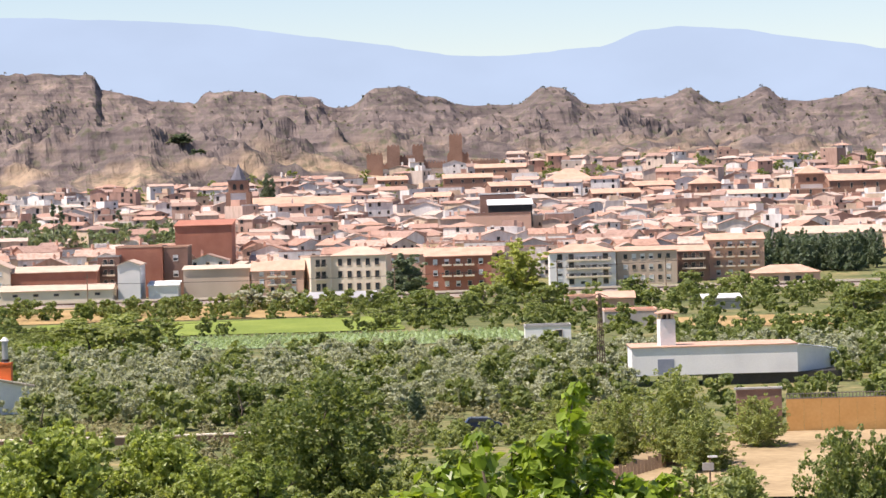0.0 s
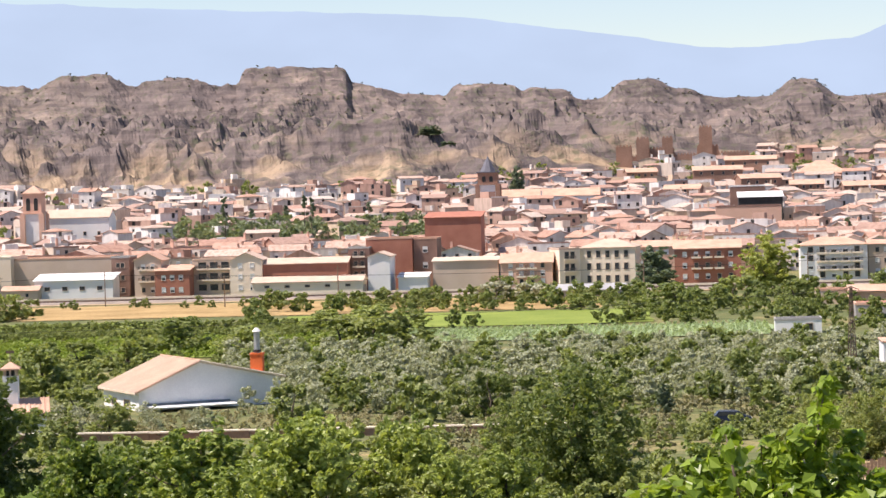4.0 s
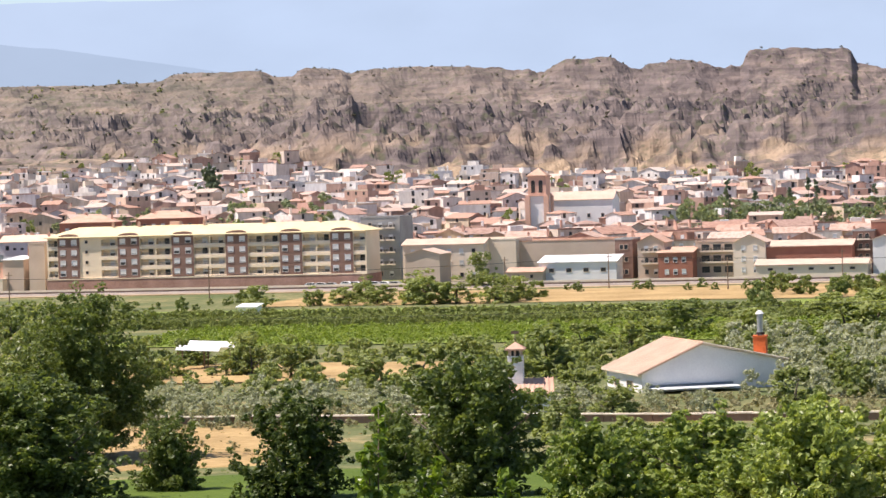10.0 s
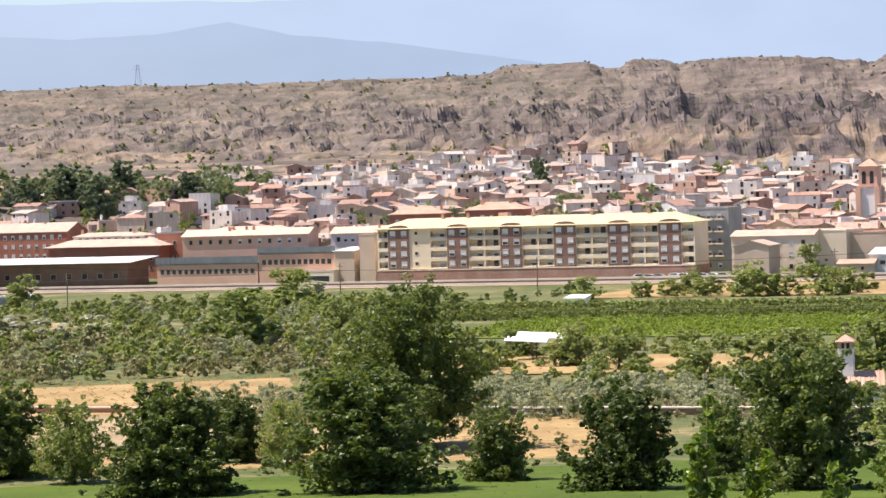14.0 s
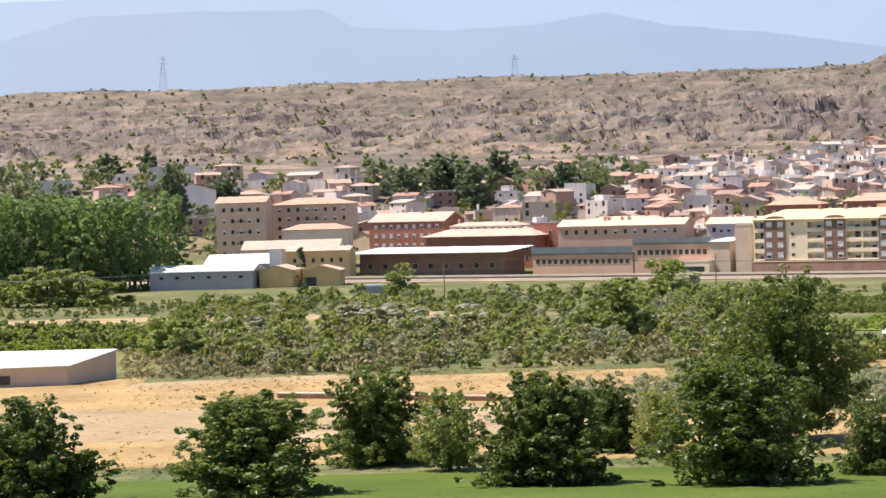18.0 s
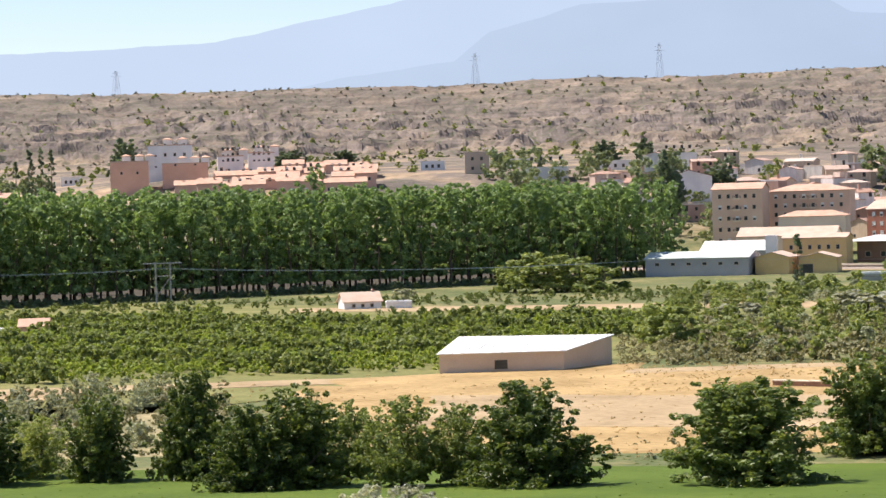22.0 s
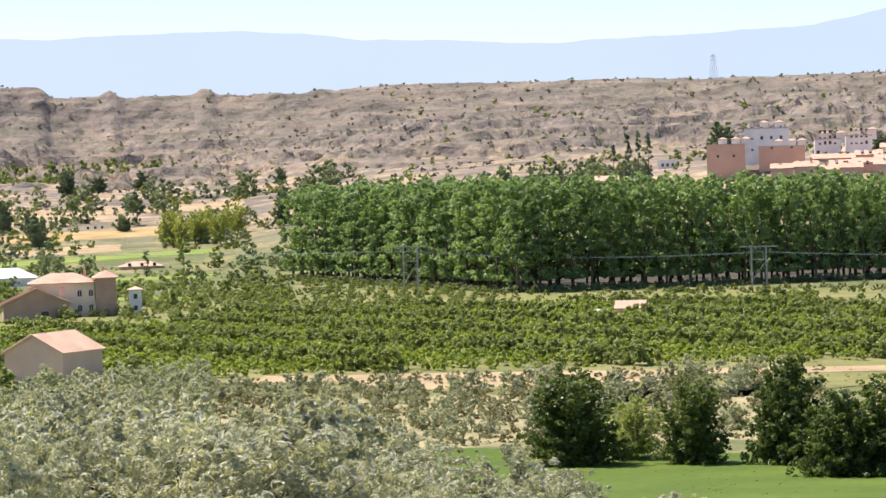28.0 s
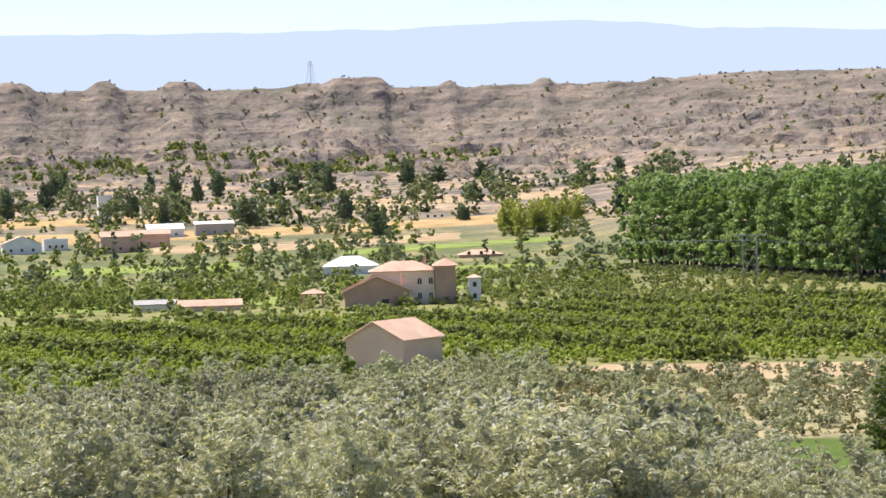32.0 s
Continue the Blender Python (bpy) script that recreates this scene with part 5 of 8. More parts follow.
def castle():
    """The ruined red-brown fortress on its mound: walls, towers and battlements."""
    ob = thing("castle", "ruined red-brown stone fortress with towers and battlements", "castle", pose(0, 1445, 36))
    KEEP_OUT.append((-8, 1445, 34))

    def tower(name, x, y, w, top):
        s = Solid().box(x - w / 2, x + w / 2, y - w / 2, y + w / 2, -4, top)
        n = max(2, int(w / 1.6))
        for i in range(n):
            u = x - w / 2 + (i + 0.25) * w / n
            for yy in (y - w / 2, y + w / 2 - 0.6):
                s.box(u, u + w / n * 0.55, yy, yy + 0.6, top, top + 0.9)
        part(name, s.mesh(name, STONE), ob)
    tower("keep", 8, 5, 6.6, 17.2)
    tower("keep_base", 9, 8, 11, 7.4)
    tower("corner_tower", -33, -25, 8.0, 8.0)
    tower("wall_tower", -24, 2, 6.5, 12.2)
    tower("wall_tower", -11.5, 4, 5.5, 12.4)
    for x0, x1, t in ((-22, -8, 7.0), (-8, 4, 3.5), (14, 30, 4.0), (-33, -24, 3.0)):
        s = Solid().box(x0, x1, 2, 4.2, -4, t)
        for i in range(int((x1 - x0) / 1.6)):
            s.box(x0 + i * 1.6, x0 + i * 1.6 + 0.9, 2, 2.6, t, t + 0.8)
        part("curtain_wall", s.mesh("curtain_wall", STONE), ob)
    return ob


castle()

# houses on the slope behind the grove
for bx, by, bw, bt, lab in ((-775, 753, 14.5, 40.8, "tan block house with a flat roof terrace"), (-763, 771, 17.5, 39.6, "tan block house with roof turrets")):
    building("hillside_house", lab, bx, by, bw, 12, bt, "flat", wall=PINK, cover=PALE_TILE, face=45, rows=1, cols=2, win=(0.8, 1.0), first=8)
    for q in (-4, 1, 5):
        building("roof_room", "small tiled roof room", bx + q * 0.7, by + q * 0.7 + 4, 3.2, 3, bt + 2.2, "hip", 0.9, WHITE, TILE, base=bt + 0.12, face=45, category="roof room")
for bx, by, bw, bt in ((-792, 792, 17.5, 47.2), (-761, 794, 10, 42.0), (-753, 803, 10, 43.0)):
    building("hillside_house", "white block house with roof turrets", bx, by, bw, 11, bt, "flat", wall=WHITE, cover=PALE_TILE, face=45, rows=3, cols=4, win=(0.9, 1.2), first=5, style=("dark", "half"))
    for q in (-3, 3):
        building("roof_room", "small white roof room with a tiled cap", bx + q * 0.7, by + q * 0.7 + 3, 3.4, 3, bt + 2.4, "hip", 0.9, WHITE, TILE, base=bt + 0.12, face=45, category="roof room")
rt = random.Random(12)
for row, (r0, z0, a0, a1) in enumerate(((1052, 32.4, -44.7, -40.9), (1072, 34.0, -44.2, -40.7), (1092, 36.4, -43.9, -40.8), (1112, 38.4, -43.6, -41.2), (1040, 29.0, -48.7, -46.7))):
    a = a0
    while a < a1:
        x, y = spot(a, r0)
        building("terrace_house", "orange-tan terrace house with a tiled roof", x, y, 8.2, 9, z0 - 1.0 + rt.uniform(-1.0, 1.0), "gable_x", 1.7, PINK, TILE, face=-a, rows=1, cols=2, win=(1.0, 1.2), first=3.0, style=("dark", "half"), group="terraces on the slope", chimneys=1)
        a += math.degrees((8.4 if rt.random() < 0.75 else 12.5) / r0)
building("hillside_house", "pale square house on the bare slope", -689, 857, 9.5, 10, 40.6, "flat", wall=TAN, cover=TAN, face=39, rows=2, cols=2)
building("hillside_house", "low white house among trees", -656, 858, 17, 9, 33.8, "flat", wall=WHITE, cover=WHITE, face=37, rows=1, cols=4, first=8)
building("hillside_house", "house with a broad brown gabled roof", -595, 865, 17, 12, 28.9, "gable_y", 2.4, WHITE, BROWN, face=34)
building("hillside_house", "long white flat-roofed house", -655, 945, 15, 9, 38.2, "flat", wall=WHITE, cover=WHITE, face=35, rows=1, cols=4, first=9)
for a, r0, bw, bt in ((-36.0, 1130, 12, 36.5), (-39.7, 1180, 10, 42.5), (-38.0, 1200, 13, 44.0), (-33.2, 1140, 12, 34.5), (-48.5, 1230, 12, 42.5), (-47.0, 1260, 9, 46.0)):
    x, y = spot(a, r0)
    bt = land_height(x, y) + 3.4
    building("hillside_house", "low whitewashed cave house front", x, y, bw, 8, bt, "flat", wall=WHITE, cover=WHITE, face=-a, rows=1, cols=3, first=1.0)


# the mass of the town: the nearest houses one by one, the rest joined
def painted_islands(name, colours, rough=0.88):
    m, t, b = nodes_of(name, rough)
    geo = t.nodes.new("ShaderNodeNewGeometry")
    r = t.nodes.new("ShaderNodeValToRGB")
    r.color_ramp.interpolation = "CONSTANT"
    els = r.color_ramp.elements
    while len(els) < len(colours):
        els.new(0.5)
    for i, (e, c) in enumerate(zip(els, colours)):
        e.position, e.color = i / len(colours), (*c, 1)
    t.links.new(geo.outputs["Random Per Island"], r.inputs[0])
    d = ramp(t, grain(t, 0.9, 5, stretch=(1, 1, 0.3)), [(0.4, (1, 1, 1)), (0.75, (0.76, 0.74, 0.72))])
    t.links.new(mixed(t, 1.0, r.outputs[0], d, "MULTIPLY"), b.inputs["Base Color"])
    bumped(t, b, grain(t, 5, 4), 0.2, 0.03)
    return m


WALLS = [(0.76, 0.72, 0.69), (0.60, 0.46, 0.38), (0.78, 0.75, 0.72), (0.66, 0.55, 0.46), (0.50, 0.33, 0.26), (0.72, 0.64, 0.58), (0.44, 0.29, 0.23), (0.62, 0.49, 0.36), (0.76, 0.72, 0.68), (0.52, 0.33, 0.26)]
ROOFS = [(0.44, 0.285, 0.22), (0.49, 0.355, 0.29), (0.40, 0.25, 0.195), (0.48, 0.36, 0.295), (0.44, 0.27, 0.20), (0.36, 0.245, 0.20), (0.52, 0.42, 0.355)]
UPPER_WALL = painted_islands("upper_town_limewash", [(0.78, 0.75, 0.71), (0.72, 0.68, 0.62), (0.68, 0.58, 0.46), (0.80, 0.77, 0.74), (0.62, 0.47, 0.36), (0.74, 0.70, 0.64)])
UPPER_ROOF = painted_islands("upper_town_tiles", [(0.50, 0.39, 0.32), (0.54, 0.44, 0.37), (0.46, 0.32, 0.255), (0.56, 0.48, 0.42)])
TOWN_WALL, TOWN_ROOF = painted_islands("town_plaster", WALLS), painted_islands("town_tiles", ROOFS)


def town_house(s, rg, w, d, h, kind, at, turn, pale=False):
    """Adds one house to the joined town: slot 0 walls, 1 roof, 2 windows; 3 and 4 for the whitewashed upper quarter."""
    t = Solid()
    if kind == "gable_x":
        rz = d * rg.uniform(0.11, 0.19)
        t.box(-w / 2, w / 2, 0, d, -4, h, 0)
        t.gable(-w / 2, w / 2, 0, d, h - 0.02, h + rz, 0.4, 0.2, "x", 1)
        for xx in (-w / 2, w / 2 - 0.2):
            t.add([(xx + q, yy, zz) for q in (0, 0.2) for yy, zz in ((0.1, h - 0.02), (d - 0.1, h - 0.02), (d / 2, h + rz - 0.06))], [(0, 2, 1), (3, 4, 5), (0, 1, 4, 3), (1, 2, 5, 4), (2, 0, 3, 5)], 0)
    elif kind == "gable_y":
        rz = w * rg.uniform(0.11, 0.19)
        t.prism([(-w / 2, -4), (w / 2, -4), (w / 2, h), (0, h + rz), (-w / 2, h)], 0, d, 0)
        t.gable(-w / 2, w / 2, 0, d, h, h + rz, 0.35, 0.2, "y", 1)
    elif kind == "hip":
        t.box(-w / 2, w / 2, 0, d, -4, h, 0)
        t.hip(-w / 2, w / 2, 0, d, h + 0.15, h + min(w, d) * 0.17, 0.4, 1)
    else:
        t.box(-w / 2, w / 2, 0, d, -4, h, 0)
        t.box(-w / 2 - 0.05, w / 2 + 0.05, -0.05, 0.2, h, h + 0.5, 0)
        if rg.random() < 0.5:
            u = rg.uniform(-w / 2, 0)
            t.box(u, u + w * 0.4, d * 0.3, d * 0.8, h, h + 2.4, 0)
    rows, cols = max(1, int(h / 2.8)), max(2, int(w / 3.4))
    for r_ in range(rows):
        for c_ in range(cols):
            if rg.random() < 0.62:
                xx, zz = -w / 2 + w * (c_ + 0.5) / cols, 1.0 + r_ * 2.9
                ww, hh = rg.choice(((0.5, 1.3), (0.45, 1.0), (0.6, 1.9)))
                t.box(xx - ww, xx + ww, -0.06, 0.02, zz, zz + hh, 2)
    if rg.random() < 0.5:
        cx, cy = rg.uniform(-w / 3, w / 3), rg.uniform(0.3, 0.7) * d
        t.box(cx - 0.35, cx + 0.35, cy - 0.35, cy + 0.35, h, h + rg.uniform(1.8, 3.0), 0)
    ca, sa_ = math.cos(turn), math.sin(turn)
    s.add([(at[0] + x * ca - y * sa_, at[1] + x * sa_ + y * ca, at[2] + z) for x, y, z in t.co], t.faces)
    s.slots[-len(t.slots):] = [{0: 3, 1: 4}.get(q, q) for q in t.slots] if pale else t.slots


TOWN_TREES = []


def build_town():
    rg = random.Random(21)
    near, far, sites = [], Solid(), []
    y = 800.0
    while y < 1640:
        step = 11.5 + (y - 800) * 0.005
        x = -660 + rg.uniform(0, 8)
        while x < 290:
            w = rg.uniform(6.0, 12.0)
            xx, yy = x + w / 2 + rg.uniform(-0.8, 0.8), y + rg.uniform(-4.5, 4.5)
            x += w + (rg.uniform(0, 0.6) if rg.random() < 0.72 else rg.uniform(1.5, 6))
            r, az = math.hypot(xx, yy), math.degrees(math.atan2(xx, yy))
            edge = float(np.interp(az, (-36, -20, -17, -12, -5, -2, 1, 11), (1080, 1450, 1350, 1310, 1310, 1390, 1470, 1490)))
            if not -36.5 < az < 11 or r > edge:
                continue
            if yy < 815 or (az > 5.6 and r < 890):
                continue
            if any((xx - kx) ** 2 + (yy + 4 - ky) ** 2 < (kr + w * 0.4) ** 2 for kx, ky, kr in KEEP_OUT):
                continue
            sparse = 0.07 + (0.5 if az < -2 else 0.62) * min(1, max(0, (r - edge + (170 if az < -2 else 260)) / 130))
            if -10.8 < az < -4.6 and 955 < r < 1050:
                sparse = 0.55
            if -23.5 < az < -17.0 and 960 < r < 1080:
                sparse = 0.35
            if -31 < az < -26 and 960 < r < 1250:
                sparse = 0.62
            if rg.random() < sparse:
                if rg.random() < 0.55:
                    TOWN_TREES.append((az, r))
                continue
            sites.append((yy, xx, w, az, r))
        y += step
    sites.sort(key=lambda q: q[4])
    zs = ground(np.array([q[1] for q in sites]), np.array([q[0] for q in sites]))
    kinds = ("gable_x", "gable_x", "gable_x", "hip", "gable_y", "gable_y", "flat", "flat", "flat")
    protos = []
    for k in range(22):
        w, d = rg.uniform(8, 13), rg.uniform(8, 10.5)
        protos.append((w, d, rg.choice((5.4, 5.8, 6.0, 8.4, 8.8)), rg.choice(kinds)))
    count = 0
    for (yy, xx, w, az, r), z in zip(sites, zs):
        turn = radians(rg.gauss(0, 9) + (rg.choice((0, 0, 0, 28, -30, 45, -14)) if r > 880 else 0) - az * 0.4)
        if count < 270:
            pw, pd, ph, kind = protos[count % 22]
            k = ("town", count % 22)
            if k not in MESHES:
                a, b = Solid(), Solid()
                a.box(-pw / 2, pw / 2, 0, pd, -3, ph)
                rz = pd * 0.2
                if kind == "flat":
                    b.box(-pw / 2 - 0.05, pw / 2 + 0.05, -0.05, 0.25, ph + 0.003, ph + 0.5).box(-pw / 2, pw / 2, 0.26, pd, ph + 0.003, ph + 0.1)
                elif kind == "hip":
                    b.hip(-pw / 2, pw / 2, 0, pd, ph + 0.2, ph + rz + 0.3, 0.45)
                elif kind == "gable_y":
                    b.gable(-pw / 2, pw / 2, 0, pd, ph, ph + rz, 0.4, 0.22, "y")
                    for yq in (0, pd - 0.25):
                        a.prism([(-pw / 2, ph), (pw / 2, ph), (0, ph + rz)], yq, yq + 0.25)
                else:
                    b.gable(-pw / 2, pw / 2, 0, pd, ph, ph + rz, 0.4, 0.22, "x")
                    for xq in (-pw / 2, pw / 2 - 0.25):
                        a.add([(xq + q, y2, z2) for q in (0, 0.25) for y2, z2 in ((0, ph), (pd, ph), (pd / 2, ph + rz))], [(0, 2, 1), (3, 4, 5), (0, 1, 4, 3), (1, 2, 5, 4), (2, 0, 3, 5)])
                MESHES[k] = (a.mesh("wall", HOUSE_WALL), b.mesh("roof", HOUSE_ROOF))
            ob = thing("town_house", "plastered town house with a clay-tiled roof" if kind != "flat" else "plastered town house with a flat roof", "house", pose(xx, yy, z, 0, 0, math.degrees(turn)), group="houses of the town")
            part("wall", MESHES[k][0], ob)
            part("roof", MESHES[k][1], ob)
            rows = int(ph / 2.8)
            for r_ in range(max(0, rows - 2), rows):
                for c_ in range(3):
                    part("window", window_mesh(1.0, 1.3, rg.choice(("dark", "dark", "half", "shut"))), ob, at=pose(-pw / 2 + pw * (c_ + 0.5) / 3, 0, 1.0 + r_ * 2.85))
            if rg.random() < 0.4:
                part("chimney", chimney_mesh(), ob, at=pose(rg.uniform(-3, 3), pd / 2, ph + 1.8))
            count += 1
        else:
            town_house(far, rg, w, rg.uniform(6.5, 9.5), rg.choice((3.0, 3.3, 3.6, 5.2, 5.6, 6.0, 6.4, 8.4)) if not (az > -1 and 990 < r < 1200) else rg.choice((2.6, 3.0, 3.4, 4.6, 5.0)), rg.choice(kinds if az > -7 or r < 1130 else kinds + ("flat",) * 6), (xx, yy, z), turn, az < -7 and r > 1090 and rg.random() < 0.55)
    tagged(new("town_houses", far.mesh("town_houses", [TOWN_WALL, TOWN_ROOF, DARK, UPPER_WALL, UPPER_ROOF])), "crowded pale plastered houses with clay-tiled roofs", "houses", kind="stuff")


build_town()

# ---- things of the valley ----
def capped_chimney(name, label, x, y, z0, z1, w, cap_z):
    """A square white chimney with an open lantern under a small tiled cap."""
    ob = thing(name, label, "chimney", pose(x, y, z0, 0, 0, 8))
    h = z1 - z0
    part("shaft", Solid().box(-w / 2, w / 2, -w / 2, w / 2, -0.4, h).mesh("shaft", WHITE), ob)
    for sx in (-1, 0, 1):
        for sy in (-1, 1):
            part("pier", Solid().box(sx * w * 0.38 - 0.12, sx * w * 0.38 + 0.12, sy * w * 0.38 - 0.12, sy * w * 0.38 + 0.12, h + 0.003, h + 0.8).mesh("pier", TAN), ob)
    part("flue", Solid().box(-w * 0.25, w * 0.25, -w * 0.25, w * 0.25, h + 0.003, h + 0.75).mesh("flue", DARK), ob)
    part("cap", Solid().hip(-w / 2, w / 2, -w / 2, w / 2, h + 0.95, cap_z - z0, 0.3).mesh("cap", TILE), ob)
    return ob


def white_farmhouse():
    """White house with an uneven gable, pale tiled roof, porch and an orange chimney."""
    ob = thing("farmhouse", "white farmhouse with a broad gable and pale tiled roof", "house", pose(-66, 379, 0, 0, 0, 30))
    d = 15.0
    out = [(-10, -1), (10.5, -1), (10.5, 3.6), (-1.3, 6.2), (-10, 2.6)]
    part("wall", Solid().prism(out, 0, d).mesh("wall", WHITE), ob)
    for a, b, nm in (((-10.7, 2.32), (-1.3, 6.22), "roof"), ((-1.3, 6.22), (11.1, 3.48), "roof")):
        s = Solid().add([(x, y, z + q) for q in (0.02, 0.26) for y in (-0.5, d + 0.5) for x, z in (a, b)], [(0, 2, 3, 1), (4, 5, 7, 6), (0, 1, 5, 4), (2, 6, 7, 3), (0, 4, 6, 2), (1, 3, 7, 5)])
        slope = part(nm, s.mesh(nm, CREAM_TILE), ob)
        tile_rows(slope, (a[0], -0.5, a[1] + 0.28), (b[0], -0.5, b[1] + 0.28), 30, d + 1, "y", CREAM_TILE)
    part("ridge", Solid().tube([(-1.3, -0.5, 6.5), (-1.3, d + 0.5, 6.5)], [0.16, 0.16], 6).mesh("ridge", TILE), ob)
    part("verge", Solid().tube([(-10.7, -0.52, 2.6), (-1.3, -0.52, 6.5)], [0.13, 0.13], 5).mesh("verge", TILE), ob)
    part("verge", Solid().tube([(-1.3, -0.52, 6.5), (11.1, -0.52, 3.76)], [0.1, 0.1], 5).mesh("verge", CREAM), ob)
    part("porch_roof", Solid().box(-9, 3, -4.2, -0.02, 0.55, 0.7).mesh("porch_roof", SHEET), ob, "white sheet porch roof")
    # solid slate-dark bar painted in for the shadow line above the porch roof
    part("porch_shadow_strip", Solid().box(-9, 3, -0.3, -0.03, 0.71, 1.0).mesh("porch_shadow_strip", SLATE), ob)
    part("side_window", window_mesh(2.4, 0.9, "dark"), ob, at=pose(-10, 5, 0.4, 0, 0, -90))
    part("side_window", window_mesh(2.0, 0.9, "dark"), ob, at=pose(-10, 10.5, 0.4, 0, 0, -90))
    return ob


white_farmhouse()
KEEP_OUT += [(-443, 399, 9), (-436, 498, 10), (-390, 224, 14), (-70, 386, 19), (-76, 366, 16), (-60, 362, 14), (-84, 345, 11), (38, 402, 22), (-157, 430, 12), (36, 385, 14), (-396, 231, 12), (22, 398, 8)]
oc = thing("chimney", "orange masonry chimney with a steel flue", "chimney", pose(-60, 384, 3.6))
part("masonry_shaft", Solid().box(-0.85, 0.85, -0.85, 0.85, 0, 3.2).box(-0.95, 0.95, -0.95, 0.95, 3.2, 3.4).mesh("masonry_shaft", ORANGE), oc)
part("flue", Solid().tube([(0, 0, 3.4), (0, 0, 6.3)], [0.42, 0.42], 12).mesh("flue", METAL), oc)
part("collar", Solid().tube([(0, 0, 3.5), (0, 0, 3.85)], [0.6, 0.6], 12).mesh("collar", DARK), oc)
part("cowl", Solid().tube([(0, 0, 6.35), (0, 0, 6.85)], [0.62, 0.2], 12).mesh("cowl", SHEET), oc)

building("cottage", "low cottage with a red tiled roof behind bushes", -85, 343, 9.5, 7, 2.5, "gable_x", 1.5, WHITE, TILE, face=14, ribs=True, category="house")
ch = capped_chimney("chimney", "white chimney with a tiled lantern cap and weathervane", -85.2, 346, 3.0, 7.1, 1.9, 8.9)
part("weathervane", Solid().tube([(0, 0, 5.9), (0, 0, 7.3)], [0.05, 0.05], 5).box(-0.5, 0.5, -0.03, 0.03, 6.9, 7.25).mesh("weathervane", RUST), ch)


def long_white_house():
    ob = thing("farm_building", "long white farm building with a flat front and grey door", "house", pose(38, 399, 1.6))
    w = 23.4
    part("wall", Solid().box(-w / 2, w / 2, 0, 10, 0, 3.9).mesh("wall", WHITE), ob)
    part("side_wall", Solid().add([(11.7, 0, 0), (19, 9.5, 0), (19, 9.5, 2.3), (11.7, 0, 3.9), (11.6, 9.9, 0), (11.6, 9.9, 3.9), (12, 9.9, 0), (12, 9.9, 2.3)], [(0, 1, 2, 3), (1, 6, 7, 2), (3, 2, 7, 5), (0, 3, 5, 4)]).mesh("side_wall", WHITE), ob)
    part("coping", Solid().box(-w / 2 - 0.2, w / 2 + 0.1, -0.2, 10, 3.903, 4.08).mesh("coping", TILE), ob, "thin line of clay tiles")
    part("door", Solid().box(-8.1, -5.8, -0.06, 0.02, 0.15, 2.3).mesh("door", surface("grey_door", (0.22, 0.24, 0.30), (0.28, 0.30, 0.36), 0.5, 0.5, 4.0, 0.1)), ob, "blue-grey metal door")
    # the void under the house is a solid block, its shade painted near black
    part("undercroft", Solid().box(-1, 18, 0.5, 9, -1.6, -0.004).mesh("undercroft", DARK), ob, "solid dark block painted as the shade of an open undercroft")
    part("gutter", Solid().tube([(11.8, -0.2, 3.95), (19.8, 9.4, 2.4)], [0.12, 0.12], 6).mesh("gutter", SHEET), ob)
    return ob


long_white_house()
capped_chimney("chimney", "tall white chimney with a tiled lantern cap", 31.5, 402.5, 5.7, 9.4, 2.2, 10.9)

gate = thing("yard_gate", "long ochre sheet gate with a dark railing on top", "gate", pose(50, 323, 0))
for k in range(11):
    part("panel", Solid().box(-11.2 + k * 2.03, -9.2 + k * 2.03, -0.05, 0.05, 0.15, 3.9).mesh("panel", surface("ochre_gate", (0.50, 0.27, 0.09), (0.60, 0.34, 0.13), 0.6, 0.4, 3.0, 0.1) if k == 0 else bpy.data.materials["ochre_gate"]), gate)
part("rail", Solid().box(-11.2, 11.2, -0.06, 0.06, 3.91, 4.0).box(-11.2, 11.2, -0.06, 0.06, 4.45, 4.55).mesh("rail", RAILING), gate)
bars = Solid()
for k in range(56):
    bars.box(-11.2 + k * 0.4, -11.1 + k * 0.4, -0.03, 0.03, 4.0, 4.45)
part("balusters", bars.mesh("balusters", RAILING), gate)
part("track", Solid().box(-11.2, 11.2, -0.2, 0.2, -0.2, 0.12).mesh("track", DARK), gate)
gp = thing("gate_pillar", "dark brown brick wall beside the gate with a pale cap", "wall", pose(36, 325, 0))
part("pillar", Solid().box(-2.7, 2.5, -0.4, 0.4, -0.4, 5.0).mesh("pillar", BROWN), gp)
part("cap", Solid().box(-2.9, 2.6, -0.55, 0.55, 5.003, 5.2).mesh("cap", GREY), gp)


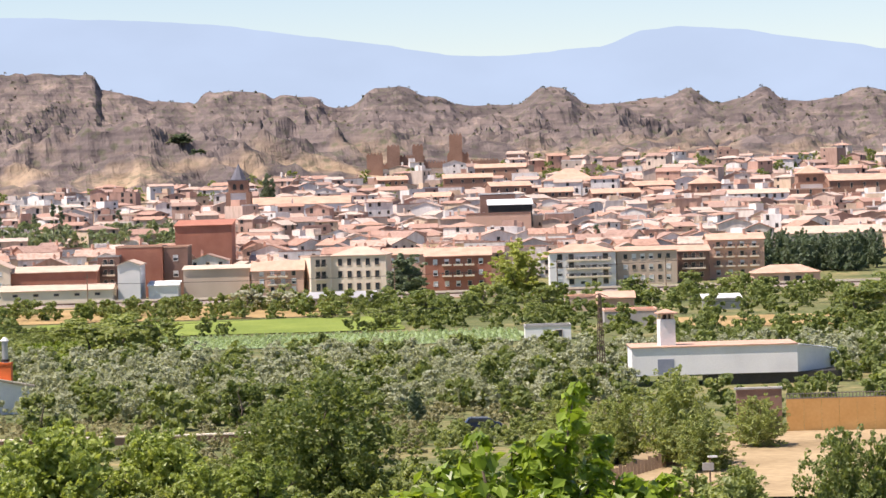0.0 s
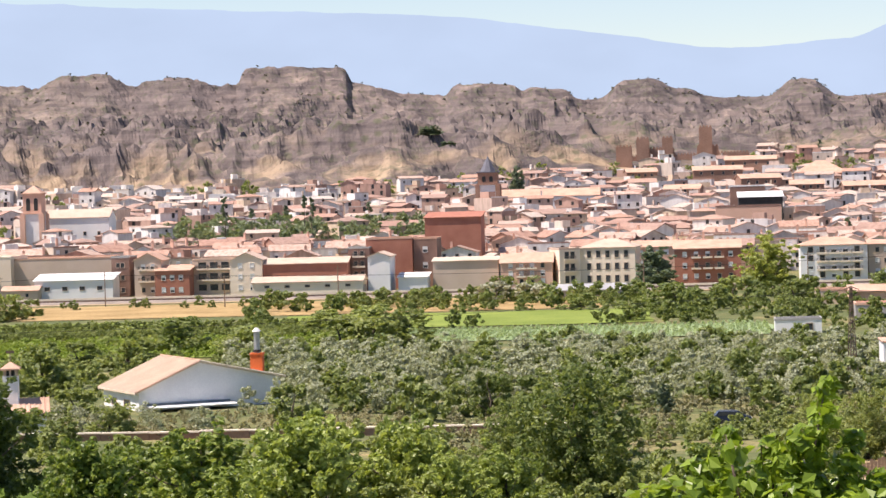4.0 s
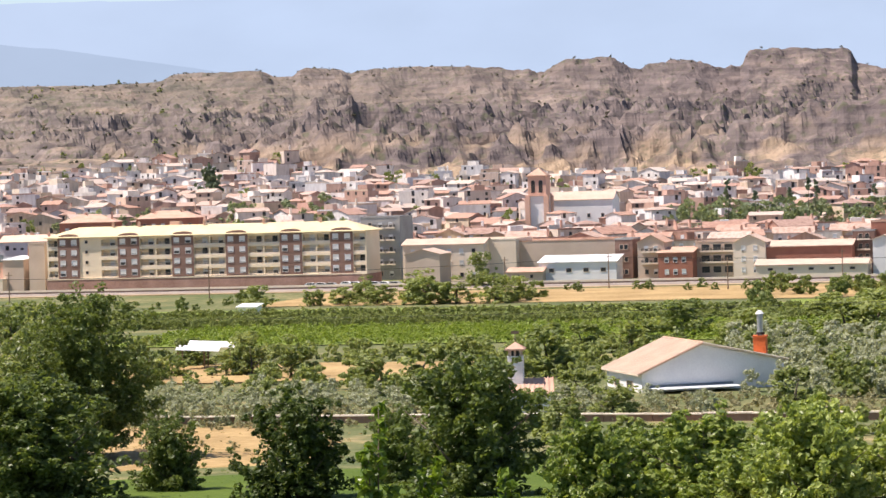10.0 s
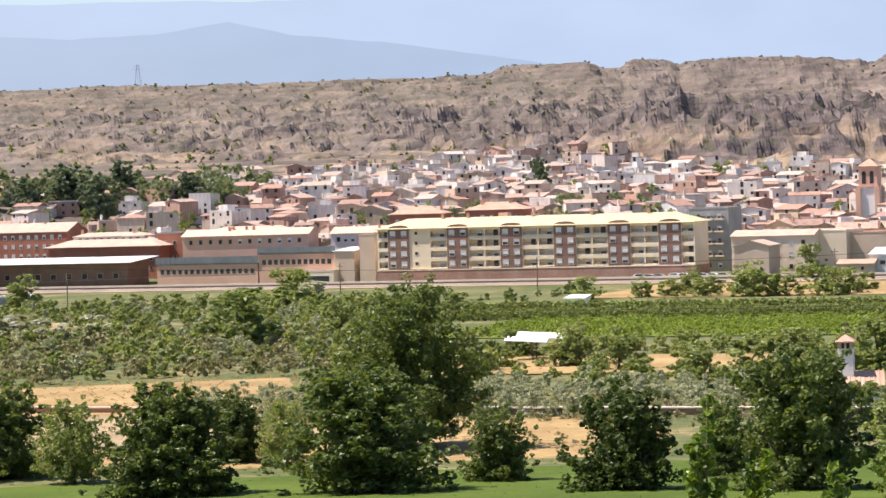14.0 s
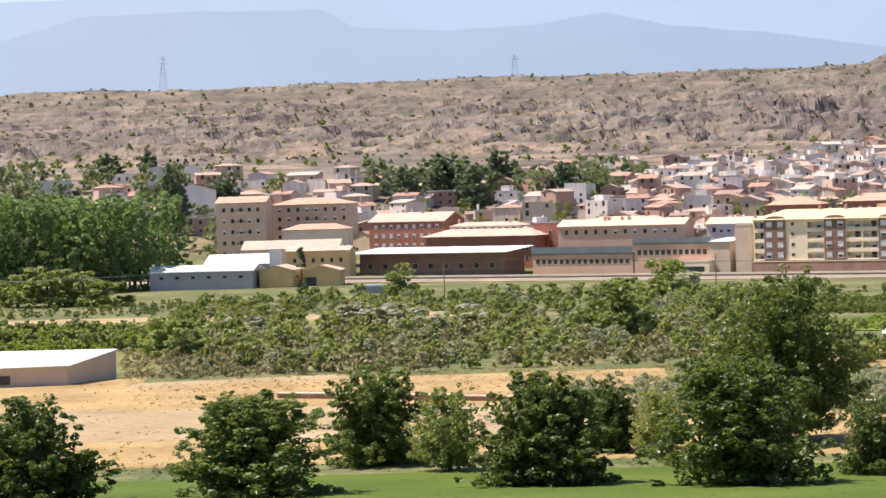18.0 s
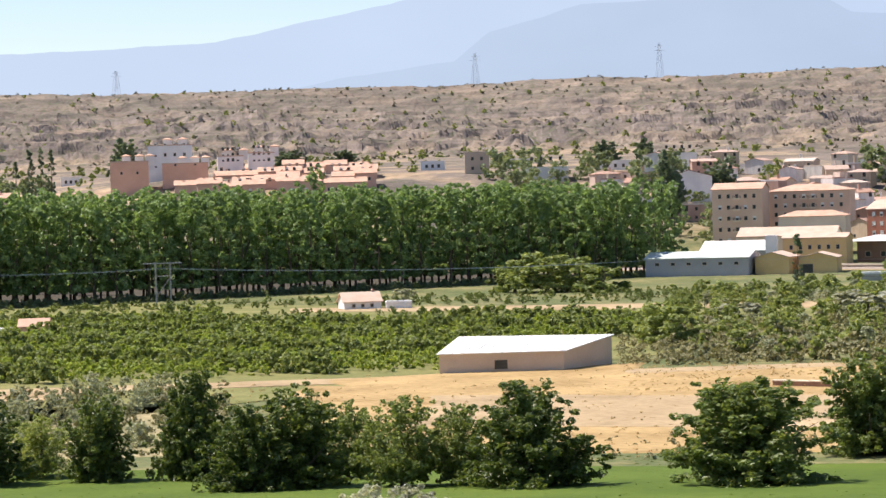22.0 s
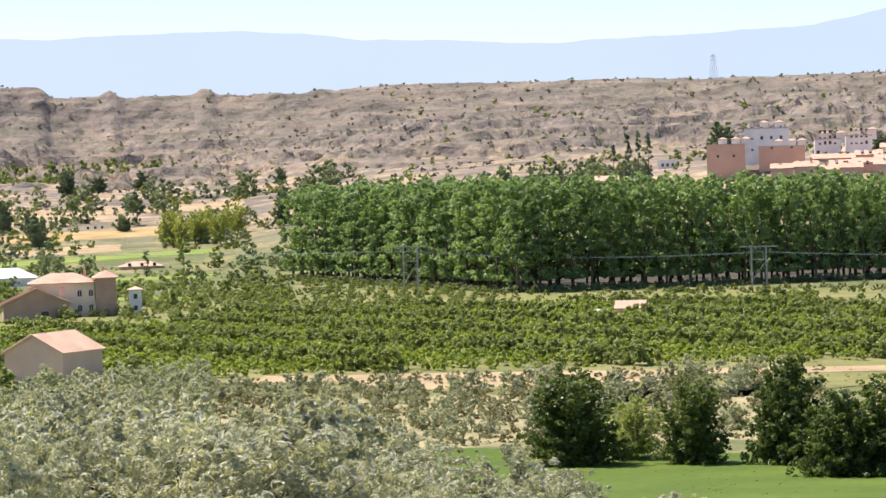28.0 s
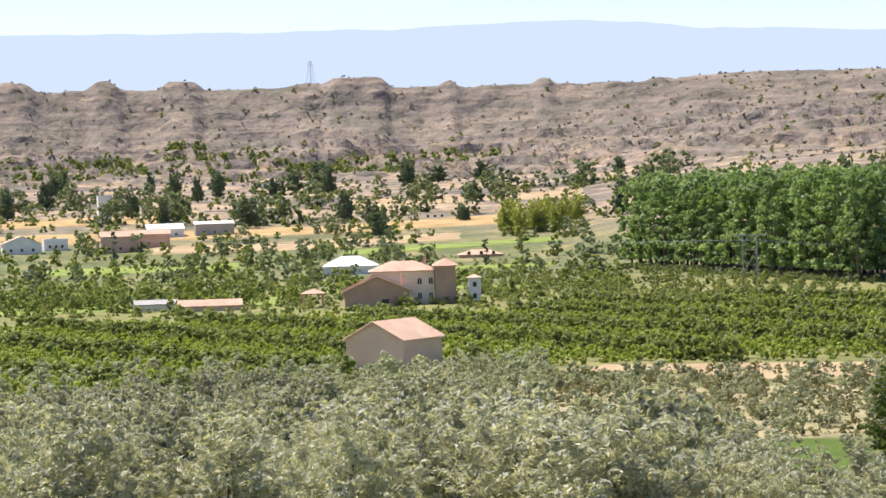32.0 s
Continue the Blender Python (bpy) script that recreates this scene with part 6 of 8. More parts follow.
def estate_car(x, y, z, turn):
    """A parked dark blue estate car with windows, wheels and lights."""
    paint = surface("car_paint", (0.025, 0.035, 0.07), (0.035, 0.05, 0.09), 0.25, 0.3, 3.0, 0.0)
    ob = thing("car", "parked dark blue estate car with a pale roof glint", "car", pose(x, y, z, 0, 0, turn))
    prof = [(-2.2, 0.3), (2.2, 0.3), (2.25, 0.75), (1.5, 0.95), (0.75, 1.45), (-1.7, 1.5), (-2.15, 0.95)]
    part("body", Solid().prism(prof, -0.85, 0.85).mesh("body", paint), ob)
    for yy in (-0.87, 0.86):
        part("window", Solid().prism([(-1.75, 1.0), (1.2, 0.98), (0.7, 1.38), (-1.55, 1.42)], yy, yy + 0.012).mesh("window", GLASS), ob)
        for xx in (-1.35, 1.35):
            part("wheel", Solid().tube([(xx, yy - 0.02, 0.32), (xx, yy + 0.03, 0.32)], [0.32, 0.32], 14).mesh("wheel", DARK), ob)
    for yy in (-0.7, 0.7):
        part("headlight", Solid().box(2.18, 2.28, yy - 0.15, yy + 0.15, 0.6, 0.72).mesh("headlight", SHEET), ob)
        part("roof_rail", Solid().tube([(-1.5, yy, 1.55), (0.6, yy, 1.52)], [0.03, 0.03], 5).mesh("roof_rail", METAL), ob)
    return ob


estate_car(4.2, 338.5, 0, 4)
rngc = random.Random(8)
for k in range(9):
    cx = -243 + k * 3.1
    cob = thing("car", "small parked car in pale paint by the flats", "car", pose(cx, 752 + rngc.uniform(-2, 3), 0.05, 0, 0, rngc.uniform(-20, 20)), group="cars by the flats")
    part("body", Solid().prism([(-2, 0.3), (2, 0.3), (2.1, 0.7), (1.2, 0.95), (0.6, 1.4), (-1.3, 1.42), (-2, 0.95)], -0.8, 0.8).mesh("body", (SHEET, WHITE, GREY)[k % 3]), cob)
    part("window", Solid().prism([(-1.4, 0.98), (1.0, 0.96), (0.55, 1.33), (-1.2, 1.34)], -0.815, 0.815).mesh("window", GLASS), cob)
    for xx in (-1.3, 1.3):
        for yy in (-0.8, 0.72):
            part("wheel", Solid().tube([(xx, yy - 0.02, 0.3), (xx, yy + 0.1, 0.3)], [0.3, 0.3], 10).mesh("wheel", DARK), cob)

# barn by the dry field
def barn():
    """A low barn whose roof rises towards the back; its end wall runs askew."""
    ob = thing("barn", "low tan barn with a bright white sheet roof", "barn", pose(-279.6, 336.9, 0, 0, 0, 38.5))
    plan = ((0, 0, 3.1), (19.4, 0, 3.1), (27.4, 14, 4.5), (3.4, 13, 4.9))
    wall = Solid().add([(x, y, z) for z_ in (-1, None) for x, y, h in plan for z in ((z_,) if z_ is not None else (h,))],
                       [(0, 1, 5, 4), (1, 2, 6, 5), (2, 3, 7, 6), (3, 0, 4, 7), (4, 5, 6, 7)])
    part("wall", wall.mesh("wall", TAN), ob)
    over = ((-0.4, -0.4, 3.06), (19.7, -0.4, 3.06), (27.9, 14.3, 4.54), (3.0, 13.3, 4.94))
    top = Solid().add([(x, y, h + q) for q in (0.01, 0.16) for x, y, h in over], [(3, 2, 1, 0), (4, 5, 6, 7), (0, 1, 5, 4), (1, 2, 6, 5), (2, 3, 7, 6), (3, 0, 4, 7)])
    roof = part("roof", top.mesh("roof", SHEET), ob, "bright white sheet-metal roof")
    for k in range(13):
        f = (k + 0.5) / 13
        a = Vector(over[0]).lerp(Vector(over[1]), f) + Vector((0, 0, 0.17))
        b = Vector(over[3]).lerp(Vector(over[2]), f) + Vector((0, 0, 0.17))
        part("seam", Solid().tube([a, b], [0.04, 0.04], 4).mesh("seam", SHEET), roof)
    part("window", window_mesh(2.0, 1.4, "dark"), ob, at=pose(9.6, 0, 0.6))
    return ob


barn()
KEEP_OUT.append((-276, 356, 15))
# hut in the orchard with two tanks
building("hut", "small pink farm hut with a tiled roof", -449, 406.5, 6.0, 6, 1.8, "gable_x", 1.4, PINK, TILE, face=42, category="hut")
building("hut", "low lean-to of the farm hut", -444.5, 410.5, 4.5, 5, 1.4, "flat", wall=TAN, cover=TAN, face=42, category="hut")
for tx, ty in ((-452.6, 400.4), (-451.0, 401.8)):
    tk = thing("water_tank", "round white plastic water tank", "tank", pose(tx, ty, 0), group="water tanks")
    part("barrel", Solid().tube([(0, 0, -0.1), (0, 0, 1.7), (0, 0, 1.85)], [0.85, 0.85, 0.5], 16).mesh("barrel", WHITE), tk)
    part("lid", Solid().tube([(0, 0, 1.853), (0, 0, 1.95)], [0.3, 0.3], 12).mesh("lid", GREY), tk)
building("farmhouse", "small white farmhouse with a tiled gable roof", -443, 506, 9, 8, 1.9, "gable_x", 2.0, WHITE, PALE_TILE, face=52, rows=1, cols=3, win=(0.7, 0.7), first=0.6, chimneys=1)
building("shed", "low white wing of the small farmhouse", -435, 510, 6, 5, 1.4, "flat", wall=WHITE, cover=WHITE, face=44, category="shed")
# pink hut above the olives
building("hut", "salmon-pink hut with a gabled tile roof", -395.3, 229, 11, 12, 4.5, "gable_y", 2.8, PEACH, APRICOT_TILE, face=27, ribs=True, category="hut")
# villa
def villa_place(u, v):
    """A place beside the villa: u metres along its front, v metres behind it."""
    a = radians(-59.13)
    x, y = spot(-59.13, 686)
    return x + u * math.cos(a) + v * math.sin(a), y - u * math.sin(a) + v * math.cos(a)


def villa():
    x, y = villa_place(-1.9, 0)
    main = building("villa", "two-storey cream villa with a hipped tile roof", x, y, 15.2, 9.5, 8.2, "hip", 2.5, CREAM, TILE, face=59.5, chimneys=1, over=0.8, category="villa")
    for ux in (4.0, 6.7):
        for uz in (1.4, 5.0):
            w = Solid().prism([(-0.5, 0), (0.5, 0), (0.5, 1.1)] + [(0.5 * math.cos(q), 1.1 + 0.5 * math.sin(q)) for q in np.linspace(0.3, math.pi - 0.3, 5)] + [(-0.5, 1.1)], -0.04, 0.05)
            pane = part("window", w.mesh("window", GLASS), main, "dark arched window", at=pose(ux, 0, uz))
            part("surround", Solid().box(-0.65, -0.5, -0.1, 0.05, -0.1, 1.3).box(0.5, 0.65, -0.1, 0.05, -0.1, 1.3).box(-0.7, 0.7, -0.16, 0.05, -0.25, -0.1).box(-0.05, 0.05, -0.08, 0.0, 0, 1.5).mesh("surround", WHITE), pane)
    x, y = villa_place(8.4, -1.2)
    building("villa", "taller brown wing of the villa", x, y, 5.0, 8, 9.2, "hip", 2.0, UMBER, TILE, face=59.5, chimneys=1, over=0.7, category="villa")
    x, y = villa_place(-8.2, -7.5)
    ann = building("villa_annex", "brown gabled annex of the villa", x, y, 15.5, 7.2, 3.9, "gable_y", 3.4, UMBER, TILE, face=64, chimneys=2, ribs=True, over=0.6, category="annex")
    part("bay_window", window_mesh(1.8, 1.2, "dark"), ann, at=pose(2.0, 0, 0.8))
    x, y = villa_place(15.5, 1)
    building("garden_house", "small white garden house beside the villa", x, y, 3.0, 3.0, 6.0, "hip", 1.0, WHITE, PALE_TILE, face=59.5, rows=2, cols=1, win=(0.8, 1.1), category="garden house")
    for k, ux in enumerate((-1.5, 1.5, 5.0, 8.5, 11.0, -13)):
        x, y = villa_place(ux, -3.2 if k else -9)
        tree("garden_tree", math.degrees(math.atan2(x, y)), math.hypot(x, y), 2.2 if k else 3.2, 2.0 if k else 4.0)


kiosk = thing("pavilion", "open garden pavilion with a tiled roof", "pavilion", pose(-602, 332, 0, 0, 0, 60))
part("roof", Solid().hip(-2.6, 2.6, -2.6, 2.6, 3.6, 4.7, 0.4).mesh("roof", TILE), kiosk)
for sx in (-2.3, 2.3):
    for sy in (-2.3, 2.3):
        part("post", Solid().box(sx - 0.25, sx + 0.25, sy - 0.25, sy + 0.25, -0.2, 3.41).mesh("post", PINK), kiosk)
building("shed", "low shed with a brown tiled roof behind the orchard", -612, 309, 15, 6, 1.4, "gable_x", 1.3, TAN, TILE, face=63, category="shed")
building("shed", "low grey-roofed shed behind the orchard", -628, 302, 11, 6, 1.7, "gable_x", 0.9, WHITE, GREY, face=64, category="shed")
building("shed", "low white farm store with a dark doorway", -529, 347, 8.5, 5, 1.4, "flat", wall=WHITE, cover=WHITE, face=57, doors=((0.5, 2.4, 1.2),), category="shed")
building("greenhouse", "white rounded marquee roof among trees", -808, 460, 18, 12, 2.6, "hip", 3.4, WHITE, SHEET, face=60, category="marquee")
for lab, x, y, w, top, rf, rdg, wl, cv in (
        ("tall white concrete silo block", -1226, 565, 6.0, 27.4, "flat", 0, WHITE, WHITE), ("grey farm shed with a pale roof", -1114, 566, 17, 14.0, "shed", 1.0, GREY, SHEET),
        ("white farm store with a sheet roof", -1124, 547, 16, 12.4, "shed", 2.0, WHITE, SHEET), ("white farmhouse with a pale gable", -1085, 462, 16, 9.2, "gable_y", 3.0, WHITE, PALE_TILE),
        ("white cottage in the far fields", -1098, 483, 10, 10.0, "flat", 0, WHITE, WHITE), ("orange farm building with a flat roof", -1127, 706, 19, 10.6, "flat", 0, OCHRE, ORANGE),
        ("long low white farm building", -1107, 642, 21, 7.0, "flat", 0, WHITE, SHEET), ("low house with a brown tiled roof", -879, 556, 16, 2.2, "hip", 2.0, PINK, TILE),
        ("long white shed with a pale roof", -1075, 732, 27, 3.6, "gable_x", 2.0, WHITE, SHEET), ("white house on the far slope", -1500, 801, 13, 32.5, "hip", 1.8, WHITE, TILE),
        ("low white house in the fields", -1101, 672, 12, 8.6, "shed", 1.0, WHITE, SHEET), ("pale low farm shed", -1207, 710, 20, 9.5, "flat", 0, GREY, GREY),
        ("reddish farm wall building", -1060, 495, 16, 11.0, "gable_x", 2.0, PINK, TILE), ("pink farmhouse with tiled roof", -1075, 515, 18, 11.2, "gable_x", 1.6, PINK, TILE),
        ("long reddish retaining wall of a quarry yard", -1660, 1115, 42, 45.0, "flat", 0, PINK, STONE), ("low white hall in the trees", -1255, 640, 14, 18.0, "flat", 0, WHITE, SHEET),
        ("white hut among far trees", -1000, 660, 12, 5.0, "gable_x", 1.5, WHITE, SHEET), ("pale house in the far groves", -1330, 690, 14, 16.0, "hip", 2.0, WHITE, TILE)):
    building("farm_building", lab, x, y, w, 10, top, rf, rdg, wl, cv, face=-math.degrees(math.atan2(x, y)) + 4, rows=1, cols=3, win=(1.0, 1.0), category="farm building")
# sheds between olives and railway
building("shed", "low grey flat-roofed shed with a pink roof edge", 37, 562, 10.5, 8, 3.0, "flat", wall=GREY, cover=PINK, category="shed")
building("shed", "small white shed among vegetables", 19, 522, 8.5, 6, 2.4, "flat", wall=WHITE, cover=GREY, doors=((2.0, 1.2, 1.8),), category="shed")
building("hut", "small pink hut with a tiled roof", 38, 625, 8, 7, 3.0, "gable_x", 1.2, PINK, TILE, category="hut")
building("hut", "small tan hut beside the railway", 30.5, 632, 7, 7, 3.0, "flat", wall=TAN, cover=TILE, category="hut")
building("greenhouse", "low greenhouse with a grey plastic roof", -29, 694, 24, 14, 1.9, "gable_x", 1.2, GREY, surface("grey_plastic", (0.34, 0.33, 0.32), (0.46, 0.45, 0.44), 0.4, 0.2, 2.0, 0.1), category="greenhouse")
building("shed", "open shelter with a white sheet roof", 61, 620, 8, 5, 2.5, "shed", 0.6, GREY, SHEET, category="shed")
building("shed", "tiny white field shed", -208.5, 597, 4.4, 4, 2.1, "shed", 0.5, WHITE, SHEET, category="shed")
building("shed", "low white and grey store by the track", -388, 655, 13, 6, 1.8, "flat", wall=GREY, cover=SHEET, face=30, category="shed")
carport = thing("carport", "open shelter with two tilted white roof sheets", "shelter", pose(-157, 428, 0, 0, 0, 14))
for sx in (-4.2, 0, 4.2):
    for sy in (0, 6):
        part("post", Solid().box(sx - 0.1, sx + 0.1, sy - 0.1, sy + 0.1, -0.3, 3.0 + 0.12 * sy).mesh("post", WOOD), carport)
for x0, x1, y0, y1, z in ((-4.6, 2.4, -0.5, 3.0, 3.1), (-3.0, 4.6, 2.6, 6.8, 3.6)):
    part("roof_sheet", Solid().add([(x, y, z + (y - y0) * 0.16 + q - x * 0.06) for q in (0, 0.06) for y in (y0, y1) for x in (x0, x1)], [(0, 2, 3, 1), (4, 5, 7, 6), (0, 1, 5, 4), (2, 6, 7, 3), (0, 4, 6, 2), (1, 3, 7, 5)]).mesh("roof_sheet", SHEET), carport)


# ---- poles, wires and pylons ----
def wire(s, a, b, sag, r=0.035, n=10):
    a, b = Vector(a), Vector(b)
    s.tube([a.lerp(b, i / n) - Vector((0, 0, sag * 4 * (i / n) * (1 - i / n))) for i in range(n + 1)], [r] * (n + 1), 4)


def twin_pole(x, y, h, turn):
    ob = thing("power_pole", "double-legged power pole with crossbar and bracing", "power pole", pose(x, y, land_height(x, y), 0, 0, turn), group="double power poles")
    for sx in (-1.9, 1.9):
        part("leg", Solid().box(sx - 0.22, sx + 0.22, -0.2, 0.2, -0.5, h).mesh("leg", GREY), ob)
    part("crossbar", Solid().box(-5.0, 5.0, -0.15, 0.15, h - 0.5, h - 0.2).mesh("crossbar", GREY), ob)
    part("crossbar", Solid().box(-1.68, 1.68, -0.12, 0.12, h * 0.66, h * 0.66 + 0.25).mesh("crossbar", GREY), ob)
    part("brace", Solid().tube([(1.7, 0, h * 0.62), (-1.7, 0, h * 0.2)], [0.13, 0.13], 5).mesh("brace", GREY), ob)
    for sx in (-4.6, 0, 4.6):
        part("insulator", Solid().tube([(sx, 0, h - 1.7), (sx, 0, h - 0.5)], [0.12, 0.12], 6).mesh("insulator", DARK), ob)
    return ob


twin_pole(-609, 471.3, 13.0, 52)
twin_pole(-524, 520, 11.2, 45)
pline = thing("power_line", "thin power wires in front of the grove", "wires")
for off in (-4.6, 0, 4.6):
    pts = [(-1000, 450, 12), (-609 + off * 0.6, 471.3 - off * 0.75, 11.4), (-524 + off * 0.7, 520 + off * -0.7, 9.5), (-400, 585, 9.0), (-300, 640, 9)]
    for a, b in zip(pts, pts[1:]):
        ws = Solid()
        wire(ws, a, b, 1.6, 0.03)
        part("wire", ws.mesh("wire", METAL), pline)


def lattice_mast(x, y, h, wbase, name, label, mat, arms=(), r=0.05):
    ob = thing(name, label, "pylon", pose(x, y, land_height(x, y), 0, 0, 20), group="pylons")
    s = Solid()
    n = 7
    for sx in (-1, 1):
        for sy in (-1, 1):
            s.tube([(sx * wbase / 2, sy * wbase / 2, -0.5), (sx * wbase * 0.12, sy * wbase * 0.12, h)], [r * 1.5, r], 4)
    for k in range(n):
        z0, z1 = h * k / n, h * (k + 1) / n
        w0, w1 = wbase / 2 * (1 - 0.76 * k / n), wbase / 2 * (1 - 0.76 * (k + 1) / n)
        for sy in (-1, 1):
            s.tube([(-w0, sy * w0, z0), (w1, sy * w1, z1)], [r * 0.7] * 2, 4)
            s.tube([(w0, sy * w0, z0), (-w1, sy * w1, z1)], [r * 0.7] * 2, 4)
    part("lattice", s.mesh("lattice", mat), ob)
    for za, wa in arms:
        part("crossarm", Solid().tube([(-wa, 0, h * za), (0, 0, h * za + 0.5), (wa, 0, h * za)], [r, r * 1.6, r], 4).mesh("crossarm", mat), ob)
    return ob


lattice_mast(22.4, 407.7, 13.0, 1.1, "lattice_pole", "slim dark lattice power pole among olive trees", RUST, ((0.97, 1.3),), 0.06)
for az, top in ((-35.05, 232), (-38.78, 224), (-46.03, 211), (-61.03, 219), (-27.94, 217)):
    x, y = spot(az, 2330)
    lattice_mast(x, y, EYE_HEIGHT + 2330 * top / 5000 - land_height(x, y), 6.0, "pylon", "grey lattice pylon on the skyline", METAL, ((0.78, 5), (0.9, 4)), 0.085)
for az, r, h in ((4.5, 725, 9), (-7.2, 722, 9), (-9.5, 700, 8), (-11.9, 726, 9), (-1.0, 722, 9), (-20.0, 722, 9), (-24.0, 725, 9), (-29.5, 720, 9), (2.3, 700, 10), (-14.0, 724, 9)):
    x, y = spot(az, r)
    pl = thing("wooden_pole", "weathered wooden pole by the tracks", "pole", pose(x, y, land_height(x, y)), group="trackside poles")
    part("shaft", Solid().tube([(0, 0, -0.5), (0, 0, h)], [0.17, 0.12], 7).mesh("shaft", WOOD), pl)
    part("crossbar", Solid().box(-0.9, 0.9, -0.06, 0.06, h - 0.9, h - 0.75).mesh("crossbar", WOOD), pl)
tline = thing("telephone_line", "thin dark wires across the valley", "wires")
spans = [((-430, 722 + dx, 8.1), (-150, 712 + dx, 8.1), 3.0) for dx in (-0.8, 0.8)] + [((-150, 712 + dx, 8.1), (60, 720 + dx, 8.1), 2.0) for dx in (-0.8, 0.8)]
spans += [((22, 408, 12.6), (160, 520, 8), 2.5), ((22, 408, 12.6), (-330, 520, 8), 4.0)]
for a, b, sag in spans:
    ws = Solid()
    wire(ws, a, b, sag, 0.035, 20)
    part("wire", ws.mesh("wire", DARK), tline)
sg = thing("lamp_post", "short garden lamp post beside the yard", "lamp post", pose(24.6, 266, land_height(24.6, 266)))
part("post", Solid().tube([(0, 0, -0.3), (0, 0, 3.2)], [0.1, 0.08], 6).mesh("post", WOOD), sg)
part("lamp_head", Solid().box(-0.7, 0.35, -0.2, 0.2, 2.0, 2.7).mesh("lamp_head", GREY), sg)
part("hood", Solid().box(-0.2, 0.7, -0.25, 0.25, 3.2, 3.35).mesh("hood", SHEET), sg)
fence = thing("paddock_fence", "grey fence of upright planks beside the yard", "fence")
for k in range(26):
    x = 13 + k * 0.42
    y = 268 + k * 0.9
    part("plank", Solid().box(x - 0.17, x + 0.17, y - 0.04, y + 0.04, land_height(x, y) - 0.3, land_height(x, y) + 1.6 + 0.15 * math.sin(k * 2.3)).mesh("plank", WOOD), fence)

# ---- trees, one by one where they stand out ----
rp = random.Random(77)


def tree(kind, az, r, h, w):
    """A tree of a given height and crown width."""
    proto = {"walnut_tree": (11, 10.5), "big_walnut_tree": (17, 18), "garden_tree": (6, 6), "olive_tree": (5.5, 6.2), "near_olive_tree": (5.5, 6.2), "pale_tree": (16, 12), "conifer": (12, 9), "cypress_tree": (13, 2.8),
             "poplar_tree": (27, 7), "fig_tree": (6.5, 9), "bright_tree": (10, 10), "grey_tree": (6, 6)}[kind]
    return plant(kind, az, r, h / proto[0], (w / proto[1]) / (h / proto[0]), rng=rp)


tree_kind("fig_tree", 3, "broad fig tree with large fresh green leaves", "fig tree", 6.5, 9, 0.3, dome_crown, 90, 20, 0.33, FRESH_FIG, 0.2, shoots=5)
tree_kind("bright_tree", 2, "airy light green tree with long shoots", "tree", 10, 10, 0.5, round_crown, 110, 18, 0.26, MIXED_LEAF, 0.24, 0.3, shoots=6)
tree_kind("grey_tree", 2, "silvery grey-green willow-like tree", "tree", 6, 6, 0.4, round_crown, 46, 24, 0.5, OLIVE_LEAF, 0.16)

villa()

# meadow walnuts
tree("big_walnut_tree", -22.77, 312, 17.3, 20.0)
for az, r, h, w in ((-23.67, 255, 12.1, 16.5), (-27.67, 262, 10.7, 14.0), (-26.24, 305, 7.5, 8.5), (-18.30, 244, 9.3, 10.8), (-14.80, 238, 12.6, 13.8), (-16.3, 268, 7.5, 8.0),
                    (-33.48, 258, 10.0, 16.0), (-37.88, 262, 10.1, 13.2), (-31.00, 300, 10.6, 13.0), (-27.4, 262, 10.2, 12.0), (-42.70, 272, 9.7, 12.6), (-44.70, 290, 11.3, 9.5),
                    (-46.65, 292, 9.1, 9.0), (-49.03, 292, 10.1, 12.6), (-20.9, 268, 7.5, 8.0), (-43.6, 268, 8.4, 9.5)):
    tree("walnut_tree", az, r, h, w)
for az, r, h, w in ((-40.5, 268, 8.5, 9.6), (-41.6, 285, 7.5, 8), (-39.3, 270, 7.6, 8), (-47.8, 300, 6.5, 7.5), (-25.2, 300, 7, 7), (-29.5, 290, 8.5, 9)):
    tree("bright_tree", az, r, h, w)
# fresh bushes below the terrace
for az, r, h, w in ((-10.1, 214, 6.5, 12.0), (-7.84, 224, 7.0, 11.0), (-5.9, 225, 6.4, 8.4), (-12.3, 210, 5.8, 8.6), (-7.9, 196, 6.6, 9.6), (-6.0, 228, 7.4, 6.0), (-9.0, 205, 4.6, 8.5),
                    (-3.9, 215, 5.2, 7.5), (-5.0, 205, 4.8, 7), (-11.3, 232, 5.6, 7.5), (0.2, 228, 5.6, 7.4)):
    tree("fig_tree", az, r, h, w)
tree("bright_tree", -2.39, 240, 11.6, 13.0)
tree("bright_tree", -3.6, 246, 9.0, 8.5)
for az, r, h, w in ((4.6, 290, 9.7, 9.0), (5.1, 284, 5.8, 7.4), (6.3, 308, 5.6, 7.0), (3.4, 292, 7.0, 7.5), (2.7, 262, 7.2, 7), (7.9, 150, 7.3, 5.6), (8.8, 152, 7.0, 5.0), (5.9, 226, 4.2, 5), (2.5, 318, 5.5, 7)):
    tree("bright_tree", az, r, h, w)
tree("garden_tree", 1.03, 372, 6.2, 6.4)
tree("garden_tree", -4.19, 352, 6.6, 6.6)
tree("conifer", -0.66, 352, 3.8, 2.8)
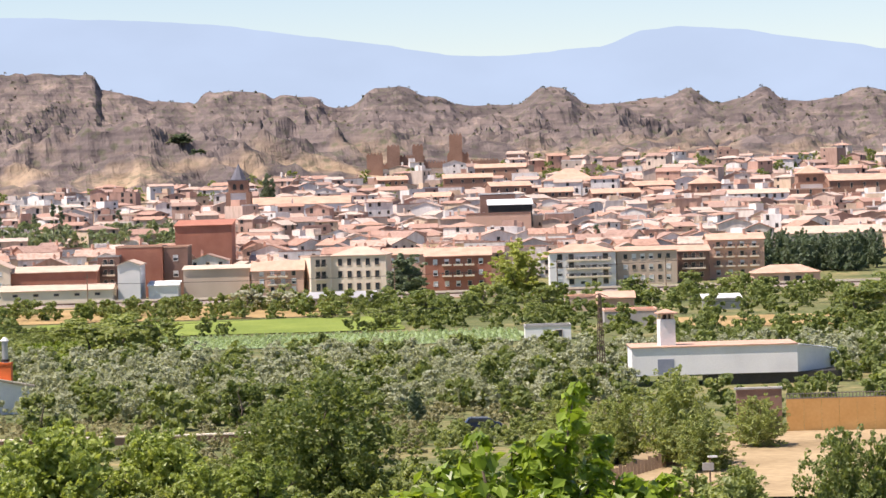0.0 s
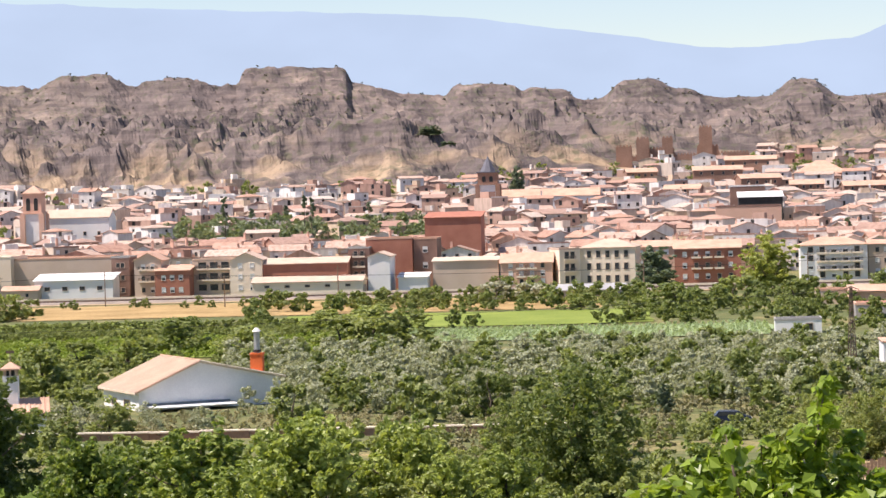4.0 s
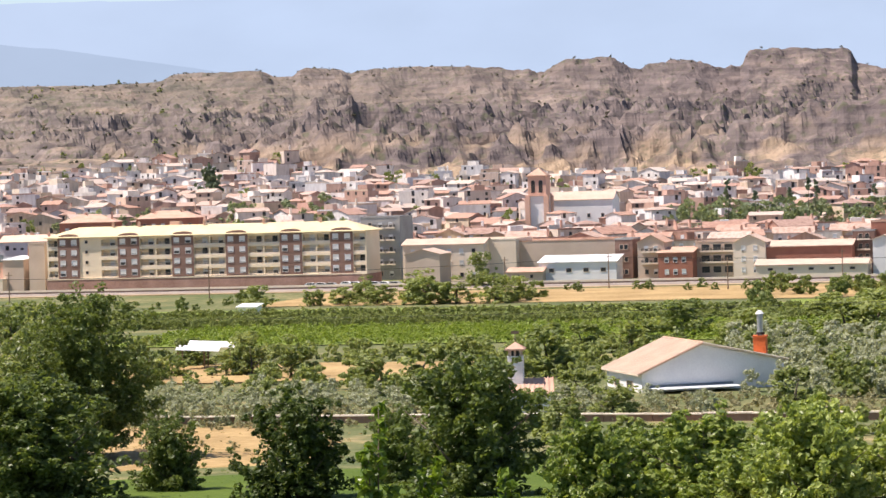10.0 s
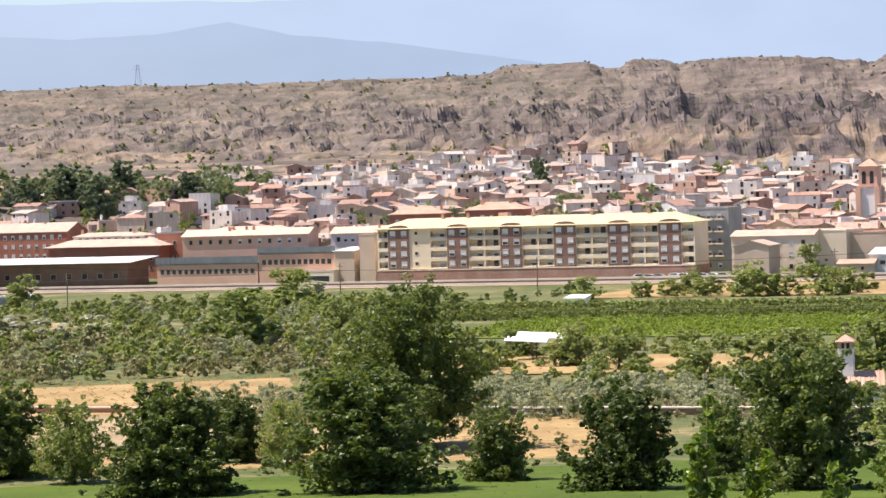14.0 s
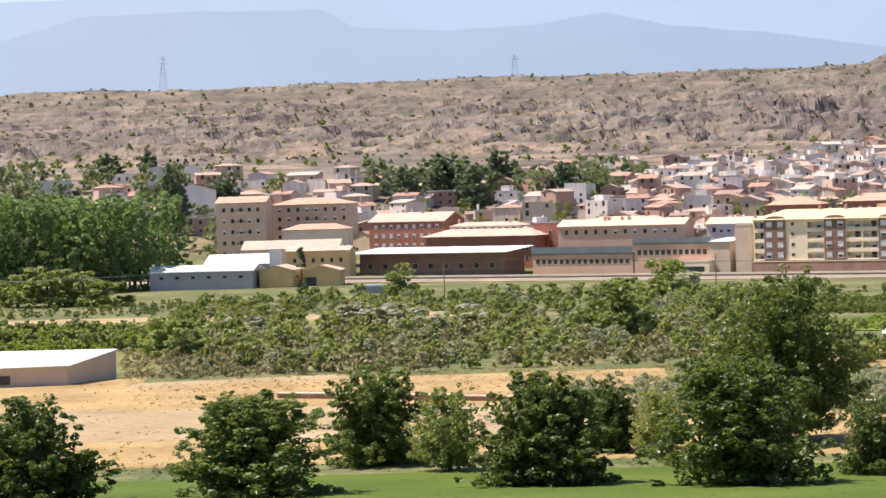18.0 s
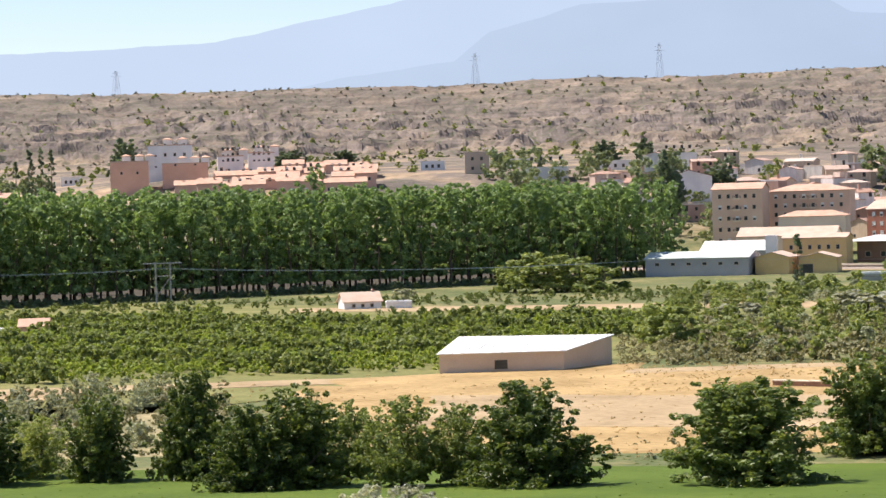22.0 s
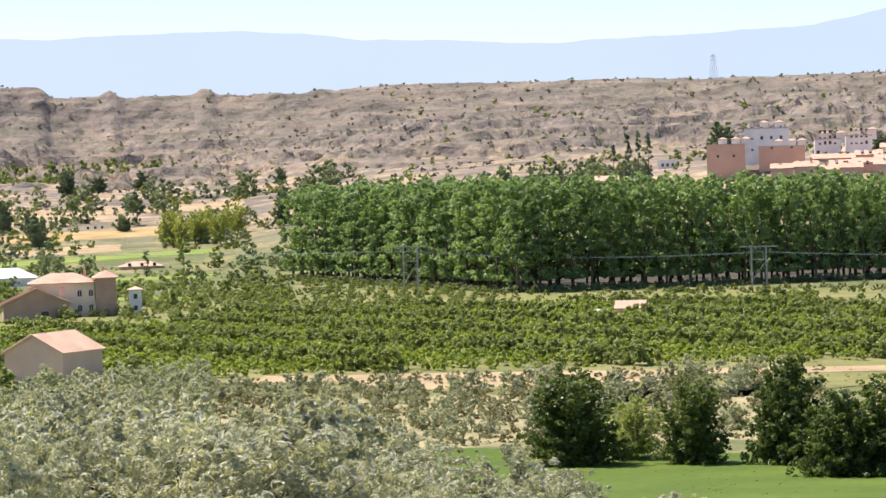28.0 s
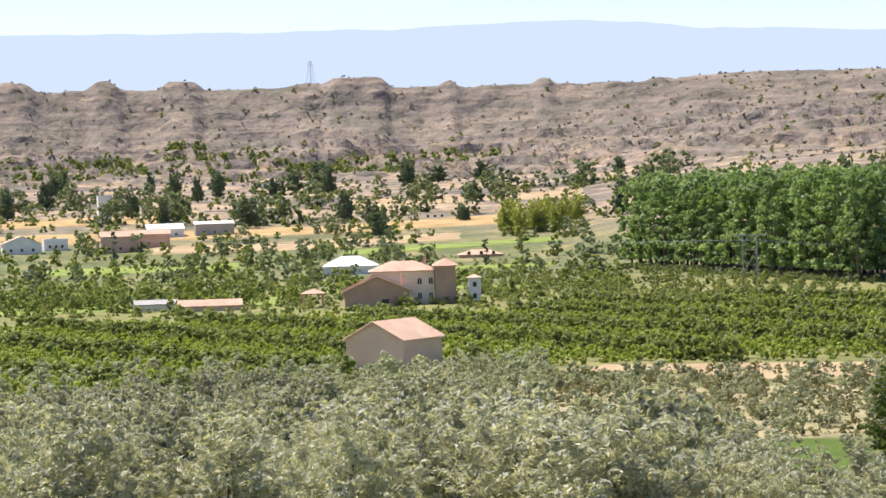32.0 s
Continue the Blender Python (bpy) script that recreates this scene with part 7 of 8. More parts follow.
# vegetation along the railway
tree("pale_tree", 1.50, 715, 13.6, 15.2)
tree("conifer", -0.74, 752, 10.0, 12.5)
for az, r, h, w in ((4.92, 700, 6.6, 9), (-14.46, 757, 8.6, 8.6), (-34.93, 500, 7.2, 13), (-37.46, 742, 11.0, 20), (-38.1, 748, 9.0, 15), (-36.8, 738, 9.5, 15), (-36.3, 730, 7, 14), (-35.2, 505, 6.6, 9), (-26.08, 520, 9.8, 16), (-25.1, 678, 8.6, 14), (-24.0, 560, 6.5, 12), (5.9, 705, 5, 10),
                    (6.5, 690, 5, 8), (-30.3, 742, 7.6, 11), (8.3, 560, 7.5, 14), (8.9, 620, 7, 12), (-5.4, 668, 4.2, 7), (-6.3, 670, 4, 6), (-3.9, 690, 5.6, 9), (-3.2, 690, 5.4, 8), (-15.9, 680, 6.4, 9), (-16.8, 690, 5.8, 8),
                    (-13.4, 684, 4.6, 6), (-2.3, 632, 4.2, 9), (-1.3, 580, 4.8, 8), (-0.4, 620, 6.5, 13), (0.8, 640, 7, 12), (2.0, 640, 6, 10), (3.9, 690, 5.4, 9), (-19.0, 672, 5.0, 8), (-17.9, 676, 4.4, 6), (-21.6, 640, 3.6, 7)):
    tree("garden_tree", az, r, h, w)
for az, r, h, w in ((-4.0, 684, 5.4, 8.5), (-3.3, 676, 5.2, 8), (-24.7, 700, 6, 11), (-40.4, 700, 4, 6), (-31.0, 560, 6.5, 16), (-30.0, 540, 5.5, 12), (-29.0, 560, 5, 12), (-33.6, 560, 4.5, 10)):
    tree("grey_tree", az, r, h, w)
for az, r, h, w in ((-9.0, 498, 5.5, 13), (-10.4, 512, 6, 12), (-7.4, 560, 5.2, 12), (-6.5, 555, 5.4, 14), (-11.5, 470, 6.5, 11), (-12.5, 480, 5, 8), (-13.2, 420, 7, 10), (-14.6, 410, 6.2, 9), (-15.7, 405, 6.4, 10),
                    (-16.9, 415, 5.2, 8), (-18.4, 430, 6.0, 8), (-19.2, 440, 5.5, 7), (-21.5, 436, 6.2, 8), (-11.9, 345, 4.5, 6), (-8.2, 352, 5.5, 7), (-12.6, 372, 4.5, 8)):
    tree("garden_tree", az, r, h, w)
for az, r, h, w in ((-15.6, 668, 7.5, 12), (-15.0, 664, 6.0, 10), (-14.2, 662, 6.0, 9), (-13.8, 668, 5.5, 9), (-16.6, 672, 5.0, 9), (-17.3, 676, 4.5, 8), (-7.2, 512, 6.5, 12), (-6.5, 510, 6.8, 12), (-5.8, 512, 6.2, 10)):
    tree("garden_tree", az, r, h, w)
# dark trees in the town and on the slopes
for az, r, top, w in ((-19.92, 1120, 32, 10.5), (-3.5, 1150, 14, 8.5), (-5.25, 1400, 38, 14), (-4.9, 1390, 38, 10), (-34.9, 1020, 40, 14),
                       (-33.9, 1060, 22, 16), (-29.4, 1090, 44, 20), (-28.3, 1110, 42, 17), (-28.8, 1070, 26, 16), (-30.2, 1080, 18, 14), (-27.0, 1100, 20, 12), (-36.2, 1180, 62, 14), (-35.4, 1150, 60, 12), (-45.9, 1300, 86, 16), (-41.5, 1260, 60, 14), (-42.6, 1250, 62, 18)):
    x, y = spot(az, r)
    h = EYE_HEIGHT + r * top / 5000 - land_height(x, y)
    tree("conifer", az, r, max(5.0, min(h, 22.0)), w)
for az, r, top in ((-47.81, 1080, 84), (-47.59, 1082, 86), (-47.39, 1078, 83), (-7.83, 1000, -17), (-7.68, 1004, -23), (-6.52, 1010, -32), (-9.46, 1000, -18), (-48.1, 1090, 60), (-8.2, 1008, -34), (-8.9, 1004, -38), (2.59, 1500, 54), (3.12, 900, -82),
                   (-32.4, 735, -108), (-57.6, 980, -105), (-65.1, 1090, -70)):
    x, y = spot(az, r)
    h = EYE_HEIGHT + r * top / 5000 - land_height(x, y)
    tree("cypress_tree", az, r, max(5.0, min(h, 22.0)), 3.4)
for k in range(30):
    tree("conifer", 6.2 + 2.6 * rp.random(), rp.uniform(830, 870), rp.uniform(8, 11), rp.uniform(6, 8))
for az, r, h, w in ((-13.55, 331, 4.4, 6.5), (-14.35, 329, 4.0, 6.0), (-12.9, 334, 3.6, 5.5)):
    tree("garden_tree", az, r, h, w)

# floor of the grove: soil and leaf litter, the trees' shade painted into its colour
SHADED_LITTER = surface("shade_painted_litter", (0.035, 0.03, 0.02), (0.075, 0.06, 0.038), 0.95, 0.2, 1.5, 0.5, 0.1)
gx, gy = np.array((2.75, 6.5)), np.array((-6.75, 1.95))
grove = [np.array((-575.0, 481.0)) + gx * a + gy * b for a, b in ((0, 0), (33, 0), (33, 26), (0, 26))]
sheet("grove_floor", "soil and leaf litter painted near black as the shade under the poplars", [(math.degrees(math.atan2(q[0], q[1])), math.hypot(q[0], q[1])) for q in grove], SHADED_LITTER, 0.12, 30, "ground")

# poplar grove: a planted block with one corner towards the terrace
for i in range(34):
    for j in range(27):
        if (j > 4 and i > 3) and not (j % 4 == 0 and i % 5 == 0):
            continue
        bx = -575 + i * 2.75 - j * 6.75 + rp.uniform(-1.1, 1.1)
        by = 481 + i * 6.5 + j * 1.95 + rp.uniform(-1.1, 1.1)
        r, az = math.hypot(bx, by), math.degrees(math.atan2(bx, by))
        plant("poplar_tree", az, r, rp.uniform(1.09, 1.2) * (1.0 - 0.002 * i), 1.12, rng=rp, group="poplar grove")

# conifers and groves of the far valley
for k in range(32):
    az, r = rp.uniform(-68.5, -54.5), rp.uniform(1150, 1700)
    tree("conifer", az, r, rp.uniform(7, 15), rp.uniform(7, 12))
for k in range(10):
    tree("pale_tree", rp.uniform(-57.2, -55.4), rp.uniform(1150, 1230), 13, 9)

# olives of the hillside
done = []
tries = 0
while len(done) < 200 and tries < 9000:
    tries += 1
    az, r = rp.uniform(-68.5, -40), rp.uniform(118, 440)
    if r > 300 and (az > -57 or r > 372 or (az > -61 and r > 415)):
        continue
    if az > -53 and r > 178 + (az + 53) * -2:
        continue
    if az > -57 and r > 235:
        continue
    p = spot(az, r)
    if all((p[0] - q[0]) ** 2 + (p[1] - q[1]) ** 2 > (50 if r < 190 else 22) for q in done):
        done.append(p)
        plant("near_olive_tree" if r < 178 else "olive_tree", az, r, rp.uniform(0.85, 1.25) * float(np.interp(az, (-52, -48), (1.0, 0.66))), rp.uniform(1.0, 1.2), rng=rp, group="olives of the hillside")
for az, r, h, w in ((-19.7, 441, 3.4, 7), (-20.8, 443, 3.0, 7), (-20.3, 468, 5.0, 9), (-19.3, 462, 5.2, 8), (-21.3, 460, 4.8, 8)):
    tree("garden_tree", az, r, h, w)


# ---- uncountable growth ----
def scatter(n, az0, az1, r0, r1, gap, seed, keep=None, clear=True):
    g = random.Random(seed)
    out, grid = [], {}
    for _ in range(n * 4):
        a = g.uniform(az0, az1)
        r = math.sqrt(g.uniform(r0 * r0, r1 * r1))
        x, y = spot(a, r)
        if keep and not keep(a, r, x, y):
            continue
        c = (int(x // gap), int(y // gap))
        if any((x - u) ** 2 + (y - v) ** 2 < gap * gap for i in (-1, 0, 1) for j in (-1, 0, 1) for u, v in grid.get((c[0] + i, c[1] + j), ())):
            continue
        if clear and any((x - kx) ** 2 + (y - ky) ** 2 < (kr * 0.8) ** 2 for kx, ky, kr in KEEP_OUT):
            continue
        grid.setdefault(c, []).append((x, y))
        out.append((x, y))
        if len(out) >= n:
            break
    return out


def low_kind(kind, height, width, clumps, per, leaf, mat, shape=dome_crown, up=0.35):
    TREES[kind] = ([(None, leaf_cloud(kind, *crown_points(np.random.default_rng(k + len(kind)), clumps, width, height, 0.25, shape), per, leaf, mat, k + 9, up)) for k in range(5)], "", "", height, kind)


low_kind("olive_bush", 4.2, 5.2, 34, 24, 0.34, OLIVE_LEAF)
low_kind("green_bush", 3.0, 4.0, 24, 24, 0.38, MIXED_LEAF)
low_kind("far_bush", 3.0, 4.0, 14, 12, 0.7, MIXED_LEAF)
low_kind("far_tree", 8.5, 9.0, 30, 14, 0.85, MIXED_LEAF)
low_kind("vine", 1.3, 1.9, 6, 9, 0.34, VINE_LEAF, up=0.7)
low_kind("dry_bush", 1.8, 3.0, 14, 14, 0.34, DRY_LEAF)
low_kind("orchard_bush", 3.0, 3.6, 13, 13, 0.5, ORCHARD_LEAF, up=0.7)
low_kind("hill_scrub", 2.2, 4.2, 5, 7, 1.2, SCRUB_LEAF)
low_kind("straw_tuft", 0.7, 1.3, 6, 16, 0.13, STRAW_LEAF, up=0.0)
low_kind("grass_tuft", 0.5, 1.5, 6, 16, 0.12, LAWN_LEAF, up=0.0)

thicket("olive_grove", "dense silvery olive grove in the valley", "olive trees", scatter(330, -9.5, 10, 366, 474, 4.2, 1, lambda a, r, x, y: not (a > 3 and r < 420 and x > 24)), "olive_bush", GROVE_LEAF, 4, (0.7, 1.1))
thicket("olive_grove", "silvery olives behind the long wall", "olive trees", scatter(150, -27, -9.5, 346, 392, 3.6, 2), "olive_bush", GROVE_LEAF, 5, (0.5, 0.8))
thicket("hedgerow", "green bushes and brambles of the valley", "bushes", scatter(430, -9, 10, 344, 700, 5.2, 3, lambda a, r, x, y: not (-92 < x < -8 and 572 < y < 632) and not (40 < x < 130 and 545 < y < 595) and not (-82 < x < 24 and 478 < y < 562)), "green_bush", MIXED_LEAF, 6, (0.7, 1.7))
thicket("undergrowth", "brambles in front of the parked car", "bushes", scatter(60, -1.2, 2.2, 312, 333, 2.6, 63), "green_bush", MIXED_LEAF, 64, (0.4, 0.75))
thicket("weeds", "tall weeds round the parked car", "weeds", scatter(260, -5, 4, 300, 368, 2.2, 61, lambda a, r, x, y: not (-0.6 < a < 1.9 and r < 343)), "dry_bush", DRY_LEAF, 62, (0.4, 0.9))
thicket("hedgerow", "mixed green scrub between meadow and railway", "bushes", scatter(270, -34.5, -23.5, 410, 712, 5.6, 4, lambda a, r, x, y: r > 446 or a > -24.6), "green_bush", MIXED_LEAF, 7, (0.5, 1.6))
thicket("reed_scrub", "grey-brown dry scrub at the field edge", "bushes", scatter(300, -35, -22, 440, 560, 3.4, 5), "dry_bush", DRY_LEAF, 8, (0.8, 1.8))
thicket("hedgerow", "bushes along the railway bank", "bushes", scatter(120, -34, 10, 650, 725, 6, 6, lambda a, r, x, y: 690 < y < 722 or (x < -230 and y < 722)), "green_bush", MIXED_LEAF, 9, (0.35, 1.0))
thicket("weeds", "grey-green tall weeds behind the long wall", "weeds", scatter(520, -27, -6, 338, 372, 1.6, 21, None, False), "dry_bush", DRY_LEAF, 22, (0.35, 0.7))
thicket("hedgerow", "mixed bushes and olives round the farmhouse", "bushes", scatter(190, -23, -8.5, 385, 485, 5, 23, lambda a, r, x, y: not (-172 < x < -108 and 398 < y < 440)), "green_bush", MIXED_LEAF, 24, (0.5, 1.25))
thicket("hedgerow", "bushes along the foot of the grove", "bushes", scatter(120, -56, -36, 640, 900, 5, 7, lambda a, r, x, y: 2 < (x + 575) - (y - 481) * 0.42 < 16 or (x < -575 and -16 < (y - 481) + (x + 575) * 0.29 < -3)), "green_bush", MIXED_LEAF, 10, (0.4, 0.8))
thicket("olive_grove", "grey-green wild olives and willows in the scrub", "bushes", scatter(120, -34.5, -23.5, 410, 700, 5.4, 31, lambda a, r, x, y: r > 446 or a > -24.6), "olive_bush", GROVE_LEAF, 32, (0.4, 1.0))
thicket("olive_grove", "silvery olives between the hillside and the orchard", "olive trees", scatter(330, -69, -56.5, 290, 446, 4.2, 33), "olive_bush", GROVE_LEAF, 34, (0.55, 0.95))
thicket("hedgerow", "garden bushes and fruit trees round the villa", "bushes", scatter(250, -69, -55.0, 650, 860, 5.0, 35), "green_bush", MIXED_LEAF, 36, (0.4, 0.95))
thicket("hedgerow", "weeds and bushes between orchard and grove", "bushes", scatter(160, -56, -46, 655, 745, 4.0, 37), "green_bush", MIXED_LEAF, 38, (0.25, 0.6))
thicket("undergrowth", "mixed bushes under the terrace", "bushes", scatter(150, -13, 6, 205, 318, 4.4, 8, lambda a, r, x, y: not (10 < x < 70 and y > 250) and not (-0.5 < a < 1.7 and r > 240)), "green_bush", MIXED_LEAF, 11, (0.6, 1.3))
thicket("weeds", "dry grass and weeds beside the meadow", "weeds", scatter(520, -57.5, -44, 318, 428, 2.2, 81), "dry_bush", DRY_LEAF, 82, (0.4, 0.95))
thicket("dry_scrub", "dry weeds and shrubs beside the meadow", "bushes", scatter(200, -57, -44.5, 322, 425, 4.2, 9), "olive_bush", GROVE_LEAF, 12, (0.3, 0.75))
thicket("hedgerow", "green hedges and gardens of the far valley", "bushes", scatter(470, -69, -54.8, 705, 1560, 7, 10, lambda a, r, x, y: not (-58.6 < a < -57.3 and r > 900)), "far_bush", MIXED_LEAF, 13, (0.7, 1.5))
thicket("hill_bushes", "scrub and bushes between the terraces and the hills", "bushes", scatter(260, -53, -33, 1130, 1430, 7, 71), "far_bush", MIXED_LEAF, 72, (0.4, 1.2))
thicket("hill_scrub", "dark dry scrub dotted over the clay hills", "scrub", scatter(7000, -70, 11, 1420, 2330, 5, 11, lambda a, r, x, y: a < -18 or r > 1600), "hill_scrub", SCRUB_LEAF, 14, (0.3, 0.85))
thicket("hill_bushes", "green bushes dotted over the western slopes", "bushes", scatter(900, -70, -20, 1380, 2290, 9, 51), "far_bush", MIXED_LEAF, 52, (0.5, 1.3))
thicket("hill_bushes", "belt of green bushes under the far cliffs", "bushes", scatter(420, -70, -57, 1860, 2060, 5, 53), "far_bush", MIXED_LEAF, 54, (1.0, 2.2))
thicket("weeds", "weeds and low bushes before the grove", "bushes", scatter(520, -47, -33, 604, 738, 3.0, 55, lambda a, r, x, y: not 612 + (-29 - a) * 4 - 4 < r < 640 + (-29 - a) * 3.6 + 4), "green_bush", MIXED_LEAF, 56, (0.18, 0.6))
thicket("weeds", "yellow dry grass beside the barn", "weeds", scatter(260, -37.5, -32.5, 446, 520, 2.0, 57, lambda a, r, x, y: a > -36), "dry_bush", DRY_LEAF, 58, (0.35, 0.8))
thicket("straw", "tufts of dry straw and weeds", "grass", scatter(1300, -44, -17, 300, 440, 1.5, 12), "straw_tuft", STRAW_LEAF, 15, (0.3, 0.7))
thicket("straw", "ochre dry grass along the back of the stubble field", "grass", scatter(900, -36, -22, 388, 446, 1.0, 121), "straw_tuft", STRAW_LEAF, 122, (0.35, 0.8))
thicket("straw", "bands of flattened straw across the stubble field", "grass", scatter(1500, -44, -20, 305, 420, 0.8, 123, lambda a, r, x, y: math.sin(r * 0.33 + a * 0.5) > 0.55), "straw_tuft", STRAW_LEAF, 124, (0.25, 0.6))
thicket("grass", "uneven lush grass of the mown meadow", "grass", scatter(3800, -55, -10, 196, 308, 1.0, 125), "grass_tuft", LAWN_LEAF, 126, (0.2, 0.5))
thicket("weeds", "pale dry weeds along the edge of the meadow", "weeds", scatter(260, -52, -18, 298, 324, 1.6, 127), "dry_bush", DRY_LEAF, 128, (0.2, 0.5))
thicket("hedgerow", "bushes and gardens before the warehouses", "bushes", scatter(110, -35, -28, 620, 716, 5, 129), "green_bush", MIXED_LEAF, 130, (0.35, 0.95))
thicket("hedgerow", "garden bushes and weeds beside the poplar grove", "bushes", scatter(260, -58, -50.5, 655, 900, 4.5, 91, lambda a, r, x, y: (y - 481) + (x + 575) * 0.29 < -5), "green_bush", MIXED_LEAF, 92, (0.4, 0.9))

thicket("town_trees", "scattered green trees between the town houses", "trees", [spot(a, r) for a, r in TOWN_TREES[::max(1, len(TOWN_TREES) // 190)]], "far_tree", MIXED_LEAF, 101, (0.5, 0.95))
thicket("town_trees", "park trees in the middle of the town", "trees", scatter(70, -10.7, -4.7, 972, 1042, 5, 102, None, False), "far_tree", GREY_LEAF, 103, (0.75, 1.3))
thicket("town_trees", "garden trees behind the flats", "trees", scatter(22, -23.2, -17.2, 980, 1075, 9, 104, None, False), "far_tree", GREY_LEAF, 105, (0.8, 1.4))
thicket("town_trees", "belt of tall trees at the edge of the town", "trees", scatter(90, -31.0, -25.4, 1085, 1240, 7, 106), "far_tree", GREY_LEAF, 107, (0.8, 1.6))
thicket("town_trees", "trees between grove and hillside houses", "trees", scatter(46, -38.6, -33.6, 950, 1120, 7, 108), "far_tree", GREY_LEAF, 109, (0.8, 1.45))
thicket("town_trees", "trees on the slope above the grove", "trees", scatter(60, -53, -47.5, 1060, 1200, 6, 110), "far_tree", GREY_LEAF, 111, (0.6, 1.3))
thicket("valley_trees", "groves and hedgerow trees of the far valley", "trees", scatter(105, -69, -54.6, 800, 1330, 8, 112, lambda a, r, x, y: not -58.7 < a < -57.2), "far_tree", GREY_LEAF, 113, (0.45, 1.0))
thicket("valley_trees", "tall blue-green trees at the foot of the slopes", "trees", scatter(75, -69, -53.5, 1290, 1560, 8, 114), "far_tree", GREY_LEAF, 115, (0.8, 1.7))
thicket("valley_trees", "trees behind the western orchard", "trees", scatter(60, -69, -61, 690, 800, 6, 116), "far_tree", MIXED_LEAF, 117, (0.5, 0.9))
thicket("undergrowth", "low weeds and garden bushes of the far valley", "bushes", scatter(900, -69, -54.8, 655, 1050, 4.0, 121), "far_bush", MIXED_LEAF, 122, (0.2, 0.5))
thicket("hedgerow", "dense bushes along the foot of the poplars", "bushes", [(-575 + f * 2.75 * 33 + 6.0 + g_, 481 + f * 6.5 * 33 - 1.5 + g_ * 0.3) for f in np.linspace(0, 1, 120) for g_ in (0.0, -5.5)]
        + [(-575 - f * 6.75 * 26 + g_ * 0.3, 481 + f * 1.95 * 26 - 3.5 + g_) for f in np.linspace(0, 1, 100) for g_ in (0.0, 5.5)], "far_bush", GREY_LEAF, 118, (0.35, 0.8))
thicket("vineyard_rows", "low yellow-green vines in straight rows", "vines", [(x, y) for y in np.arange(490, 544, 2.7) for x in np.arange(-198, -64, 1.7)], "vine", VINE_LEAF, 119, (0.8, 1.25))

thicket("cabbage_rows", "pale green cabbages in rows", "vegetables", [(x, y) for y in np.arange(521, 559, 1.8) for x in np.arange(-74, 14, 1.35)], "vine", leafy("cabbage_leaves", (0.26, 0.35, 0.19), (0.46, 0.53, 0.35)), 120, (0.5, 0.8))

# orchard: rows run along x, the tall hedge rows stand apart
orch, tall, row_no = [], [], 0
g = random.Random(5)
yy = 146.6
while yy < 520:
    x = -640.0
    while x < -280:
        az, r = math.degrees(math.atan2(x, yy)), math.hypot(x, yy)
        lim = 446 if az > -60.5 else 392 + (az + 68) * 3
        far = 596 if az > -44 else (650 if az > -56 else 612)
        if lim < r < far and (az < -38.2 or (az < -34.6 and r > 520)) and not any((x - kx) ** 2 + (yy - ky) ** 2 < kr * kr for kx, ky, kr in KEEP_OUT):
            (tall if row_no % 5 == 0 else orch).append((x + g.uniform(-0.5, 0.5), yy + g.uniform(-0.5, 0.5)))
        x += 2.9
    yy += 6.2
    row_no += 1
thicket("orchard_rows", "long rows of leafy green peach trees", "fruit trees", orch, "orchard_bush", ORCHARD_LEAF, 16, (0.72, 0.95))
thicket("orchard_rows", "taller dark green rows between the peach trees", "fruit trees", tall, "green_bush", MIXED_LEAF, 18, (1.1, 1.4))
vines = [(x + g.uniform(-0.4, 0.4), y + g.uniform(-0.3, 0.3)) for y in (549, 553, 557, 561, 586, 589) for x in np.arange(-245, -60, 1.7)]
thicket("hedge", "dark green clipped hedge rows of the vineyard", "hedge", vines, "green_bush", MIXED_LEAF, 17, (0.6, 0.75))


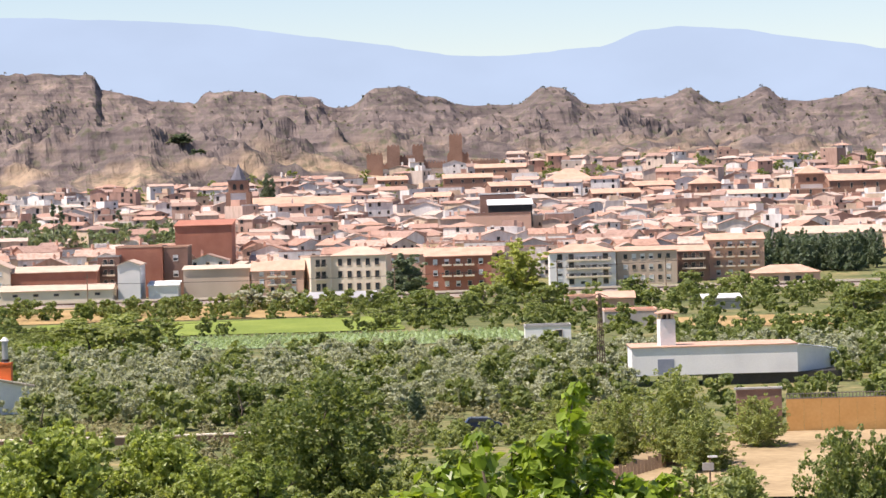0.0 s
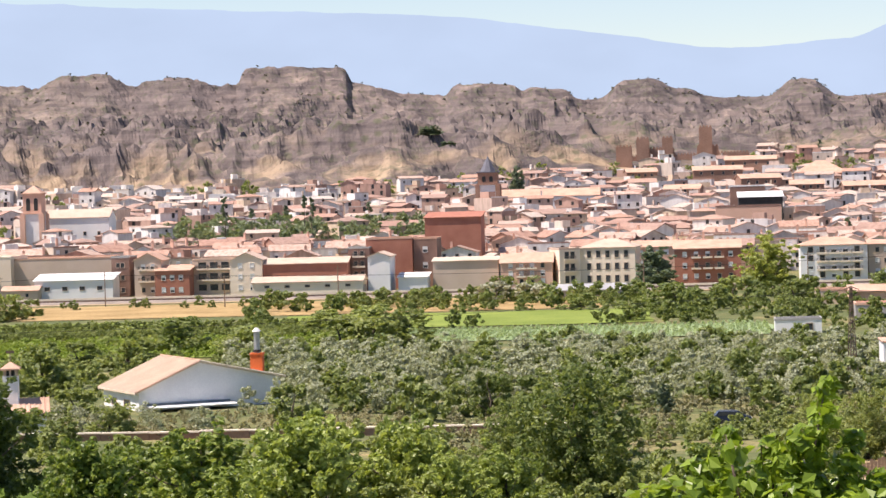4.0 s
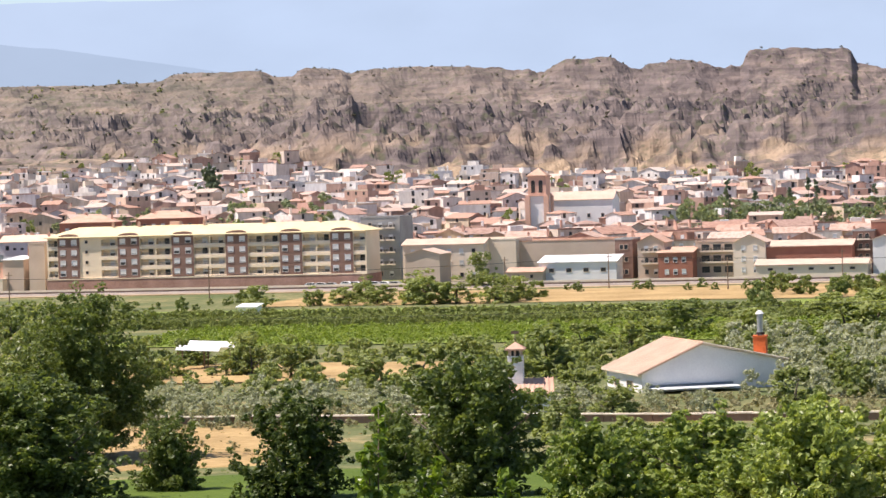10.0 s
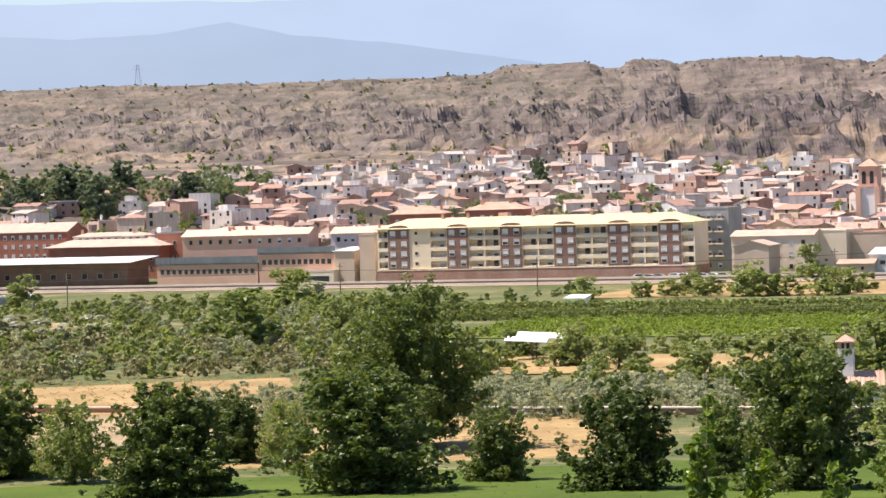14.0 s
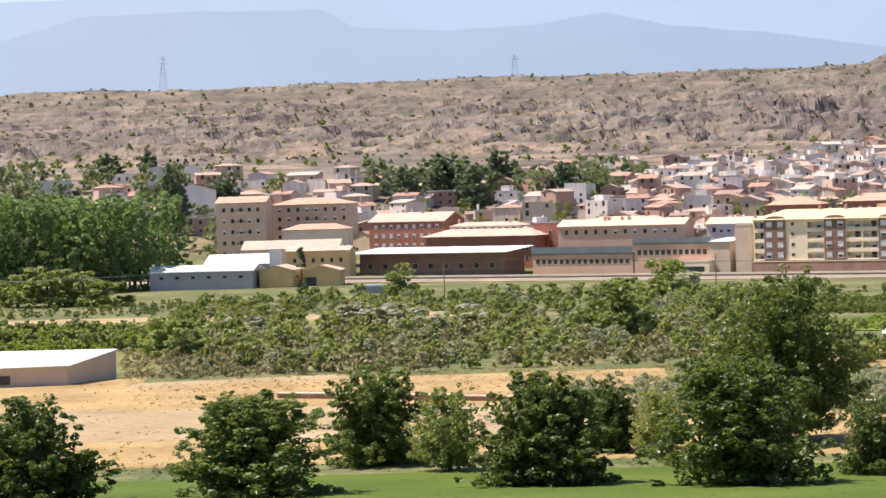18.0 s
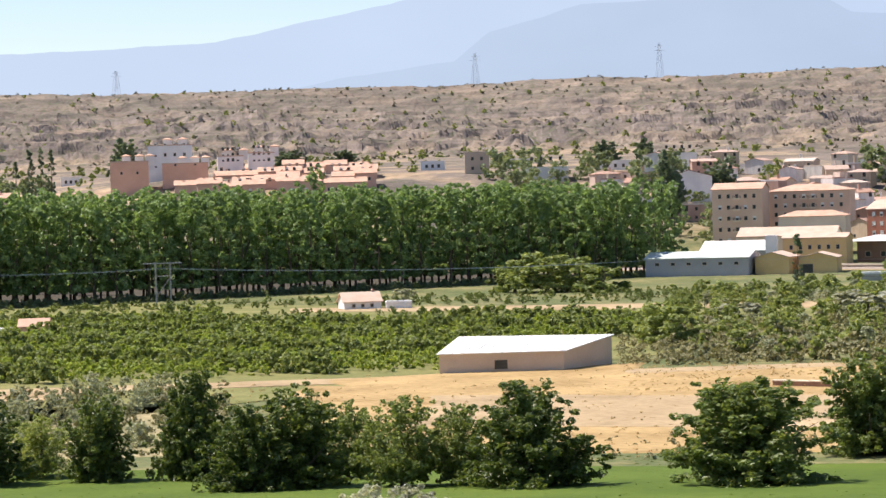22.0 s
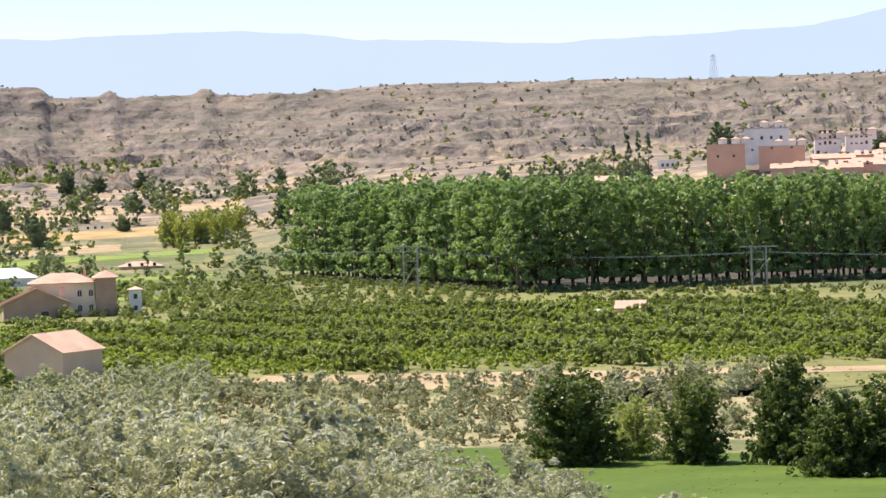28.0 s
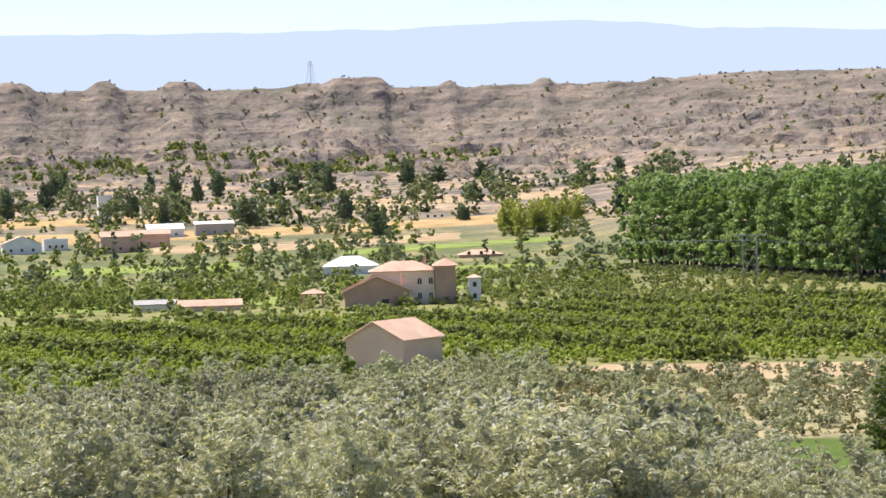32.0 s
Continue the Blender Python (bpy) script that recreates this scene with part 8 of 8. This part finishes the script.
# mulberry beside the terrace, its shoots rising into view
def mulberry():
    x, y = spot(1.4, 48)
    z = land_height(x, y)
    ob = thing("mulberry_tree", "bright green mulberry tree with large glossy leaves", "tree", pose(x, y, z))
    g = np.random.default_rng(2)
    trunk = Solid().tube([(0, 0, -0.4), (0.1, 0, 1.5), (0, 0.1, 3.2)], [0.22, 0.17, 0.1], 8)
    pts, rad = [], []
    tops = ((-1.9, -0.2, 4.6), (-1.2, 0.3, 5.0), (-0.7, -0.3, 5.6), (-0.1, 0.2, 5.35), (0.4, -0.3, 5.5), (1.0, 0.1, 6.35), (0.9, -0.3, 5.9), (1.5, 0.2, 5.4), (2.0, 0, 4.8), (-2.4, 0.1, 4.0), (0.1, 0.4, 5.0), (2.5, 0.2, 4.7), (2.9, -0.2, 4.3), (3.3, 0.1, 3.9))
    for tx, ty, tz in tops:
        trunk.tube([(0, 0.05, 2.6), (tx * 0.6, ty * 0.6, 2.6 + (tz - 2.6) * 0.5), (tx, ty, tz)], [0.07, 0.045, 0.012], 5)
        for k in range(9):
            f = k / 8
            pts.append((tx * (0.55 + 0.45 * f) + g.normal() * 0.1, ty * (0.55 + 0.45 * f) + g.normal() * 0.25, 2.6 + (tz - 2.6) * (0.35 + 0.65 * f)))
            rad.append(0.5 * (1 - 0.62 * f))
    for k in range(90):
        a, q = g.uniform(0, 6.28), g.uniform(0.2, 1) ** 0.5
        pts.append((0.3 + math.cos(a) * 2.6 * q, math.sin(a) * 1.6 * q, g.uniform(2.2, 4.7)))
        rad.append(0.5)
    part("trunk", trunk.mesh("trunk", BARK, True), ob)
    part("crown", leaf_cloud("crown", pts, rad, 24, 0.2, FRESH_LEAF, 6, 0.5, 1.0, 1.35), ob)


mulberry()


# slender young shoots on the slope below the terrace
def sapling(az, r, top, spread, seed):
    x, y = spot(az, r)
    z = land_height(x, y)
    ob = thing("mulberry_sapling", "slender young mulberry shoot with bright green leaves", "sapling", pose(x, y, z), group="young shoots")
    g = np.random.default_rng(seed)
    h = top - z
    stem, pts, rad = Solid(), [], []
    for k in range(4):
        a, e = g.uniform(0, 6.28), spread * g.uniform(0.3, 1.0)
        tip = (math.cos(a) * e, math.sin(a) * e, h * (1.0 if k == 0 else g.uniform(0.72, 0.95)))
        stem.tube([(0, 0, -0.3), (tip[0] * 0.4, tip[1] * 0.4, h * 0.5), tip], [0.05, 0.03, 0.01], 5)
        for f in np.linspace(0.3, 1.0, 14):
            pts.append((tip[0] * f ** 1.3 + g.normal() * 0.05, tip[1] * f ** 1.3 + g.normal() * 0.05, tip[2] * f))
            rad.append(0.26 * (1.2 - 0.75 * f))
    part("trunk", stem.mesh("trunk", BARK, True), ob)
    part("crown", leaf_cloud("crown", pts, rad, 12, 0.17, FRESH_LEAF, seed, 0.3, 1.2, 1.6), ob)


for az, top, spread, seed in ((-16.8, 25.1, 0.35, 3), (-15.6, 24.0, 0.25, 4), (-14.15, 23.65, 0.4, 5), (-16.3, 23.3, 0.3, 6)):
    sapling(az, 60, top, spread, seed)
